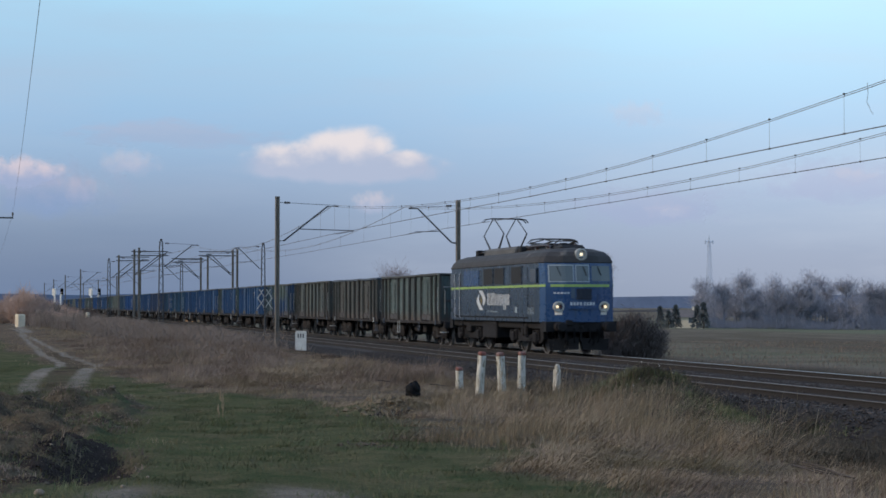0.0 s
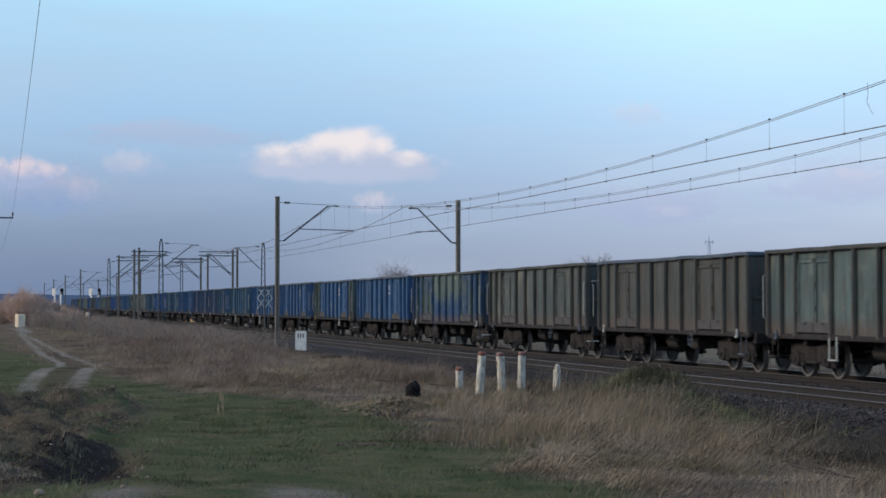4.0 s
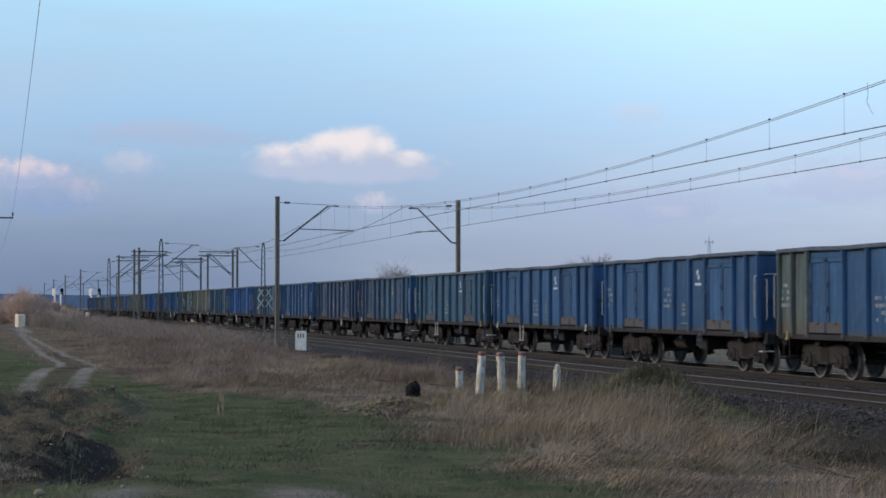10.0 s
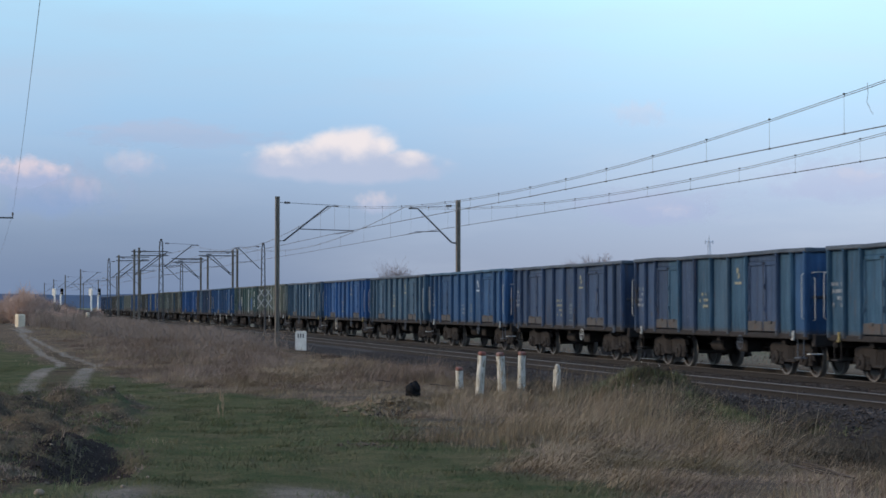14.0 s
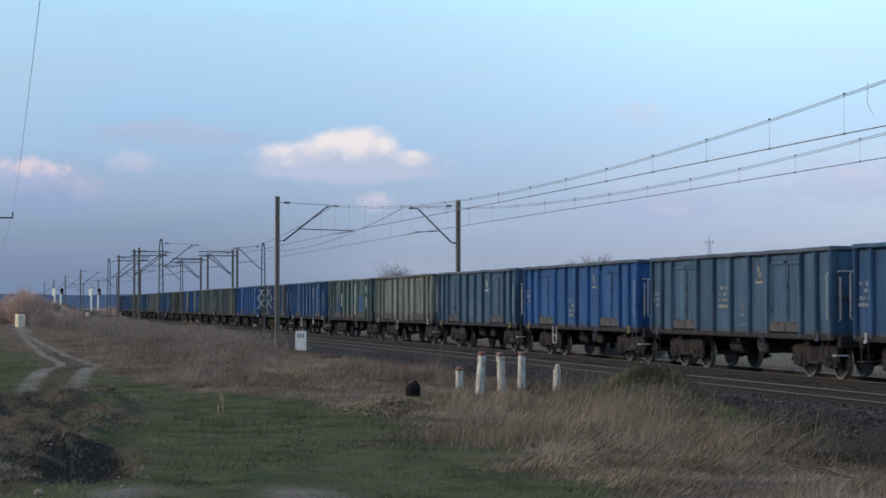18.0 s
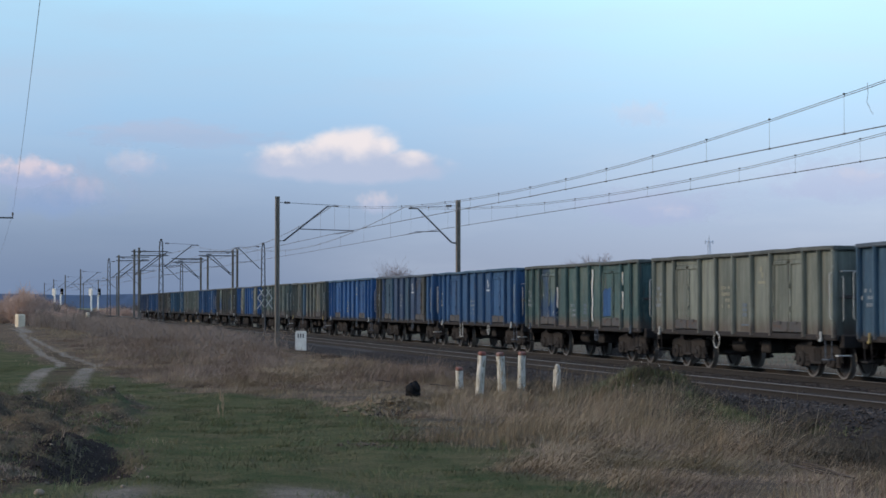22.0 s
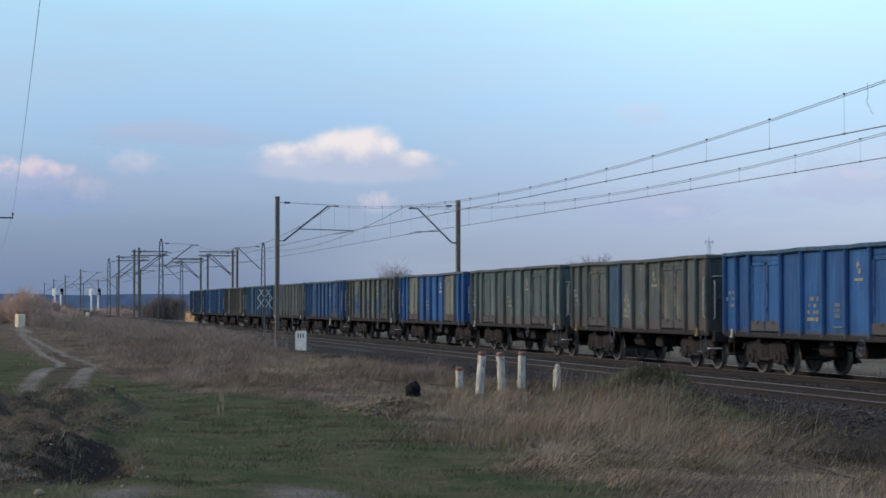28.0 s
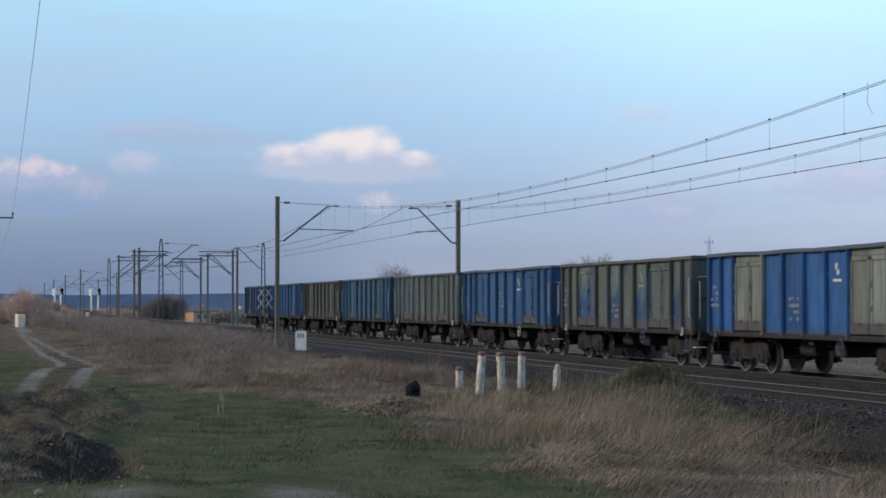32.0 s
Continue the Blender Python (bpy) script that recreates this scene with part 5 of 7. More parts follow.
        part("lower_sill", side_patch(-5.6, 5.6, 1.34, 1.40, 0.002, 0.02, sx), M["loco_under"], ob)
        # emblem and lettering as plain shapes
        sg = sx
        for turn in (0, math.pi):
            ca, sa = math.cos(turn), math.sin(turn)
            hook = [(-0.30, 0.52), (0.16, 0.52), (0.56, 0.10), (0.50, -0.12), (0.22, -0.34), (0.26, -0.04), (0.10, 0.20)]
            part("emblem", Build().prism([(1.36 - 1.3 * (y * ca - z * sa), 2.05 + 0.78 * (y * sa + z * ca)) for y, z in hook], "x", sg * 1.506, sg * 1.512), M["mark"], ob, "white curved emblem shape")
        part("emblem", Build().prism([(1.36, 2.22), (1.47, 2.03), (1.36, 1.84), (1.25, 2.03)], "x", sg * 1.506, sg * 1.511), M["fitting_yellow"], ob, "small yellow lozenge")
        # the name beside it: plain upright bars
        y = 0.36
        for w, z0, z1 in ((0.33, 1.84, 2.34), (0.33, 1.84, 2.34), (0.33, 1.84, 2.34), (0.39, 1.84, 2.28), (0.39, 1.84, 2.28), (0.26, 1.84, 2.28), (0.39, 1.66, 2.28), (0.41, 1.84, 2.28)):
            o = Build()
            for e0, e1 in ((0.0, 0.30), (0.60, 0.90)):
                o.box(sg * 1.509 - 0.003, sg * 1.509 + 0.003, y - w * e1, y - w * e0, z0, z1)
            part("lettering", o, M["mark"], ob)
            y -= w + 0.075
        for k in range(8):
            part("lettering", side_patch(0.26 - k * 0.2, 0.36 - k * 0.2, 1.56, 1.61, 0.004, 0.004, sx), M["frame_grey"], ob)
        for k in range(9):
            y = -5.32 - 0.118 * k
            part("lettering", side_patch(y - 0.048, y, 1.50, 1.76, 0.006 - 0.031 * max(0.0, -5.65 - y), 0.006, sx), M["frame_grey"], ob)
        part("plate", side_patch(-4.05, -3.80, 1.55, 1.78, 0.003, 0.006, sx), M["frame_grey"], ob)
        part("equipment_box", Build().box(sx * 0.75 - 0.65, sx * 0.75 + 0.65, -0.6, 1.5, 0.50, 1.24, 0.05), M["loco_under"], ob, "grimy steel equipment box")
    part("underframe", Build().box(-1.3, 1.3, -6.8, 6.8, 0.95, 1.24, 0.04), M["loco_under"], ob)
    # roof gear
    part("resistor_housing", Build().prism([(-0.95, 3.84), (0.95, 3.84), (0.88, 4.12), (0.76, 4.22), (-0.76, 4.22), (-0.88, 4.12)], "y", -1.7, 3.0), M["housing"], ob, "grey roof housing")
    part("roof_hatch", Build().box(-0.7, 0.7, -5.6, -2.0, 3.84, 4.02, 0.06), M["loco_roof"], ob)
    for y in (1.9, 4.6, -2.6, -5.2):
        for x in (-0.55, 0.55):
            part("insulator", Build().lathe([(3.9, 0.0), (3.9, 0.06), (3.98, 0.09), (4.0, 0.05), (4.08, 0.09), (4.1, 0.05), (4.16, 0.05), (4.16, 0.0)], "z", 10, (x, y, 0), False), M["insul"], ob)
    for y0, up in ((3.05, True), (-3.9, False)):
        pn = part("pantograph", Build().line([(-0.55, y0 - 1.3, 4.17), (0.55, y0 - 1.3, 4.17), (0.55, y0 + 1.3, 4.17), (-0.55, y0 + 1.3, 4.17), (-0.55, y0 - 1.3, 4.17)], 0.05, 6), M["grille"], ob, "black diamond pantograph, raised to the wire" if up else "folded black pantograph")
        zt = 5.50 if up else 4.40
        zk, ky = (4.84, 1.6) if up else (4.30, 1.55)
        ty = 0.16
        for s in (-1, 1):
            for x, kx, tx in ((-0.46, -0.5, -0.5 if up else -0.34), (0.46, 0.5, 0.5 if up else 0.34)):
                part("lower_arm", Build().rod((x, y0 + s * (0.66 if up else 0.45), 4.2), (kx, y0 + s * ky, zk), 0.048, 6, 0.03), M["grille"], pn)
                part("upper_arm", Build().rod((kx, y0 + s * ky, zk), (tx, y0 + s * ty, zt), 0.024, 6), M["grille"], pn)
            if not up:
                part("knee_bar", Build().rod((-0.5, y0 + s * ky, zk), (0.5, y0 + s * ky, zk), 0.024, 6), M["grille"], pn)
            part("head_bar", Build().line([(-0.98, y0 + s * 0.17, zt - 0.14), (-0.86, y0 + s * 0.17, zt - 0.01), (-0.6, y0 + s * 0.17, zt + 0.03), (0.6, y0 + s * 0.17, zt + 0.03), (0.86, y0 + s * 0.17, zt - 0.01), (0.98, y0 + s * 0.17, zt - 0.14)], 0.024, 6), M["grille"], pn)
    part("air_duct", Build().box(-0.5, 0.5, -6.5, -5.0, 3.86, 4.13, 0.10), M["grille"], ob, "black roof duct behind the lamp")
    for k, (x, y) in enumerate(((-0.75, -1.9), (-0.75, -2.3), (-0.2, -5.9), (0.3, -5.7), (-0.7, 3.2), (-0.7, 4.6))):
        part("roof_fuse", Build().box(x - 0.16, x + 0.16, y - 0.14, y + 0.14, 3.84, 4.12 + 0.05 * (k % 3), 0.04), M["grille"], ob)
    for k, (x, y0, y1, z) in enumerate(((-0.62, -5.6, -2.1, 4.14), (-0.35, -5.4, -2.3, 4.20), (0.45, -5.7, -2.0, 4.16), (-0.7, 3.0, 5.2, 4.08))):
        part("roof_pipe", Build().line([(x, y0, 3.95), (x, y0 + 0.15, z), (x, (y0 + y1) / 2, z + 0.03), (x, y1 - 0.15, z), (x, y1, 3.95)], 0.035, 6), M["insul"], ob, "brown roof conduit")
    for k in range(5):
        part("roof_insulator", Build().lathe([(3.9, 0.05), (3.98, 0.10), (4.02, 0.06), (4.10, 0.10), (4.14, 0.06), (4.22, 0.05), (4.22, 0.0)], "z", 10, (-0.58 + 0.18 * (k % 2), -5.3 + 0.75 * k, 0), False), M["mark"] if k % 2 else M["insul"], ob)
    part("roof_cable", Build().line([(0.3, 4.2, 4.2), (0.3, 1.9, 4.28), (0.2, -1.6, 4.26), (0.3, -5.2, 4.2)], 0.03, 6), M["insul"], ob)
    # bogies
    for y in (-4.25, 4.25):
        fr = part("bogie", Build().box(-0.9, 0.9, -0.35, 0.35, 0.62, 1.0, 0.05), M["loco_under"], ob, at=(0, y, 0))
        for sx in (-1, 1):
            part("bogie_side_frame", Build().prism([(-2.35, 0.58), (-2.3, 0.86), (-1.1, 0.92), (-0.7, 0.72), (0.7, 0.72), (1.1, 0.92), (2.3, 0.86), (2.35, 0.58), (1.95, 0.40), (1.1, 0.40), (0.75, 0.46), (-0.75, 0.46), (-1.1, 0.40), (-1.95, 0.40)], "x", sx * 1.05, sx * 1.19), M["loco_under"], fr)
            for dy in (-1.525, 1.525):
                part("axle_box", Build().box(sx * 1.22 - 0.12, sx * 1.22 + 0.12, dy - 0.2, dy + 0.2, 0.42, 0.82, 0.05), M["loco_under"], fr)
                for e in (-0.34, 0.34):
                    part("coil_spring", Build().lathe([(0.42 + 0.05 * k, 0.075 if k % 2 else 0.055) for k in range(9)], "z", 8, (sx * 1.22, dy + e, 0.08), False), M["loco_under"], fr)
            part("sand_box", Build().box(sx * 1.2 - 0.14, sx * 1.2 + 0.14, -0.45, 0.25, 0.7, 1.1, 0.04), M["loco_under"], fr)
        for dy in (-1.525, 1.525):
            part("traction_motor", Build().lathe([(-0.62, 0.0), (-0.62, 0.36), (-0.55, 0.42), (0.55, 0.42), (0.62, 0.36), (0.62, 0.0)], "x", 14, (0, dy * 0.52, 0.62), False), M["loco_under"], fr)
            for sx in (-1, 1):
                part("brake_block", Build().box(sx * 0.78 - 0.06, sx * 0.78 + 0.06, dy * 1.42 - 0.09, dy * 1.42 + 0.09, 0.32, 0.92, 0.03), M["loco_under"], fr)
                part("sand_pipe", Build().line([(sx * 1.0, dy * 1.45, 0.95), (sx * 0.92, dy * 1.46, 0.45), (sx * 0.80, dy * 1.40, 0.12)], 0.025, 6), M["loco_under"], fr)
            wheelset(fr, dy, 0.625, LOCO_WHEELS)
    return ob


TRAIN.append((locomotive(), 17.62))


# ---- things beside the line ----
def on_ground(x, y):
    return float(ground_z(x, y))


def white_post(x, y, h, tilt, spin, cap=True, w=0.17):
    ob = thing("marker_post", "chipped white concrete post with a faded red top" if cap else "weathered white concrete post with a worn rounded top", "post", "white posts beside the track", at=(x, y, on_ground(x, y)))
    ob.matrix_basis = pose(x, y, on_ground(x, y) - (0.05 if cap else 0.10), 0.4 * tilt, tilt, spin)
    top = h - 0.1 if cap else h - 0.13
    r = random.Random(int(100 * h) + int(spin))
    ring8 = [(-1, -0.64), (-0.64, -1), (0.64, -1), (1, -0.64), (1, 0.64), (0.64, 1), (-0.64, 1), (-1, 0.64)]
    zs = [-0.3 + (top + 0.3) * k / 8 for k in range(9)]
    vs = [(w * 0.5 * (1.06 - 0.08 * k / 8) * px + r.gauss(0, 0.005), w * 0.5 * py + r.gauss(0, 0.005), z) for k, z in enumerate(zs) for px, py in ring8]
    fs = [(k * 8 + j, k * 8 + (j + 1) % 8, k * 8 + 8 + (j + 1) % 8, k * 8 + 8 + j) for k in range(8) for j in range(8)] + [tuple(range(64, 72)), tuple(range(7, -1, -1))]
    part("shaft", Build().add(vs, fs), M["post_white"], ob)
    if cap:
        part("cap", Build().box(-w / 2 + 0.002, w / 2 - 0.002, -w / 2 + 0.002, w / 2 - 0.002, top, h, 0.03), M["redcap"], ob, "faded red cap")
    else:
        part("cap", Build().lathe([(top, 0.0), (top, w * 0.42), (top + 0.07, w * 0.42), (top + 0.12, w * 0.25), (top + 0.13, 0.0)], "z", 12, closed=False), M["post_white"], ob)


white_post(-9.9, -12.5, 1.16, 3.6, 14)
white_post(-9.2, -12.1, 1.10, -3.2, 20)
white_post(-8.55, -11.5, 1.10, 1.0, 8)
white_post(-8.5, -14.3, 0.87, 2.0, 25, False, 0.15)
white_post(-9.3, -8.2, 0.63, -1.0, 12)


def hectometre_stone():
    x, y = -7.0, 31.6
    ob = thing("hectometre_stone", "white concrete distance marker with worn figures beside the track", "marker", at=(x, y, 0), rz=-14)
    part("slab", Build().prism([(-0.26, -0.95), (0.26, -0.95), (0.26, 0.58), (0.21, 0.63), (-0.21, 0.63), (-0.26, 0.58)], "y", -0.09, 0.09), M["stone_white"], ob)
    for k in range(3):
        part("figure", Build().box(-0.15 + k * 0.12, -0.09 + k * 0.12, -0.094, -0.09, 0.30, 0.50), M["galv"], ob)


hectometre_stone()


def black_sack():
    x, y = -11.63, -12.9
    ob = thing("plastic_sack", "crumpled black plastic sack lying in the grass", "sack", at=(x, y, on_ground(x, y)))
    r = random.Random(8)
    for k, (dx, dz, w, h) in enumerate(((-0.05, 0.17, 0.14, 0.24), (0.05, 0.20, 0.12, 0.26), (0.0, 0.09, 0.18, 0.17))):
        b = Build()
        n, m = 12, 8
        vs = []
        for i in range(m + 1):
            a = math.pi * i / m
            for j in range(n):
                t = 2 * math.pi * j / n
                q = 1 + r.uniform(-0.12, 0.12)
                vs.append((dx + w * q * math.sin(a) * math.cos(t), 0.16 * q * math.sin(a) * math.sin(t), dz + h * q * 0.75 * math.cos(a)))
        b.add(vs, [(i * n + j, i * n + (j + 1) % n, (i + 1) * n + (j + 1) % n, (i + 1) * n + j) for i in range(m) for j in range(n)])
        part("fold", b, M["black"], ob)


black_sack()


# Pale tone warmed to cream: the block's sunlight is in the colour.
M["plaster_pale"] = surface("sun_cream_plaster", (0.74, 0.64, 0.48), (0.62, 0.53, 0.40), 0.9, 0.0, 1.0)


def concrete_block(x, y, w, d, h, name, label):
    ob = tagged(part(name, Build().box(-w / 2, w / 2, -d / 2, d / 2, -0.6, h, 0.08), M["plaster_pale" if h > 1 else "white"]), label, "block")
    ob.matrix_basis = pose(x, y, on_ground(x, y), 0, 0, 24)
    return ob


concrete_block(-18.05, 138, 0.8, 0.8, 1.25, "concrete_block", "large pale concrete block beside the track road")
concrete_block(-10.2, 160, 0.42, 0.3, 1.45, "marker_stone", "small white marker stone beside the track")
concrete_block(-7.9, 157, 0.35, 0.3, 0.45, "marker_stone", "small white marker stone beside the track")


def signal(x, y, plate):
    ob = thing("railway_signal", "white-posted colour-light signal with a pale back plate" if plate else "white-posted colour-light signal with a black head", "signal", "signals beside the line", at=(x, y, 0), rz=-50)
    part("post", Build().line([(0, 0, -1.5), (0, 0, 3.6), (-0.25 if plate else 0.35, 0, 4.1), (-0.25 if plate else 0.35, 0, 4.6)], 0.19, 8), M["signal_white"], ob)
    hx = -0.2 if plate else 0.35
    hd = part("signal_head", Build().box(hx - 0.5, hx + 0.5, -0.1, 0.1, 3.8, 5.3, 0.25) if plate else Build().box(hx - 0.42, hx + 0.42, -0.1, 0.1, 3.9, 5.3, 0.12), M["signal_white"] if plate else M["black"], ob)
    for k in range(0 if plate else 3):
        part("hood", Build().lathe([(-0.30, 0.15), (-0.1, 0.15), (-0.1, 0.12), (-0.30, 0.12)], "y", 10, (hx, 0, 4.25 + 0.4 * k)), M["black"], hd)


signal(-7.4, 341, True)
signal(-6.3, 338, False)
signal(-0.1, 338, True)
signal(1.5, 342, False)


def utility_pole(x, y, h):
    ob = thing("utility_pole", "plain concrete pole of a local power line with one crossarm", "utility pole", "poles of the local power line", at=(x, y, on_ground(x, y)))
    part("pole", Build().rod((0, 0, -0.5), (0, 0, h), 0.17, 10, 0.11), M["pole"], ob)
    part("crossarm", Build().box(-1.15, 1.15, -0.06, 0.06, h - 0.45, h - 0.35), M["galv"], ob)
    for e in (-1.1, 0.0, 1.1):
        part("insulator", Build().lathe([(h - 0.35, 0.03), (h - 0.25, 0.03), (h - 0.2, 0.07), (h - 0.05, 0.06), (h, 0.0)], "z", 10, (e, 0, 0), False), M["insul"], ob)
    return ob


UTIL = [(-22.14, -72.0, 9.0), (-20.85, 74.0, 8.45), (-21.3, 205.0, 8.4), (-21.3, 330, 8.4)]
for p in UTIL:
    utility_pole(*p)
run = thing("power_line", "single dark wire of the local power line", "power line")
for a, b in zip(UTIL, UTIL[1:]):
    k = 16
    pts = []
    for i in range(k + 1):
        t = i / k
        za, zb = on_ground(a[0], a[1]) + a[2], on_ground(b[0], b[1]) + b[2]
        pts.append((a[0] + 1.1 + (b[0] - a[0]) * t, a[1] + (b[1] - a[1]) * t, za + (zb - za) * t - 1.4 * 4 * t * (1 - t) * 0.5))
    part("wire", Build().line(pts, 0.0065, 5), M["wire"], run)


# ---- trees and shrubs, bare in early spring ----
M["bark"] = surface("bark", (0.075, 0.058, 0.045), (0.045, 0.036, 0.030), 0.9, 0.0, 2.0, stretch=(2, 2, 0.5))


def twig_material(name, a, b2):
    m, n, l, b = material(name, 0.9, 0.0, 0.2)
    g = n.new("ShaderNodeNewGeometry")
    c = mix(n, l, g.outputs["Random Per Island"], a, b2)
    l.new(c, b.inputs["Base Color"])
    return m


M["twig"] = twig_material("bare_twigs", (0.11, 0.088, 0.080), (0.18, 0.15, 0.135))
# Far twigs carry distance haze in their colour: paler, and bluer in the wood.
M["twig_far"] = twig_material("hazed_far_twigs", (0.20, 0.165, 0.165), (0.29, 0.245, 0.24))
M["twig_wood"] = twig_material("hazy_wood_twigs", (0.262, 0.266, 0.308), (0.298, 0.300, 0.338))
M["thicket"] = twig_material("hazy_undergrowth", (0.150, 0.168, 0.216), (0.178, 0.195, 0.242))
# Warm low sun and some haze are put into this thicket colour.
M["twig_warm"] = twig_material("sun_tinted_twigs", (0.37, 0.250, 0.195), (0.47, 0.335, 0.265))
M["brush"] = twig_material("brown_brush", (0.180, 0.142, 0.118), (0.235, 0.186, 0.152))
M["twig_dark"] = twig_material("dark_bare_twigs", (0.075, 0.063, 0.060), (0.125, 0.104, 0.096))
# Lightened towards grey-blue, so that haze sits in the needle colour.
M["needles"] = twig_material("conifer_needles", (0.070, 0.082, 0.086), (0.095, 0.106, 0.106))


def slivers(rnd, n, place, length, width):
    """Many thin crossing twigs: place() gives a root and a direction."""
    vs, fs = [], []
    for _ in range(n):
        p, d = place()
        d = d.normalized() * length * rnd.uniform(0.5, 1.3)
        s = d.cross(Vector((rnd.uniform(-1, 1), rnd.uniform(-1, 1), rnd.uniform(-1, 1)))).normalized() * width * rnd.uniform(0.6, 1.4)
        k = len(vs)
        vs += [p - s, p + s, p + d]
        fs.append((k, k + 1, k + 2))
    return vs, fs


def tree_parts(rnd, h, spread_r, limbs=9, twigs=900, tw=0.05):
    """Trunk with limbs, and a crown of bare twigs with gaps and an uneven outline."""
    trunk = Build()
    pts = [Vector((rnd.uniform(-0.04, 0.04) * h * i / 4, rnd.uniform(-0.04, 0.04) * h * i / 4, h * 0.86 * i / 4)) for i in range(5)]
    r0 = h * 0.022
    for i in range(4):
        trunk.rod(pts[i], pts[i + 1], r0 * (1 - i * 0.22), 7, r0 * (1 - (i + 1) * 0.22))
    tips = []
    for k in range(limbs):
        t = rnd.uniform(0.25, 0.9)
        base = pts[0].lerp(pts[4], t)
        a = k * 2.4 + rnd.uniform(-0.4, 0.4)
        out = spread_r * rnd.uniform(0.5, 1.0) * (1.15 - 0.6 * t)
        mid = base + Vector((math.cos(a) * out * 0.55, math.sin(a) * out * 0.55, h * 0.10))
        end = base + Vector((math.cos(a) * out, math.sin(a) * out, h * rnd.uniform(0.15, 0.28)))
        trunk.rod(base, mid, r0 * 0.42, 5, r0 * 0.28)
        trunk.rod(mid, end, r0 * 0.28, 5, r0 * 0.10)
        tips += [(mid, 0.7), (end, 1.0), (mid.lerp(end, 0.5), 0.8)]
    tips.append((pts[4], 1.0))

    def place():
        p, s = rnd.choice(tips)
        g = Vector((rnd.gauss(0, 1), rnd.gauss(0, 1), rnd.gauss(0, 0.8))) * spread_r * 0.20 * s
        return p + g, g + Vector((0, 0, spread_r * 0.16))
    vs, fs = slivers(rnd, twigs, place, h * 0.09, tw)
    return trunk, Build().add(vs, fs)


def raw_mesh(name, build, mat):
    me = bpy.data.meshes.new(name)
    me.from_pydata([tuple(p) for p in build.v], [], build.f)
    me.materials.append(mat)
    return me


def bare_tree(x, y, h, r, seed, twigs=1100, tw=0.05, mat="twig", label="bare leafless tree with a fine twiggy crown"):
    rnd = random.Random(seed)
    ob = thing("bare_tree", label, "tree", at=(x, y, on_ground(x, y)))
    t, c = tree_parts(rnd, h, r, 11, twigs, tw)
    part("trunk", t, M["bark"], ob)
    part("crown", raw_mesh("crown", c, M[mat]), M[mat], ob)


def shrub(x, y, w, d, h, seed, n=2600, mat="twig_dark", label="dense bare shrub", tw=0.03):
    rnd = random.Random(seed)
    ob = thing("shrub", label, "shrub", at=(x, y, on_ground(x, y)))
    stems = Build()
    roots = []
    for _ in range(14):
        a, q = rnd.uniform(0, 6.28), math.sqrt(rnd.random())
        p = Vector((math.cos(a) * q * w / 2.6, math.sin(a) * q * d / 2.6, -0.1))
        hh = h * rnd.uniform(0.6, 1.0) * (1 - 0.45 * q)
        e = p + Vector((rnd.uniform(-0.3, 0.3) * w * 0.4, rnd.uniform(-0.3, 0.3) * d * 0.4, hh))
        stems.rod(p, e, 0.05, 5, 0.015)
        roots.append((p, e))
    part("woody_base", stems, M["bark"], ob)

    def place():
        p, e = rnd.choice(roots)
        q = p.lerp(e, rnd.uniform(0.15, 1.0))
        return q + Vector((rnd.gauss(0, w * 0.09), rnd.gauss(0, d * 0.09), rnd.gauss(0, h * 0.06))), Vector((rnd.gauss(0, 0.7), rnd.gauss(0, 0.7), 0.9))
    vs, fs = slivers(rnd, n, place, h * 0.20, tw)
    part("crown", raw_mesh("crown", Build().add(vs, fs), M[mat]), M[mat], ob)


bare_tree(54, 290, 10.6, 4.4, 1, 4500, 0.018, "twig_far")
bare_tree(49.5, 293, 8.2, 2.2, 2, 2500, 0.018, "twig_far")
bare_tree(57.5, 182, 9.2, 2.2, 3, 6500, 0.016, "twig_far")
bare_tree(54.6, 184, 9.0, 1.9, 4, 5600, 0.016, "twig_far")
shrub(10.0, 33, 3.6, 3.0, 2.8, 11, 9000, "twig_dark", "dense dark bare shrub beyond the track", 0.014)
shrub(12.5, 39, 3.0, 3.0, 2.4, 12, 6000, "twig_dark", "dense dark bare shrub beyond the track", 0.014)
shrub(5.6, 236, 7.0, 6.0, 5.4, 13, 9000, "twig", "dense grey bare shrub beyond the track", 0.02)
shrub(6.2, 256, 5.5, 6.0, 4.6, 14, 5000, "twig", "bare shrub beyond the track", 0.03)
shrub(-17.3, 150, 4.4, 6.0, 4.4, 15, 9000, "twig_warm", "reddish-brown bare thicket, low sun put into its colour", 0.022)
shrub(-18.8, 168, 4.5, 5.0, 3.4, 16, 6000, "twig_warm", "reddish-brown bare thicket, low sun put into its colour", 0.022)
shrub(-14.6, 142, 4.0, 7.0, 1.8, 17, 6000, "twig_warm", "reddish-brown bare thicket, low sun put into its colour", 0.02)
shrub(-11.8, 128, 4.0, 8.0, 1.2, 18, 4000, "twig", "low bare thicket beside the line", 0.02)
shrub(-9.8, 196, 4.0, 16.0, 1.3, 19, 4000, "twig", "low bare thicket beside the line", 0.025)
shrub(-12.5, 230, 7.0, 16.0, 1.7, 20, 5000, "twig_warm", "reddish-brown bare thicket, low sun put into its colour", 0.03)
shrub(-6.0, 300, 9.0, 16.0, 2.0, 23, 4000, "twig_warm", "reddish-brown bare thicket, low sun put into its colour", 0.035)
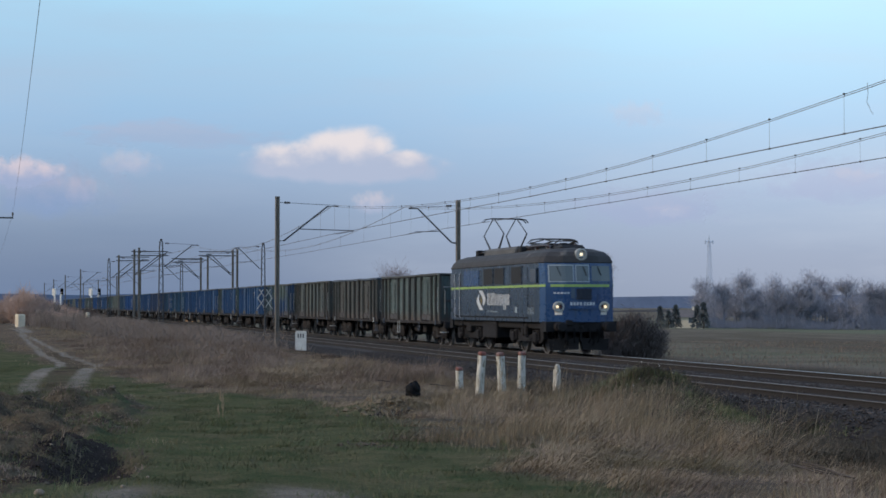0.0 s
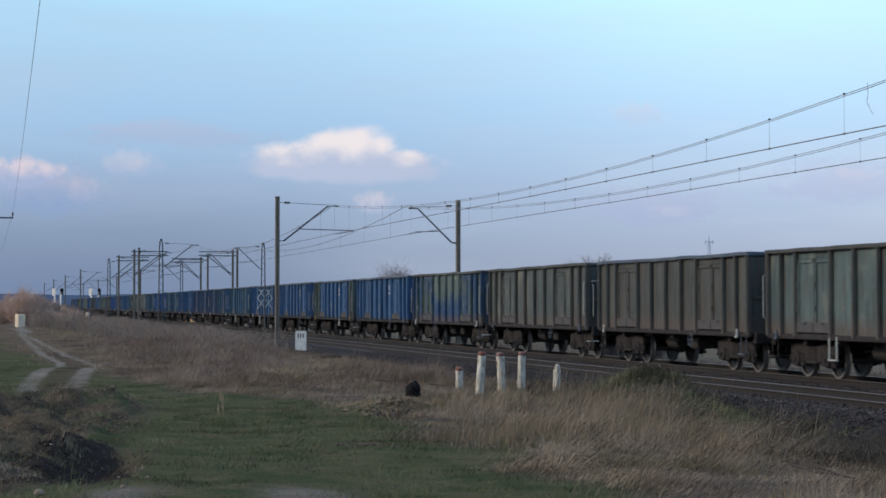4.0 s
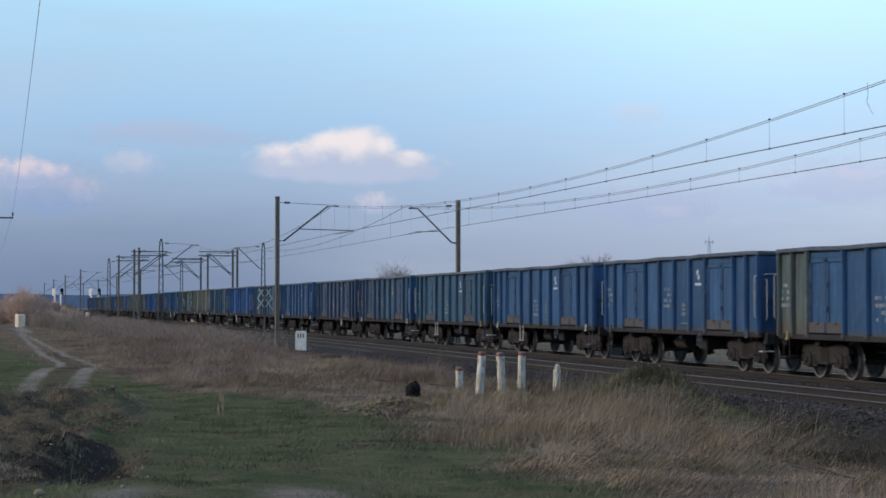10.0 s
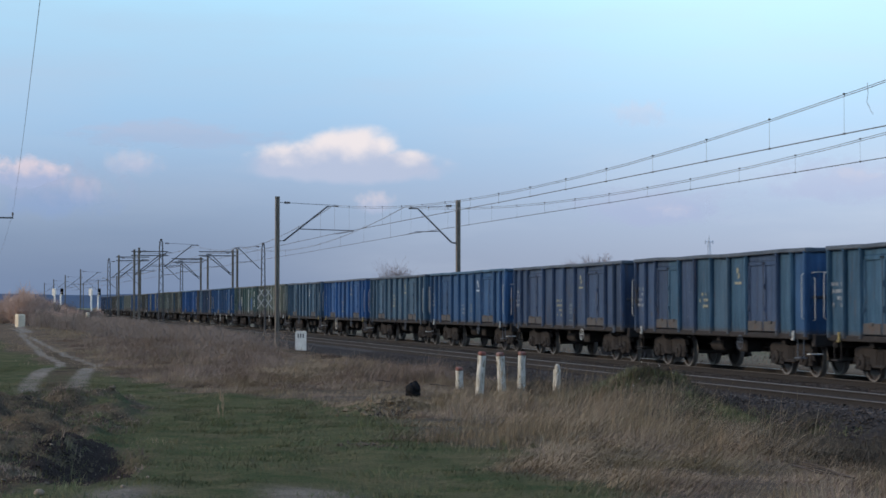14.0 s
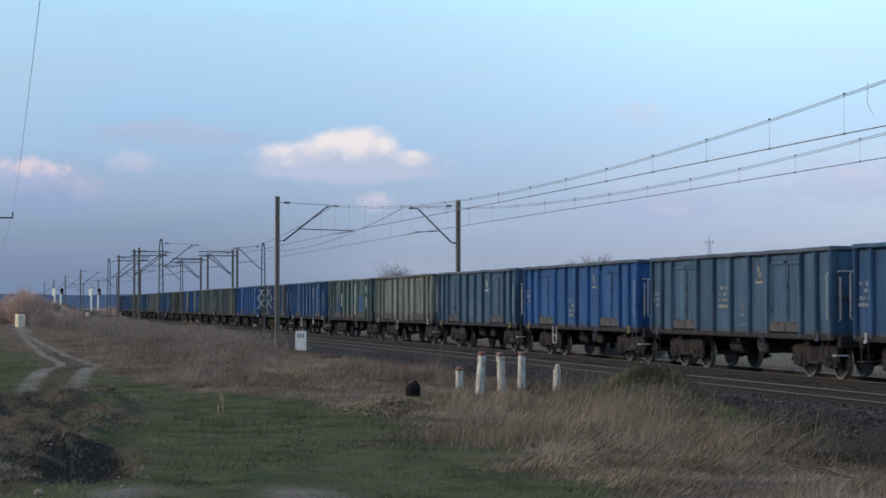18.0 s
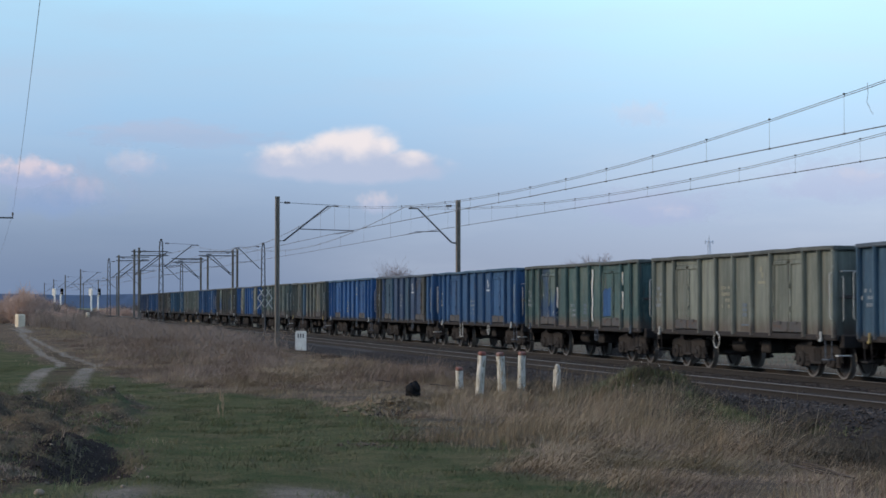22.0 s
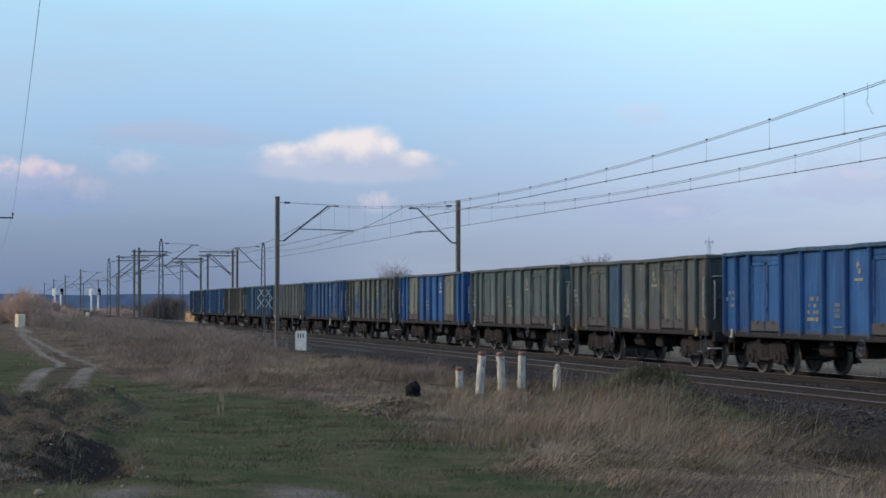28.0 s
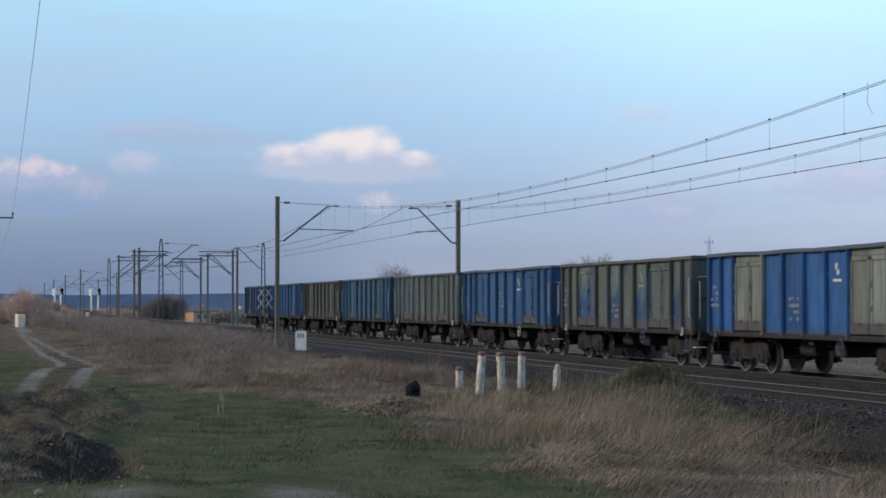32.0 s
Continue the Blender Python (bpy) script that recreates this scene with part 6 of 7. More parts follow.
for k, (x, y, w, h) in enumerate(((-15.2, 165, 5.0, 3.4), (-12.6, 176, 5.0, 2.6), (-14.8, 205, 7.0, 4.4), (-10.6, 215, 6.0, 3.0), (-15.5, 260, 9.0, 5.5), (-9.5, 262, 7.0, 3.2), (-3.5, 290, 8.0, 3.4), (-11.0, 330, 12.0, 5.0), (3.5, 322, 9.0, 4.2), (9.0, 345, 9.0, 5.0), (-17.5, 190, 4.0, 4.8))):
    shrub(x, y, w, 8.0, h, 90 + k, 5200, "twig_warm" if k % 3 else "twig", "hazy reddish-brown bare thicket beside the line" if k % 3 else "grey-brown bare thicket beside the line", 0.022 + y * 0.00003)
for k, (x, y, w, h) in enumerate(((-13.2, 72, 4.0, 1.3), (-10.8, 62, 3.6, 1.1), (-11.6, 84, 4.0, 1.5), (-9.6, 76, 3.2, 1.2), (-12.6, 98, 4.0, 1.5), (-9.8, 96, 3.2, 1.4), (-11.2, 112, 4.0, 1.6), (-14.4, 110, 4.0, 1.7), (-13.4, 126, 4.0, 2.0), (-15.6, 132, 4.0, 2.4), (-9.4, 122, 3.0, 1.5), (-10.2, 142, 3.0, 1.6))):
    shrub(x, y, w, 11.0, h, 120 + k, 5200, "brush", "low brown tangled bush beside the line", 0.009)
shrub(12.5, 330, 7.0, 8.0, 4.4, 21, 4000, "twig", "bare shrub beyond the track", 0.035)
shrub(30, 345, 12.0, 8.0, 3.8, 22, 4000, "twig", "bare shrub beyond the track", 0.035)


def woods():
    """The bare wood beyond the fields: uncountable trees, in one mesh."""
    rnd = random.Random(31)
    t_all, c_all = Build(), Build()
    # the tall crowns that stand out, by bearing and height, then the lesser trees between them
    tall = [(21.55, 9.6), (22.15, 9.0), (22.72, 11.2), (23.05, 10.4), (23.75, 10.2), (24.35, 9.6), (24.72, 11.2), (25.12, 10.6), (25.75, 10.2), (26.4, 9.8), (26.95, 10.2), (27.8, 9.6), (28.8, 10.4), (30.2, 10.0), (31.6, 9.6), (33.0, 10.2)]
    plan = [(ang, 400 + rnd.uniform(-6, 6), h, 0.32, 3600) for ang, h in tall]
    plan += [(21.5 + 13.5 * rnd.random(), rnd.uniform(392, 460), rnd.uniform(4.6, 8.6), 0.34, 1500) for _ in range(210)]
    for ang, dist, h, wide, twigs in plan:
        x, y = EYE[0] + math.sin(radians(ang)) * dist, EYE[1] + math.cos(radians(ang)) * dist
        z = on_ground(x, y)
        t, c = tree_parts(rnd, h, h * wide, 13, twigs, 0.026)
        for src, dst in ((t, t_all), (c, c_all)):
            n = len(dst.v)
            dst.v += [(p[0] + x, p[1] + y, p[2] + z) for p in src.v]
            dst.f += [tuple(i + n for i in f) for f in src.f]
    # undergrowth
    def place():
        ang, dist = radians(21.6 + 13.6 * rnd.random()), rnd.uniform(385, 440)
        x, y = EYE[0] + math.sin(ang) * dist, EYE[1] + math.cos(ang) * dist
        return Vector((x, y, on_ground(x, y) + 3.0 * rnd.random() ** 1.4 * (0.65 + 0.35 * math.sin(ang * 140)))), Vector((rnd.gauss(0, 0.6), rnd.gauss(0, 0.6), 1))
    vs, fs = slivers(rnd, 90000, place, 1.0, 0.022)
    ob = thing("woodland", "bare winter wood of tall trees beyond the fields", "wood", kind="stuff")
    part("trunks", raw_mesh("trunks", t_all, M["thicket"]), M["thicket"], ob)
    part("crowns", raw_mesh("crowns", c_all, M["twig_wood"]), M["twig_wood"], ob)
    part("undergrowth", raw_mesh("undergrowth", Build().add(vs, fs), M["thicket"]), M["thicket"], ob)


woods()


def conifer(x, y, h, seed):
    rnd = random.Random(seed)
    ob = thing("conifer", "small dark conifer beyond the fields", "tree", "dark conifers beyond the fields", at=(x, y, on_ground(x, y)))
    part("trunk", Build().rod((0, 0, -0.2), (0, 0, h * 0.9), 0.14, 6, 0.04), M["bark"], ob)

    def place():
        t = rnd.random()
        a, q = rnd.uniform(0, 6.28), h * 0.24 * (1 - t) * rnd.uniform(0.3, 1.0)
        return Vector((math.cos(a) * q, math.sin(a) * q, h * (0.06 + 0.94 * t))), Vector((math.cos(a), math.sin(a), -0.35))
    vs, fs = slivers(rnd, 500, place, h * 0.14, 0.14)
    part("needles", raw_mesh("needles", Build().add(vs, fs), M["needles"]), M["needles"], ob)


for k, (a, d, h) in enumerate(((20.25, 380, 4.4), (20.5, 372, 3.6), (20.72, 384, 4.8), (21.35, 380, 4.6), (21.55, 372, 5.2), (19.6, 380, 3.0))):
    conifer(EYE[0] + math.sin(radians(a)) * d, EYE[1] + math.cos(radians(a)) * d, h, 40 + k)


def house(x, y, w, d, h, rz, wall, roofm, label):
    ob = thing("house", label, "house", at=(x, y, on_ground(x, y)), rz=rz)
    part("wall", Build().box(-w / 2, w / 2, -d / 2, d / 2, -0.5, h), wall, ob)
    part("roof", Build().prism([(-d / 2 - 0.4, h), (d / 2 + 0.4, h), (0, h + d * 0.32)], "x", -w / 2 - 0.3, w / 2 + 0.3), roofm, ob)
    part("chimney", Build().box(w * 0.2, w * 0.2 + 0.5, -0.25, 0.25, h, h + d * 0.32 + 0.6), wall, ob)
    for k in range(2):
        fr = part("window", Build().box(-w * 0.32 + k * w * 0.4, -w * 0.32 + k * w * 0.4 + 1.0, -d / 2 - 0.03, -d / 2, 1.0, 2.2), M["white"], ob)
        part("pane", Build().box(-w * 0.32 + k * w * 0.4 + 0.1, -w * 0.32 + k * w * 0.4 + 0.9, -d / 2 - 0.036, -d / 2 - 0.03, 1.1, 2.1), M["glass"], fr)


# The ochre takes in the orange of low sunlight on the wall.
M["plaster"] = surface("sun_ochre_plaster", (0.52, 0.33, 0.18), (0.44, 0.28, 0.16), 0.9, 0.0, 1.0)
M["tiles"] = surface("grey_roof", (0.16, 0.14, 0.13), (0.11, 0.10, 0.095), 0.8, 0.0, 2.0)
house(22.6, 345, 4.5, 3.0, 2.7, 30, M["plaster"], M["tiles"], "small ochre house beyond the line, low sun put into its colour")
house(31.0, 350, 6.0, 4.0, 2.0, 20, M["plaster_pale"], M["tiles"], "low pale shed beyond the line")
house(EYE[0] + math.sin(radians(21.0)) * 392, EYE[1] + math.cos(radians(21.0)) * 392, 7, 5, 2.2, -20, M["plaster_pale"], M["tiles"], "low pale house among conifers beyond the fields")


# The mast's steel is paled and blued to stand for haze at 700 m.
M["mast_haze"] = plain("hazed_grey_steel", (0.44, 0.48, 0.55), 0.7)


def radio_mast():
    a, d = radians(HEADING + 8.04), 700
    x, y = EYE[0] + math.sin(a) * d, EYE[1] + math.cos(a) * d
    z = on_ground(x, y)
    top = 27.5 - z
    ob = thing("radio_mast", "slender grey lattice mast with a crossbar near its top", "mast", at=(x, y, z))
    for sx in (-1, 1):
        for sy in (-1, 1):
            part("leg", Build().rod((sx * 1.3, sy * 1.3, -0.5), (sx * 0.35, sy * 0.35, top - 2), 0.09, 5, 0.07), M["mast_haze"], ob)
    zz, k = 1.0, 0
    while zz < top - 3:
        w0, w1 = 1.3 - 0.95 * zz / top, 1.3 - 0.95 * (zz + 2.2) / top
        for s in (-1, 1):
            part("lattice_bar", Build().rod((-w0, s * w0, zz), (w1, s * w1, zz + 2.2), 0.035, 4), M["mast_haze"], ob)
            part("lattice_bar", Build().rod((w0, s * w0, zz), (-w1, s * w1, zz + 2.2), 0.035, 4), M["mast_haze"], ob)
        zz += 2.2
    part("top_mast", Build().rod((0, 0, top - 3), (0, 0, top), 0.2, 8, 0.12), M["mast_haze"], ob)
    part("crossbar", Build().rod((-1.5, 0, top - 2.4), (1.5, 0, top - 2.4), 0.12, 8), M["mast_haze"], ob)
    for s in (-1, 1):
        part("antenna", Build().box(s * 1.5 - 0.14, s * 1.5 + 0.14, -0.14, 0.14, top - 3.1, top - 1.8, 0.05), M["mast_haze"], ob)


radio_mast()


# ---- distance ----
def ridge(dist, a0, a1, h0, amp, seed, name, label, mat):
    rnd = random.Random(seed)
    ph = [rnd.uniform(0, 6.28) for _ in range(6)]
    vs, fs = [], []
    n = 260
    for i in range(n + 1):
        a = a0 + (a1 - a0) * i / n
        s = sum(math.sin(a * f + p) / (k + 1.5) for k, (f, p) in enumerate(zip((9, 23, 51, 130, 310, 700), ph)))
        x, y = EYE[0] + math.sin(a) * dist, EYE[1] + math.cos(a) * dist
        top = h0 + amp * s
        vs += [(x, y, -30), (x, y, top), (EYE[0] + math.sin(a) * (dist + 300), EYE[1] + math.cos(a) * (dist + 300), -30)]
    for i in range(n):
        k = i * 3
        fs += [(k, k + 3, k + 4, k + 1), (k + 1, k + 4, k + 5, k + 2)]
    me = bpy.data.meshes.new(name)
    me.from_pydata(vs, [], fs)
    tagged(part(name, me, mat), label, "hills", kind="structure")


# Distance haze is mixed into both colours: blued hills, greyed woods.
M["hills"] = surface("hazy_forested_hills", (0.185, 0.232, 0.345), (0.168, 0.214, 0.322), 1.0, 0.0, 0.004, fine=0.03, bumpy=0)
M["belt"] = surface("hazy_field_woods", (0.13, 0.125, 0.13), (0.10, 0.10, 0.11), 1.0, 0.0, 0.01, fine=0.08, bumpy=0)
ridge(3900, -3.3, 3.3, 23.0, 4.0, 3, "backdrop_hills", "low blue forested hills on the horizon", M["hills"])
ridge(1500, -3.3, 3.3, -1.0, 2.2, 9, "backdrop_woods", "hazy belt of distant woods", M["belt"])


# ---- clouds ----
def cloud_material(name, lit, base, seed, thin=0.92, full=0.65, ragged=0.75, heads=((0, 0, 1, 1),)):
    m = bpy.data.materials.new(name)
    m.use_nodes = True
    n, l = m.node_tree.nodes, m.node_tree.links
    n.clear()
    t = n.new("ShaderNodeTexCoord")
    mp2 = n.new("ShaderNodeMapping")
    mp2.inputs["Location"].default_value = (seed * 3.1, seed * 1.7, 0)
    mp2.inputs["Scale"].default_value = (1.9, 1.0, 1.0)
    l.new(t.outputs["Object"], mp2.inputs[0])
    # heaped outline: rounded heads over a flat foot, broken up by noise
    f = noise_fac(n, l, mp2.outputs[0], 1.9, 0.25, 0.75, 7, 0.5)
    s = n.new("ShaderNodeSeparateXYZ")
    l.new(t.outputs["Object"], s.inputs[0])

    def math_node(op, a, b):
        k = n.new("ShaderNodeMath")
        k.operation = op
        for i, v in enumerate((a, b)):
            if isinstance(v, bpy.types.NodeSocket):
                l.new(v, k.inputs[i])
            elif v is not None:
                k.inputs[i].default_value = v
        return k.outputs[0]
    d = None
    for cx, cz, rx, rz in heads:
        px = math_node("DIVIDE", math_node("SUBTRACT", s.outputs["X"], cx), rx)
        pz = math_node("DIVIDE", math_node("SUBTRACT", s.outputs["Z"], cz), rz)
        pz = math_node("MAXIMUM", pz, math_node("MULTIPLY", pz, -1.5))
        e = math_node("SUBTRACT", 1.0, math_node("SQRT", math_node("ADD", math_node("MULTIPLY", px, px), math_node("MULTIPLY", pz, pz)), None))
        d = e if d is None else math_node("MAXIMUM", d, e)
    v = math_node("ADD", d, math_node("MULTIPLY", math_node("SUBTRACT", f, 0.5), ragged))
    a = n.new("ShaderNodeMapRange")
    a.interpolation_type = "SMOOTHSTEP"
    a.inputs["From Min"].default_value, a.inputs["From Max"].default_value = -0.05, full
    l.new(v, a.inputs["Value"])
    h = n.new("ShaderNodeMapRange")
    h.interpolation_type = "SMOOTHSTEP"
    h.inputs["From Min"].default_value, h.inputs["From Max"].default_value = -0.20, 0.62
    l.new(math_node("ADD", s.outputs["Z"], math_node("MULTIPLY", math_node("SUBTRACT", f, 0.5), 0.5)), h.inputs["Value"])
    c = mix(n, l, h.outputs[0], base, lit)
    e = n.new("ShaderNodeEmission")
    l.new(c, e.inputs["Color"])
    tr = n.new("ShaderNodeBsdfTransparent")
    ms = n.new("ShaderNodeMixShader")
    l.new(math_node("MULTIPLY", a.outputs[0], thin), ms.inputs[0])
    l.new(tr.outputs[0], ms.inputs[1])
    l.new(e.outputs[0], ms.inputs[2])
    o = n.new("ShaderNodeOutputMaterial")
    l.new(ms.outputs[0], o.inputs[0])
    return m


CLOUDS = []


def cloud(side, rise, w, h, lit, base, seed, drift, label, thin=0.45, full=0.65, ragged=0.75, heads=((0, 0, 1, 1),)):
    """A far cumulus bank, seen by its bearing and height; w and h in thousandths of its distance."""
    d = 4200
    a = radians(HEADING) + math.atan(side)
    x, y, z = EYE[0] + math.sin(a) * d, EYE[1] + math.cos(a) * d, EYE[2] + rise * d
    vs, fs = [], []
    n = 16
    for j in range(9):
        for i in range(n + 1):
            u, v = -1.5 + 3 * i / n, -1.2 + 2.7 * j / 8
            vs.append((u, 0.25 * (u * u + v * v) * 0.2, v))
    for j in range(8):
        for i in range(n):
            k = j * (n + 1) + i
            fs.append((k, k + 1, k + n + 2, k + n + 1))
    me = bpy.data.meshes.new("cloud")
    me.from_pydata(vs, [], fs)
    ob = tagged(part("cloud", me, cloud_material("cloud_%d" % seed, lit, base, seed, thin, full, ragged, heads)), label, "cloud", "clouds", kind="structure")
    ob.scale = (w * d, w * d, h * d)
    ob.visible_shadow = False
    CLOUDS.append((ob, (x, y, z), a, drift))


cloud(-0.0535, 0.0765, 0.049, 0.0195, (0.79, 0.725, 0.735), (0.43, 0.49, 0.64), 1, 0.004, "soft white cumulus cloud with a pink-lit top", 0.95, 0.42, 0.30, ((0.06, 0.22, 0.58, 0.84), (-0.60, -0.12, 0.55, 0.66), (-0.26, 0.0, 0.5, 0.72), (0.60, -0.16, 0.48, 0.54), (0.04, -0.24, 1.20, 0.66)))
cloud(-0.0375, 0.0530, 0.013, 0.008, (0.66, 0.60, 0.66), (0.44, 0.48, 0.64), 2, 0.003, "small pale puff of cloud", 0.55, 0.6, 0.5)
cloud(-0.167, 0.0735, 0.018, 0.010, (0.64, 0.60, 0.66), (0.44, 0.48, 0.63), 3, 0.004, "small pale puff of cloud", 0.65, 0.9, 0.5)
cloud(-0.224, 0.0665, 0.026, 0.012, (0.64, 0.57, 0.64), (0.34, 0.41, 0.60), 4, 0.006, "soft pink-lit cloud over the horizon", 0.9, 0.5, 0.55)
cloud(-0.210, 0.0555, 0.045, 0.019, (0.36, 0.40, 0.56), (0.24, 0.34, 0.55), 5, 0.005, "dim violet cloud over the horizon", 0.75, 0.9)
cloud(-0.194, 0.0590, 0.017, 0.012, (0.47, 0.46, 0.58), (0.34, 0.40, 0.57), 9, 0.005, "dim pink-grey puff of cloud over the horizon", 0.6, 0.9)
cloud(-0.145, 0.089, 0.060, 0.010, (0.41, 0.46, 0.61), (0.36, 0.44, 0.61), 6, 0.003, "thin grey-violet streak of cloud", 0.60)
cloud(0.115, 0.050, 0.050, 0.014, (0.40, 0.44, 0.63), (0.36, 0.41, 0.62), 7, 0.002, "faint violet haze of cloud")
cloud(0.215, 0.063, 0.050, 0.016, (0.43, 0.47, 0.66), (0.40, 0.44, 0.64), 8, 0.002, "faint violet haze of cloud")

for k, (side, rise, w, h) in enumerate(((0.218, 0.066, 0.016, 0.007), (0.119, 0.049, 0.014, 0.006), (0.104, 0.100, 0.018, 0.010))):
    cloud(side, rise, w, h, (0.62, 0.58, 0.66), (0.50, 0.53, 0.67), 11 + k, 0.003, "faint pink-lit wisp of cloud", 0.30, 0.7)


# ---- grass, clods and stones ----
def blade_material(name, a, b2, c2, c3=None):
    m, n, l, b = material(name, 0.9, 0.0, 0.05)
    g = n.new("ShaderNodeNewGeometry")
    c = mix(n, l, g.outputs["Random Per Island"], a, b2)
    t = n.new("ShaderNodeTexCoord")
    if c3:
        c = mix(n, l, noise_fac(n, l, t.outputs["Object"], 0.45, 0.52, 0.68, 6), c, mix(n, l, g.outputs["Random Per Island"], c3, c))
    c = mix(n, l, noise_fac(n, l, t.outputs["Object"], 0.9, 0.44, 0.62, 6), c, mix(n, l, 0.65, c, c2))
    l.new(c, b.inputs["Base Color"])
    return m


M["straw"] = blade_material("dry_grass", (0.385, 0.293, 0.186), (0.205, 0.152, 0.102), (0.108, 0.082, 0.057), (0.220, 0.200, 0.106))
M["sedge"] = blade_material("brown_dead_grass", (0.300, 0.220, 0.168), (0.147, 0.107, 0.085), (0.098, 0.072, 0.058), (0.19, 0.172, 0.100))
M["turf"] = blade_material("green_turf", (0.074, 0.102, 0.046), (0.146, 0.136, 0.075), (0.054, 0.074, 0.038), (0.205, 0.170, 0.102))
M["weed"] = blade_material("dull_weeds", (0.090, 0.092, 0.050), (0.145, 0.128, 0.076), (0.070, 0.072, 0.042))
M["fresh"] = blade_material("pale_green_blades", (0.125, 0.150, 0.070), (0.190, 0.190, 0.110), (0.100, 0.110, 0.055))
M["bramble"] = blade_material("dark_bramble", (0.052, 0.047, 0.037), (0.115, 0.092, 0.070), (0.042, 0.039, 0.032))


def stand_z(x, y):
    """The ground, or the stone bed where it lies higher."""
    b = np.interp(x, [-7.6, -7.5, -7.0, -6.5, -6.0, -5.0, 1.0, 2.0, 3.4], [-9, -1.0, -0.62, -0.38, -0.20, -0.15, -0.15, -0.25, -9])
    return np.maximum(ground_z(x, y), b)


def grass(name, label, mat, rng, tufts, per, spread_t, h0, h1, w, lean_x, want, tall=None, flow=0.5):
    """Tufts of bent blades that lie over together in eddies; want(x, y) gives the share of tufts kept."""
    x, y = tufts
    keep = rng.random(len(x)) < want(x, y)
    x, y = x[keep], y[keep]
    n = len(x) * per
    clump = np.clip(0.85 + 0.75 * rough_noise(x, y, 0.9, 21), 0.3, 1.6)
    size = np.repeat(rng.uniform(0.6, 1.25, len(x)) * clump, per)
    bx = np.repeat(x, per) + rng.normal(0, spread_t, n)
    by = np.repeat(y, per) + rng.normal(0, spread_t, n)
    bz = stand_z(bx, by) - 0.02
    h = rng.uniform(h0, h1, n) * size
    if tall is not None:
        h = h * tall(bx, by)
    a = 3.6 * rough_noise(bx, by, 1.5, 22) + np.repeat(rng.normal(0, 0.6, len(x)), per) + rng.normal(0, 0.75, n)
    bend = np.clip(flow * (1 + 0.9 * rough_noise(bx, by, 1.0, 23)) + rng.normal(0, 0.3, n), 0.08, 1.7)
    lx, ly = (np.cos(a) * 0.75 + lean_x) * h * bend, np.sin(a) * 0.75 * h * bend
    s = rng.uniform(0, 2 * np.pi, n)
    wx, wy = np.cos(s) * w * rng.uniform(0.6, 1.4, n), np.sin(s) * w * 0.6
    b = np.stack([bx, by, bz], -1)
    side = np.stack([wx, wy, np.zeros(n)], -1)
    drop = np.clip(1.05 - 0.42 * (lx * lx + ly * ly) / (h * h), 0.22, 1.05)
    mid = b + np.stack([lx * 0.35, ly * 0.35, h * (0.38 + 0.22 * drop)], -1)
    tip = b + np.stack([lx, ly, h * drop], -1)
    co = np.stack([b - side, b + side, mid - side * 0.7, mid + side * 0.7, tip], 1).reshape(-1, 3)
    k = np.arange(n)[:, None] * 5
    me = bpy.data.meshes.new(name)
    me.vertices.add(len(co))
    me.vertices.foreach_set("co", co.astype(np.float32).ravel())
    loops = np.concatenate([k + 0, k + 1, k + 3, k + 2, k + 2, k + 3, k + 4], 1).ravel()
    me.loops.add(len(loops))
    me.loops.foreach_set("vertex_index", loops.astype(np.int32))
    starts = (np.arange(n)[:, None] * 7 + np.array([0, 4])).ravel()
    me.polygons.add(n * 2)
    me.polygons.foreach_set("loop_start", starts.astype(np.int32))
    me.update(calc_edges=True)
    me.validate()
    me.materials.append(M[mat])
    return tagged(part(name, me, M[mat]), label, "grass", kind="stuff")


rng = np.random.default_rng(7)


def plot(n, x0, x1, y0, y1, power=1.0):
    return rng.uniform(x0, x1, n), y0 + (y1 - y0) * rng.random(n) ** power


def dry_want(x, y):
    g, d, p, v = zones(x, y)
    return np.clip(1 - g - d * 0.9 - 1.3 * p - v * 0.95 - 0.8 * np.exp(-(((x + 8.4) / 1.9) ** 2 + ((y + 29.5) / 6.0) ** 2)), 0.0, 1) * np.clip(0.5 + 1.0 * rough_noise(x, y, 2.2, 11) + 0.6 * rough_noise(x, y, 0.8, 12), 0.05, 1)


def sedge_want(x, y):
    g, d, p, v = zones(x, y)
    return np.clip(1 - g - d * 0.8 - 1.3 * p - v * 0.6 - 0.7 * np.exp(-(((x + 8.4) / 1.9) ** 2 + ((y + 29.5) / 6.0) ** 2)), 0.0, 1) * np.clip(0.55 - 1.0 * rough_noise(x, y, 2.2, 11), 0.1, 1)


def height(x, y):
    """Tall on the bank beside the track, low and trodden elsewhere."""
    return np.clip(0.42 + 0.6 * smooth(-13.2, -11.0, x) * (1 - smooth(-15.5, -12.5, y)) + 0.55 * rough_noise(x, y, 1.5, 13), 0.14, 1.25) * (1 - 0.55 * np.exp(-(((x + 12.0) / 1.3) ** 2 + ((y + 15) / 2.2) ** 2))) * (1 - 0.6 * smooth(-16.5, -17.5, x)) * (1 - 0.9 * np.exp(-((x + 8.5 - 0.307 * (y + 14.3)) / 0.55) ** 2) * (y < -13.8) * (y > -21)) * (1 - 0.6 * np.exp(-(((x + 10.0) / 1.3) ** 2 + ((y + 15.2) / 2.6) ** 2))) * (1 - 0.7 * np.exp(-(((x + 7.8) / 1.3) ** 2 + ((y + 18.0) / 2.8) ** 2)))


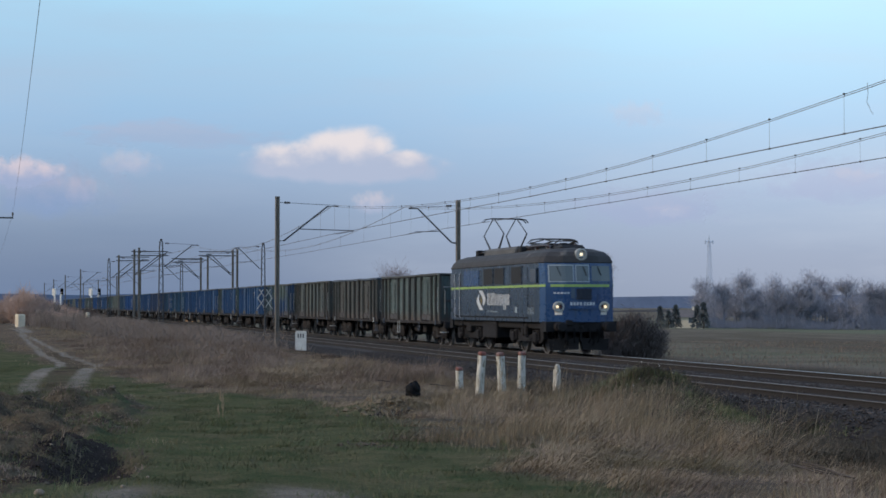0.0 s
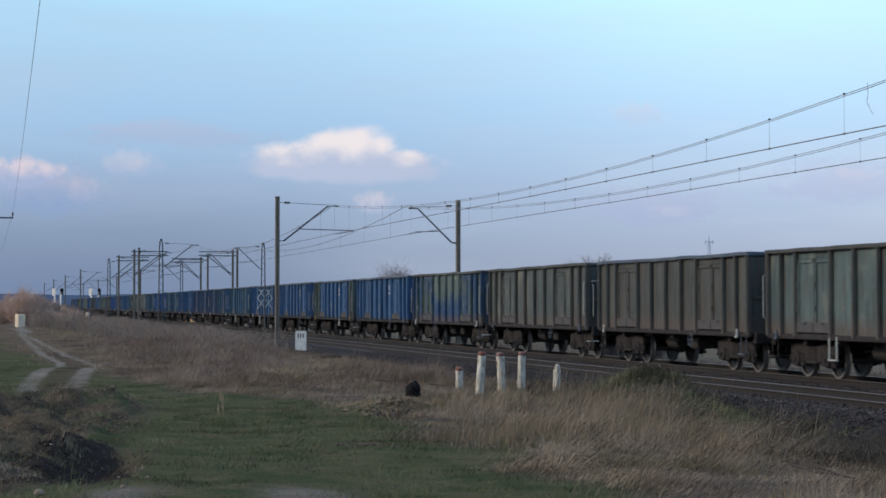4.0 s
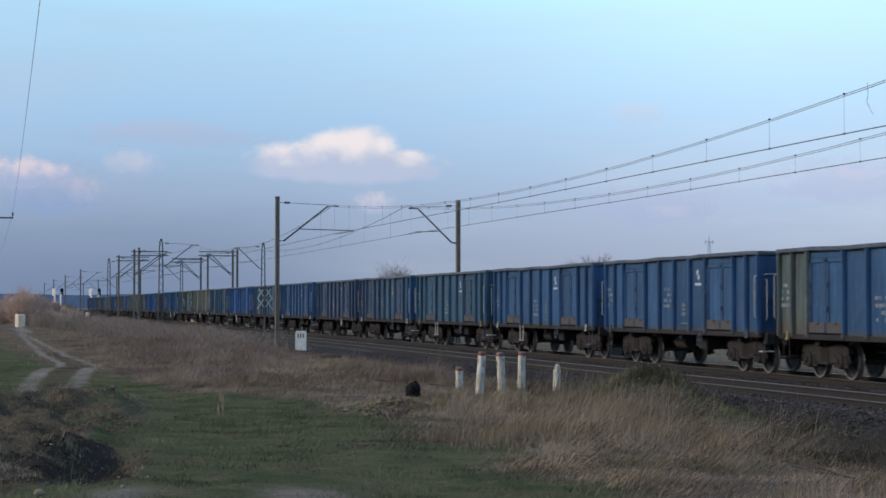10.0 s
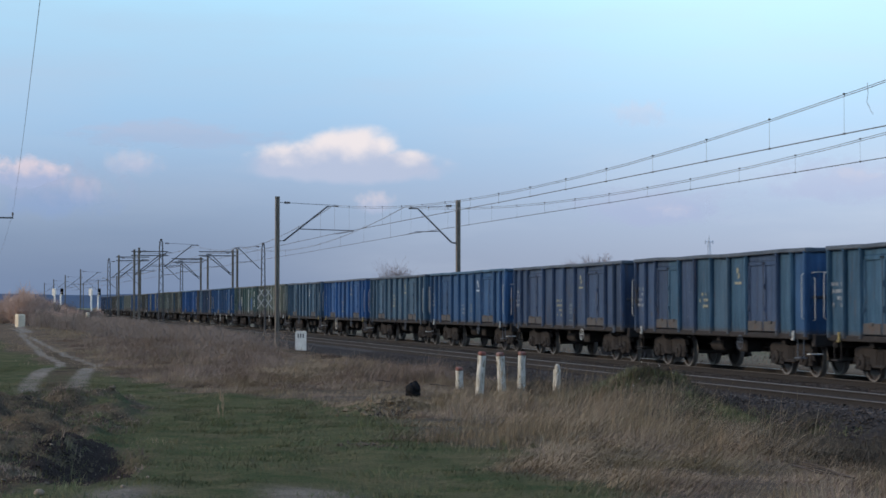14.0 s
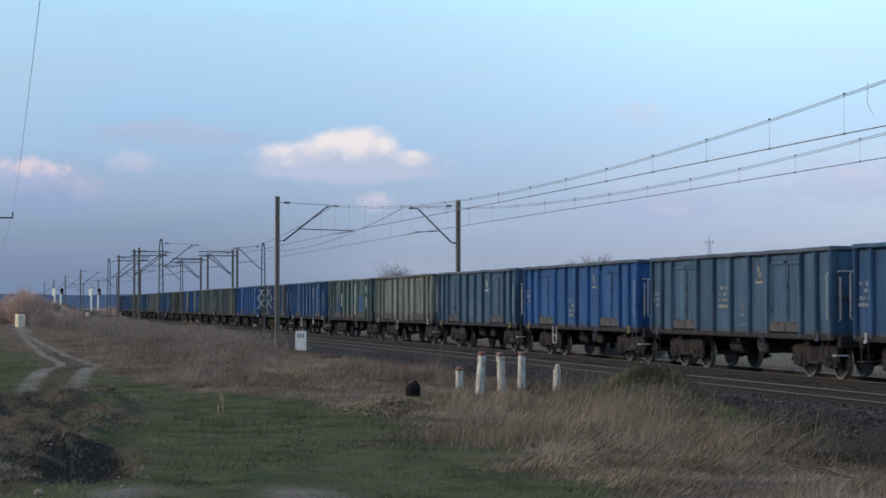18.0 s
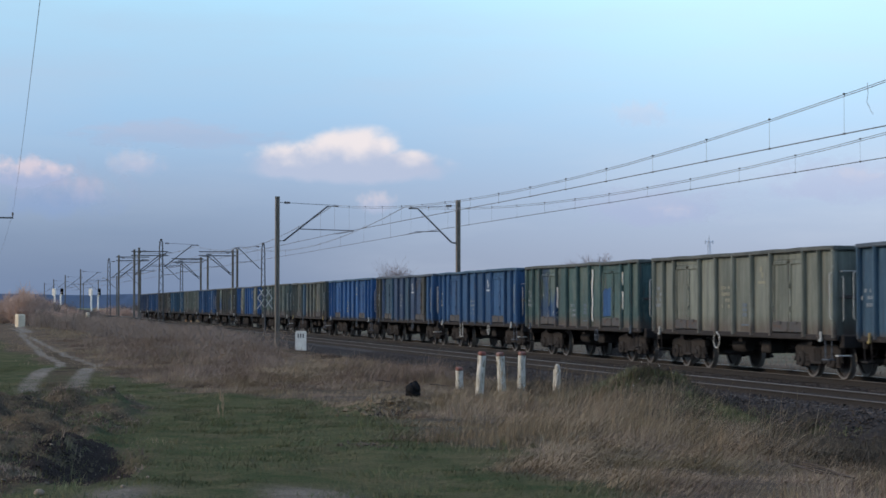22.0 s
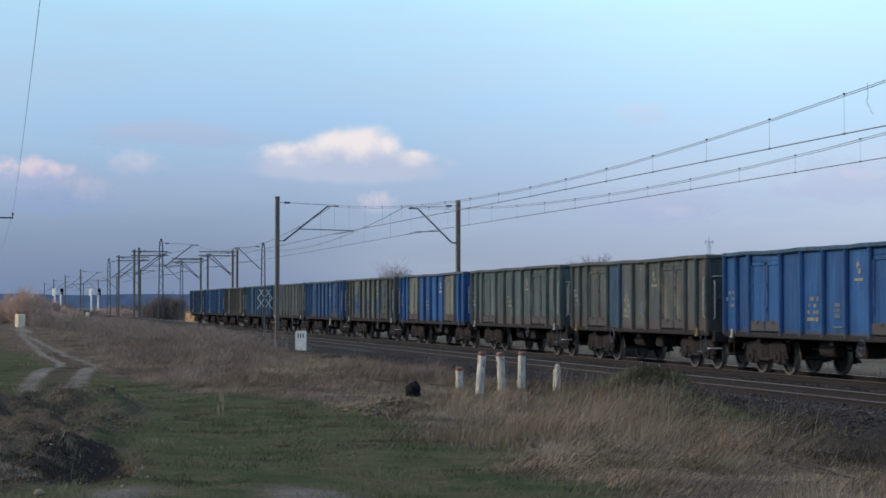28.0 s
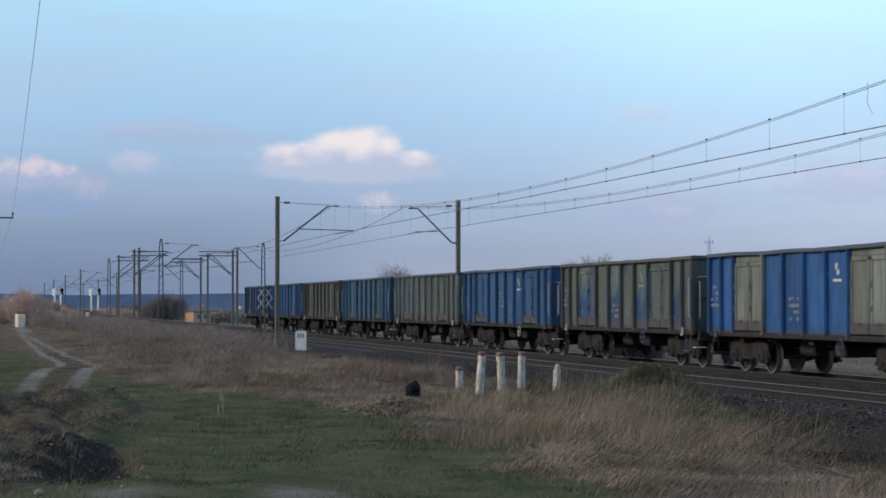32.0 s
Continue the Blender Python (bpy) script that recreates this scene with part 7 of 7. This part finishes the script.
def open_height(x, y):
    """Knee-high beside the line farther on, low before the distance marker."""
    line = -21.6 + 14.6 * (y + 56.86) / 88.46
    return np.clip(0.75 + 0.5 * rough_noise(x, y, 2.0, 16), 0.3, 1.3) * (1 - 0.85 * np.exp(-((x - line) / 0.9) ** 2) * (y < 34)) * (1 - 0.5 * smooth(-16.0, -17.5, x))


def green_want(x, y):
    g, d, p, v = zones(x, y)
    return np.clip(g, 0, 1) * (1 - d)


def weed_want(x, y):
    g, d, p, v = zones(x, y)
    return np.clip(0.2 * g + 0.6 * d * (1 - pit(x, y)) + 0.5 * v * (x < -6.4), 0, 1) * np.clip(0.6 + rough_noise(x, y, 1.5, 14), 0.1, 1)


def bramble_want(x, y):
    shoulder = smooth(-9.6 - 1.4 * smooth(-24, -29, y), -8.2 - 1.4 * smooth(-24, -29, y), x + 0.8 * rough_noise(x, y, 1.6, 17)) * (1 - smooth(-6.7, -6.2, x + 0.5 * rough_noise(x, y, 1.1, 18)))
    return shoulder * (1 - 0.8 * np.exp(-(((x + 7.9) / 1.3) ** 2 + ((y + 18.2) / 2.4) ** 2))) * (1 - 0.85 * np.exp(-(((x + 7.5) / 0.6) ** 2 + ((y + 22.2) / 1.6) ** 2))) * np.clip(0.75 + 0.9 * rough_noise(x, y, 1.7, 19), 0.1, 1)


def mound_want(x, y):
    e = np.exp(-(((x + 7.8) / 1.15) ** 2 + ((y + 18.0) / 2.4) ** 2)) + 1.4 * np.exp(-(((x + 7.5) / 0.5) ** 2 + ((y + 22.2) / 1.5) ** 2)) + 0.8 * np.exp(-(((x + 7.0) / 0.4) ** 2 + ((y + 24.6) / 0.8) ** 2))
    return np.clip(1.1 * e, 0, 1) * np.clip(0.7 + rough_noise(x, y, 0.8, 20), 0.15, 1)


grass("dry_grass", "tall dry straw-coloured grass, matted and leaning", "straw", rng, plot(12000, -17.5, -6.8, -40, 8, 1.15), 18, 0.15, 0.18, 0.66, 0.0036, 0.60, dry_want, height, 1.2)
grass("dead_grass", "brown dead grass lying in swirls beside the line", "sedge", rng, plot(12000, -17.5, -6.6, -40, 10, 1.15), 18, 0.20, 0.14, 0.56, 0.0036, 0.50, sedge_want, height, 1.4)
grass("dry_grass", "low matted dry grass", "straw", rng, plot(9000, -18.5, -6.8, -40, 40, 1.3), 14, 0.22, 0.06, 0.2, 0.0055, 0.15, dry_want, None, 1.2)
grass("dead_grass", "brown dead grass along the line farther off", "sedge", rng, plot(15000, -17.5, -7.2, -6, 60, 1.2), 14, 0.25, 0.18, 0.62, 0.0045, 0.25, sedge_want, open_height, 1.1)
grass("dry_grass", "dry grass along the line farther off", "straw", rng, plot(6000, -22, -7.0, 8, 150, 1.3), 10, 0.35, 0.12, 0.5, 0.008, 0.4, dry_want, open_height, 0.6)


def mat_want(x, y):
    """Flattened straw along the edge of the turf, broken by bare hollows."""
    g, d, p, v = zones(x, y)
    return np.clip(1.15 - 1.4 * g - 0.5 * d, 0, 1) * smooth(-27.5, -32.5, y + 0.25 * (x + 12)) * np.clip(0.7 + 1.5 * rough_noise(x, y, 1.0, 53), 0.0, 1)


def long_want(x, y):
    return np.clip(1.3 * np.exp(-(((x + 10.4 - 0.22 * (y + 24)) / 2.0) ** 2 + ((y + 24.0) / 8.0) ** 2) ** 1.6), 0, 1) * np.clip(0.45 + 1.1 * rough_noise(x, y, 1.2, 41), 0.03, 1) * (1 - 0.9 * np.exp(-(((x + 9.6) / 1.6) ** 2 + ((y + 13.0) / 3.0) ** 2))) * (1 - 0.95 * np.exp(-(((x + 7.9) / 1.7) ** 2 + ((y + 18.0) / 3.2) ** 2) ** 2))


grass("long_straw", "long pale straw leaning over on the bank", "straw", rng, plot(3400, -14.5, -6.8, -36, -13, 1.0), 20, 0.16, 0.40, 0.95, 0.0030, 0.85, long_want, None, 1.1)
grass("matted_straw", "pale straw trodden flat in swirls at the foot of the bank", "straw", rng, plot(3300, -15.0, -9.0, -35.5, -27.0, 1.0), 20, 0.18, 0.10, 0.32, 0.0042, 0.6, mat_want, None, 1.9)
grass("heap_weeds", "green weeds growing on the turned earth", "turf", rng, plot(5200, -23.5, -17.2, -36, -11, 1.0), 18, 0.12, 0.03, 0.13, 0.006, 0.1, lambda x, y: np.clip(zones(x, y)[1] * (1.5 * rough_noise(x, y, 1.2, 42) - 0.15 + 0.5 * smooth(-27, -19, y)), 0, 1) * np.clip(1 - 1.3 * pit(x, y), 0, 1), None, 0.8)
grass("rank_tufts", "rank paler tufts in the turf", "weed", rng, plot(420, -23, -12.5, -38, -8, 1.1), 40, 0.10, 0.05, 0.17, 0.0045, 0.1, lambda x, y: np.clip(zones(x, y)[0] * (0.5 + rough_noise(x, y, 2.4, 43)), 0, 1), None, 0.9)
TUFTS = np.array([(-20.60, -34.4), (-20.66, -34.3), (-21.6, -34.4), (-16.73, -28.5), (-14.39, -26.9), (-14.30, -27.1), (-14.1, -26.7), (-17.3, -21.9), (-17.2, -22.1), (-17.4, -22.0), (-15.1, -24.0), (-13.9, -29.2), (-13.6, -29.6)]).T
grass("tall_tufts", "tall pale tufts standing out of the turf", "fresh", rng, (TUFTS[0], TUFTS[1]), 34, 0.06, 0.10, 0.30, 0.0048, 0.1, lambda x, y: np.ones(len(x)), None, 0.7)
grass("green_turf", "short green turf", "turf", rng, plot(21000, -23.5, -12.5, -40, 20, 1.4), 18, 0.14, 0.025, 0.075, 0.0045, 0.1, green_want, None, 0.9)
grass("weeds", "dull weeds among the turf and clods", "weed", rng, plot(9000, -23.5, -6.3, -40, -4, 1.0), 10, 0.14, 0.05, 0.19, 0.007, 0.05, weed_want, None, 0.9)
grass("dark_weeds", "dark brown brambles and dead weeds on the shoulder", "bramble", rng, plot(8000, -11.6, -6.2, -38, -8, 1.0), 22, 0.14, 0.08, 0.34, 0.0055, 0.05, bramble_want, None, 0.9)
grass("green_weeds", "leafy green weeds on the mound and shoulder", "turf", rng, plot(3600, -10, -6.3, -27, -13, 1.0), 26, 0.12, 0.05, 0.20, 0.011, 0.1, mound_want, None, 1.4)
grass("heap_grass", "dull dead grass growing through the turned earth", "sedge", rng, plot(4200, -24, -17.2, -36, -10, 1.0), 14, 0.10, 0.04, 0.16, 0.006, 0.1, lambda x, y: np.clip(zones(x, y)[1] * (0.35 + 0.9 * rough_noise(x, y, 0.8, 24)), 0, 1) * np.clip(1 - 1.3 * pit(x, y), 0, 1), None, 1.1)
grass("yellowed_grass", "yellowed tufts scattered through the turf", "straw", rng, plot(4000, -23, -11.5, -39, 0, 1.2), 12, 0.14, 0.02, 0.07, 0.005, 0.1, lambda x, y: np.clip(zones(x, y)[0] * (1.6 * rough_noise(x, y, 1.1, 25) - 0.15), 0, 0.8) * smooth(-37, -31, y), None, 1.1)
grass("field_grass", "dull grass beyond the far track", "sedge", rng, plot(5200, 13.0, 60, -12, 90, 1.2), 7, 0.4, 0.08, 0.25, 0.014, 0.1, lambda x, y: np.full(len(x), 0.8))


def fallen_stick(x, y, a, ln):
    ob = tagged(part("fallen_stick", Build().line([(-ln / 2, 0, 0.02), (-ln * 0.1, 0.015, 0.03), (ln * 0.25, -0.015, 0.025), (ln / 2, 0.02, 0.03)], 0.012, 6), M["bark"]), "dark broken stick lying in the dead grass", "stick", "fallen sticks")
    ob.matrix_basis = pose(x, y, on_ground(x, y) + 0.16, 0, 8, a)


for q in ((-11.0, -34.3, -75, 1.0), (-10.9, -34.0, -70, 0.8), (-11.2, -34.8, -78, 0.9), (-10.8, -33.5, -60, 0.7), (-10.95, -33.6, -68, 0.6), (-10.25, -9.6, -10, 0.42), (-11.25, -7.6, -16, 0.36)):
    fallen_stick(*q)


def hay_want(x, y):
    return np.clip(np.exp(-(((x + 13.3) / 0.75) ** 2 + ((y + 18.2) / 1.3) ** 2)) * 1.5, 0, 1)


grass("hay_heap", "heap of matted dead grass and torn turf", "straw", rng, plot(4200, -16.2, -11.8, -27, -15, 1.0), 20, 0.10, 0.06, 0.20, 0.006, 0.2, hay_want, None, 1.3)


def dry_stalk(x, y, h, seed):
    r = random.Random(seed)
    ob = thing("dry_stalk", "single tall pale dry weed stalk", "weed", "tall dry stalks", at=(x, y, on_ground(x, y)))
    e = Vector((r.uniform(-0.12, 0.12), r.uniform(-0.1, 0.1), h))
    part("stem", Build().line([(0, 0, -0.03), e * 0.5 + Vector((0.02, 0, 0)), e], 0.006, 5), M["straw"], ob)
    for k in range(3):
        t = 0.4 + 0.17 * k
        q = e * t
        a = r.uniform(0, 6.28)
        part("side_shoot", Build().line([q, q + Vector((math.cos(a) * 0.04, math.sin(a) * 0.04, 0.07))], 0.0045, 4), M["straw"], ob)
    part("seed_head", Build().lathe([(-0.10, 0.004), (-0.03, 0.016), (0.05, 0.012), (0.09, 0.002)], "z", 6, tuple(e)), M["straw"], ob)


def field_stone(x, y, r, seed):
    """A weathered lump lying in the grass."""
    q = random.Random(seed)
    vs, fs = [], []
    n, m = 12, 7
    for i in range(m + 1):
        a = math.pi * i / m
        for j in range(n):
            t = 2 * math.pi * j / n
            k = r * (1 + q.uniform(-0.09, 0.09))
            vs.append((k * math.sin(a) * math.cos(t), 0.8 * k * math.sin(a) * math.sin(t), 0.7 * k * math.cos(a)))
    fs = [(i * n + j, i * n + (j + 1) % n, (i + 1) * n + (j + 1) % n, (i + 1) * n + j) for i in range(m) for j in range(n)]
    ob = tagged(part("field_stone", Build().add(vs, fs), M["field_stone"], smooth=True), "weathered tan stone lying in the grass", "stone")
    ob.matrix_basis = pose(x, y, on_ground(x, y) + 0.4 * r, 0, 0, 20 * seed)


field_stone(-20.97, -34.75, 0.062, 1)
for k, (x, y, r) in enumerate(((-20.01, -34.5, 0.042), (-20.66, -29.5, 0.035), (-20.25, -29.3, 0.035), (-20.05, -29.6, 0.03), (-19.95, -33.0, 0.036), (-19.59, -32.95, 0.034))):
    field_stone(x, y, 0.7 * r, 2 + k)
for k, (x, y, h) in enumerate(((-17.05, -20.0, 0.44), (-17.15, -20.1, 0.2), (-14.4, -21.0, 0.4), (-16.8, -18.0, 0.3))):
    dry_stalk(x, y, h, 60 + k)


def scrub(name, label, mat, n, clumps, h0, h1, tw, seed):
    """Low tangled brush along the foot of the line, in one mesh."""
    r = random.Random(seed)
    pts = []
    for x0, x1, y0, y1, k in clumps:
        for _ in range(k):
            x, y = r.uniform(x0, x1), r.uniform(y0, y1)
            clear = y < 34 and abs(x + 21.6 - 14.6 * (y + 56.86) / 88.46) < 1.6
            pts.append((x, y, on_ground(x, y), r.uniform(h0, h1) * (0.15 if clear else 1.0), r.uniform(0.5, 1.3)))

    def place():
        x, y, z, h, w = r.choice(pts)
        t = r.random() ** 0.7
        return Vector((x + r.gauss(0, w * 0.5), y + r.gauss(0, w), z + h * t * 0.8)), Vector((r.gauss(0, 0.6), r.gauss(0, 0.6), 0.7))
    vs, fs = slivers(r, n, place, (h0 + h1) * 0.22, tw)
    return tagged(part(name, raw_mesh(name, Build().add(vs, fs), M[mat]), M[mat]), label, "brush", kind="stuff")


scrub("brush", "tangled low brown brush beside the line", "brush", 46000, [(-10.5, -7.3, 30, 70, 50), (-12.5, -7.6, 70, 140, 110), (-14, -9, 50, 120, 60)], 0.45, 1.15, 0.009, 71)
scrub("brush", "low dry brush along the field edge", "brush", 5000, [(-13.5, -9.5, 2, 40, 60)], 0.2, 0.5, 0.009, 72)


def pebbles(name, label, mat, n, x0, x1, y0, y1, r0, r1, zf, want, seed, flat=0.7, rag=0.3):
    """Angular lumps strewn over a surface, in one mesh."""
    g = np.random.default_rng(seed)
    x, y = g.uniform(x0, x1, n), g.uniform(y0, y1, n)
    k = g.random(n) < want(x, y)
    x, y = x[k], y[k]
    n = len(x)
    z = zf(x, y)
    r = g.uniform(r0, r1, n) * g.uniform(0.6, 1.2, n)
    oct_v = np.array([(1, 0, 0), (0, 1, 0), (-1, 0, 0), (0, -1, 0), (0, 0, 1), (0, 0, -1)], float)
    a = g.uniform(0, 6.28, n)
    ca, sa = np.cos(a), np.sin(a)
    v = (oct_v[None] * g.uniform(0.7, 1.2, (n, 6, 1)) + g.normal(0, rag, (n, 6, 3))) * r[:, None, None]
    v[:, :, 2] *= flat
    vx, vy = v[:, :, 0] * ca[:, None] - v[:, :, 1] * sa[:, None], v[:, :, 0] * sa[:, None] + v[:, :, 1] * ca[:, None]
    co = np.stack([vx + x[:, None], vy + y[:, None], v[:, :, 2] + (z + r * (0.25 if rag > 0.2 else -0.15))[:, None]], -1).reshape(-1, 3)
    tri = np.array([(0, 1, 4), (1, 2, 4), (2, 3, 4), (3, 0, 4), (1, 0, 5), (2, 1, 5), (3, 2, 5), (0, 3, 5)])
    f = (np.arange(n)[:, None, None] * 6 + tri[None]).reshape(-1, 3)
    me = bpy.data.meshes.new(name)
    me.from_pydata(co, [], f.tolist())
    me.materials.append(M[mat])
    return tagged(part(name, me, M[mat]), label, "stones", kind="stuff")


def stone_material(name, a, b2, c2):
    m, n, l, b = material(name, 0.92, 0.0, 0.2)
    g = n.new("ShaderNodeNewGeometry")
    c = mix(n, l, g.outputs["Random Per Island"], a, b2)
    t = n.new("ShaderNodeTexCoord")
    c = mix(n, l, noise_fac(n, l, t.outputs["Object"], 9.0, 0.45, 0.6, 4), c, c2)
    l.new(c, b.inputs["Base Color"])
    return m


M["stones"] = stone_material("ballast_stones", (0.060, 0.052, 0.049), (0.029, 0.026, 0.025), (0.041, 0.036, 0.034))
M["clods"] = stone_material("earth_clods", (0.108, 0.085, 0.062), (0.062, 0.049, 0.038), (0.120, 0.099, 0.066))


def bed_z(x, y):
    return np.interp(x, [-7.5, -7.0, -6.5, -6.0, -5.0, -2.4, -2.1, -1.8, 1.8, 2.5, 3.3], [-1.0, -0.62, -0.38, -0.20, -0.15, -0.18, -0.21, -0.18, -0.19, -0.6, -1.2])


pebbles("ballast_stones", "loose broken ballast stones", "stones", 60000, -7.2, 1.7, -34, 22, 0.026, 0.052, bed_z, lambda x, y: np.full(len(x), 1.0), 3)
pebbles("earth_clods", "dark turned earth clods", "clods", 26000, -24, -16.5, -36, -9, 0.010, 0.030, ground_z, lambda x, y: zones(x, y)[1] * np.clip(1.2 - pit(x, y), 0, 1), 4, 0.9, 0.14)
pebbles("large_clods", "lumps of turned earth", "clods", 1300, -23.5, -17.4, -35, -10, 0.025, 0.06, ground_z, lambda x, y: zones(x, y)[1] * np.clip(0.4 + rough_noise(x, y, 1.0, 44), 0.05, 1), 14, 0.8, 0.22)
# Near-black clods: shade of the hollow and the heap's foot, put into colour.
M["shade_clods"] = stone_material("shade_dark_earth", (0.021, 0.016, 0.014), (0.040, 0.030, 0.025), (0.029, 0.022, 0.019))
pebbles("wet_earth_clods", "dug earth in a hollow, its shade put into the colour", "shade_clods", 80000, -21.6, -19.0, -34.0, -27.0, 0.012, 0.034, ground_z, lambda x, y: np.clip(1.6 * pit(x, y) - 0.25, 0, 1), 6, 0.9, 0.14)
pebbles("torn_clods", "torn lumps of earth and roots in a low heap", "clods", 620, -14.9, -11.7, -21.6, -16.2, 0.02, 0.065, ground_z, lambda x, y: np.exp(-(((x + 13.3) / 0.75) ** 2 + ((y + 19.1) / 1.3) ** 2)), 9, 0.9, 0.3)
pebbles("torn_clods", "torn earth at the foot of a low heap, coloured dark for shade", "shade_clods", 420, -14.6, -12.9, -21.2, -18.9, 0.02, 0.07, ground_z, lambda x, y: np.exp(-(((x + 13.7) / 0.28) ** 2 + ((y + 20.1) / 0.5) ** 2)), 15, 0.9, 0.3)
M["hay_lumps"] = stone_material("matted_hay", (0.21, 0.158, 0.100), (0.11, 0.082, 0.055), (0.145, 0.11, 0.07))
pebbles("hay_lumps", "matted lumps of dead grass in a low heap", "hay_lumps", 900, -14.7, -12.0, -20.8, -16.6, 0.02, 0.08, ground_z, lambda x, y: np.exp(-(((x + 13.3) / 0.6) ** 2 + ((y + 18.3) / 1.0) ** 2)), 12)
pebbles("torn_clods", "torn lumps of earth in the turf", "clods", 1500, -17.0, -14.4, -30.0, -25.5, 0.012, 0.035, ground_z, lambda x, y: np.clip(np.exp(-(((x + 15.85) / 0.36) ** 2 + ((y + 28.6) / 0.6) ** 2)) + 0.8 * np.exp(-(((x + 14.96) / 0.22) ** 2 + ((y + 26.3) / 0.35) ** 2)), 0, 1), 10, 0.9, 0.3)
pebbles("scattered_stones", "small stones scattered in the turf", "pole", 26, -23, -11, -38, -14, 0.015, 0.03, ground_z, lambda x, y: np.full(len(x), 0.6), 5)


pebbles("white_flowers", "tiny white flower heads on the weedy mound", "stone_white", 40, -8.6, -6.9, -19.5, -16, 0.008, 0.016, lambda x, y: ground_z(x, y) + 0.17, lambda x, y: mound_want(x, y), 11)


def sleepers():
    """The rows under both tracks: those nearby one by one, the rest joined."""
    row = thing("sleeper_row", "grey concrete sleepers sunk in the ballast", "sleepers", kind="structure")
    me = raw_mesh("sleeper", Build().box(-1.3, 1.3, -0.13, 0.13, -0.36, -0.152, 0.02), M["sleeper"])
    rest = Build()
    for c in (0, NEAR):
        y = -40.0
        while y < 150:
            if y < 48:
                part("sleeper", me, None, row, at=(c, y, 0))
            else:
                rest.box(c - 1.3, c + 1.3, y - 0.13, y + 0.13, -0.36, -0.152)
            y += 0.6
    tagged(part("far_sleepers", raw_mesh("far_sleepers", rest, M["sleeper"]), M["sleeper"]), "grey concrete sleepers farther along the line", "sleepers", kind="stuff")


sleepers()


# ---- what moves ----
def travel(t):
    """Metres that the train has run after t seconds: it slows from 45 to 37 km/h."""
    return 12.592 * t - 0.05308 * t ** 2 - 0.0003634 * t ** 3 + 0.00001675 * t ** 4


def motions():
    times = [0.5 * i for i in range(65)]
    for ob, y in TRAIN:
        walk(ob, [(t, pose(0, y - travel(t), 0)) for t in times])
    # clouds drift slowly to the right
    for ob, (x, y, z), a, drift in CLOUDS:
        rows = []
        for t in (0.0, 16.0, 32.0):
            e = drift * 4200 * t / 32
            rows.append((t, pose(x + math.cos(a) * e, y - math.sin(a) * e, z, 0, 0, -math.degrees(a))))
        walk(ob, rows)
    # wheels: one turn for each circumference run; alike wheels share the keys
    for group, r in ((WHEELS, 0.46), (LOCO_WHEELS, 0.625)):
        rows = [(k / 30, pose(0, 0, 0, math.degrees(travel(k / 30) / r), 0, 0)) for k in range(961)]
        walk(group[0], rows)
        act, slot = group[0].animation_data.action, group[0].animation_data.action_slot
        for ob in group[1:]:
            ob.rotation_mode = "QUATERNION"
            ob.animation_data_create()
            ob.animation_data.action = act
            ob.animation_data.action_slot = slot


motions()
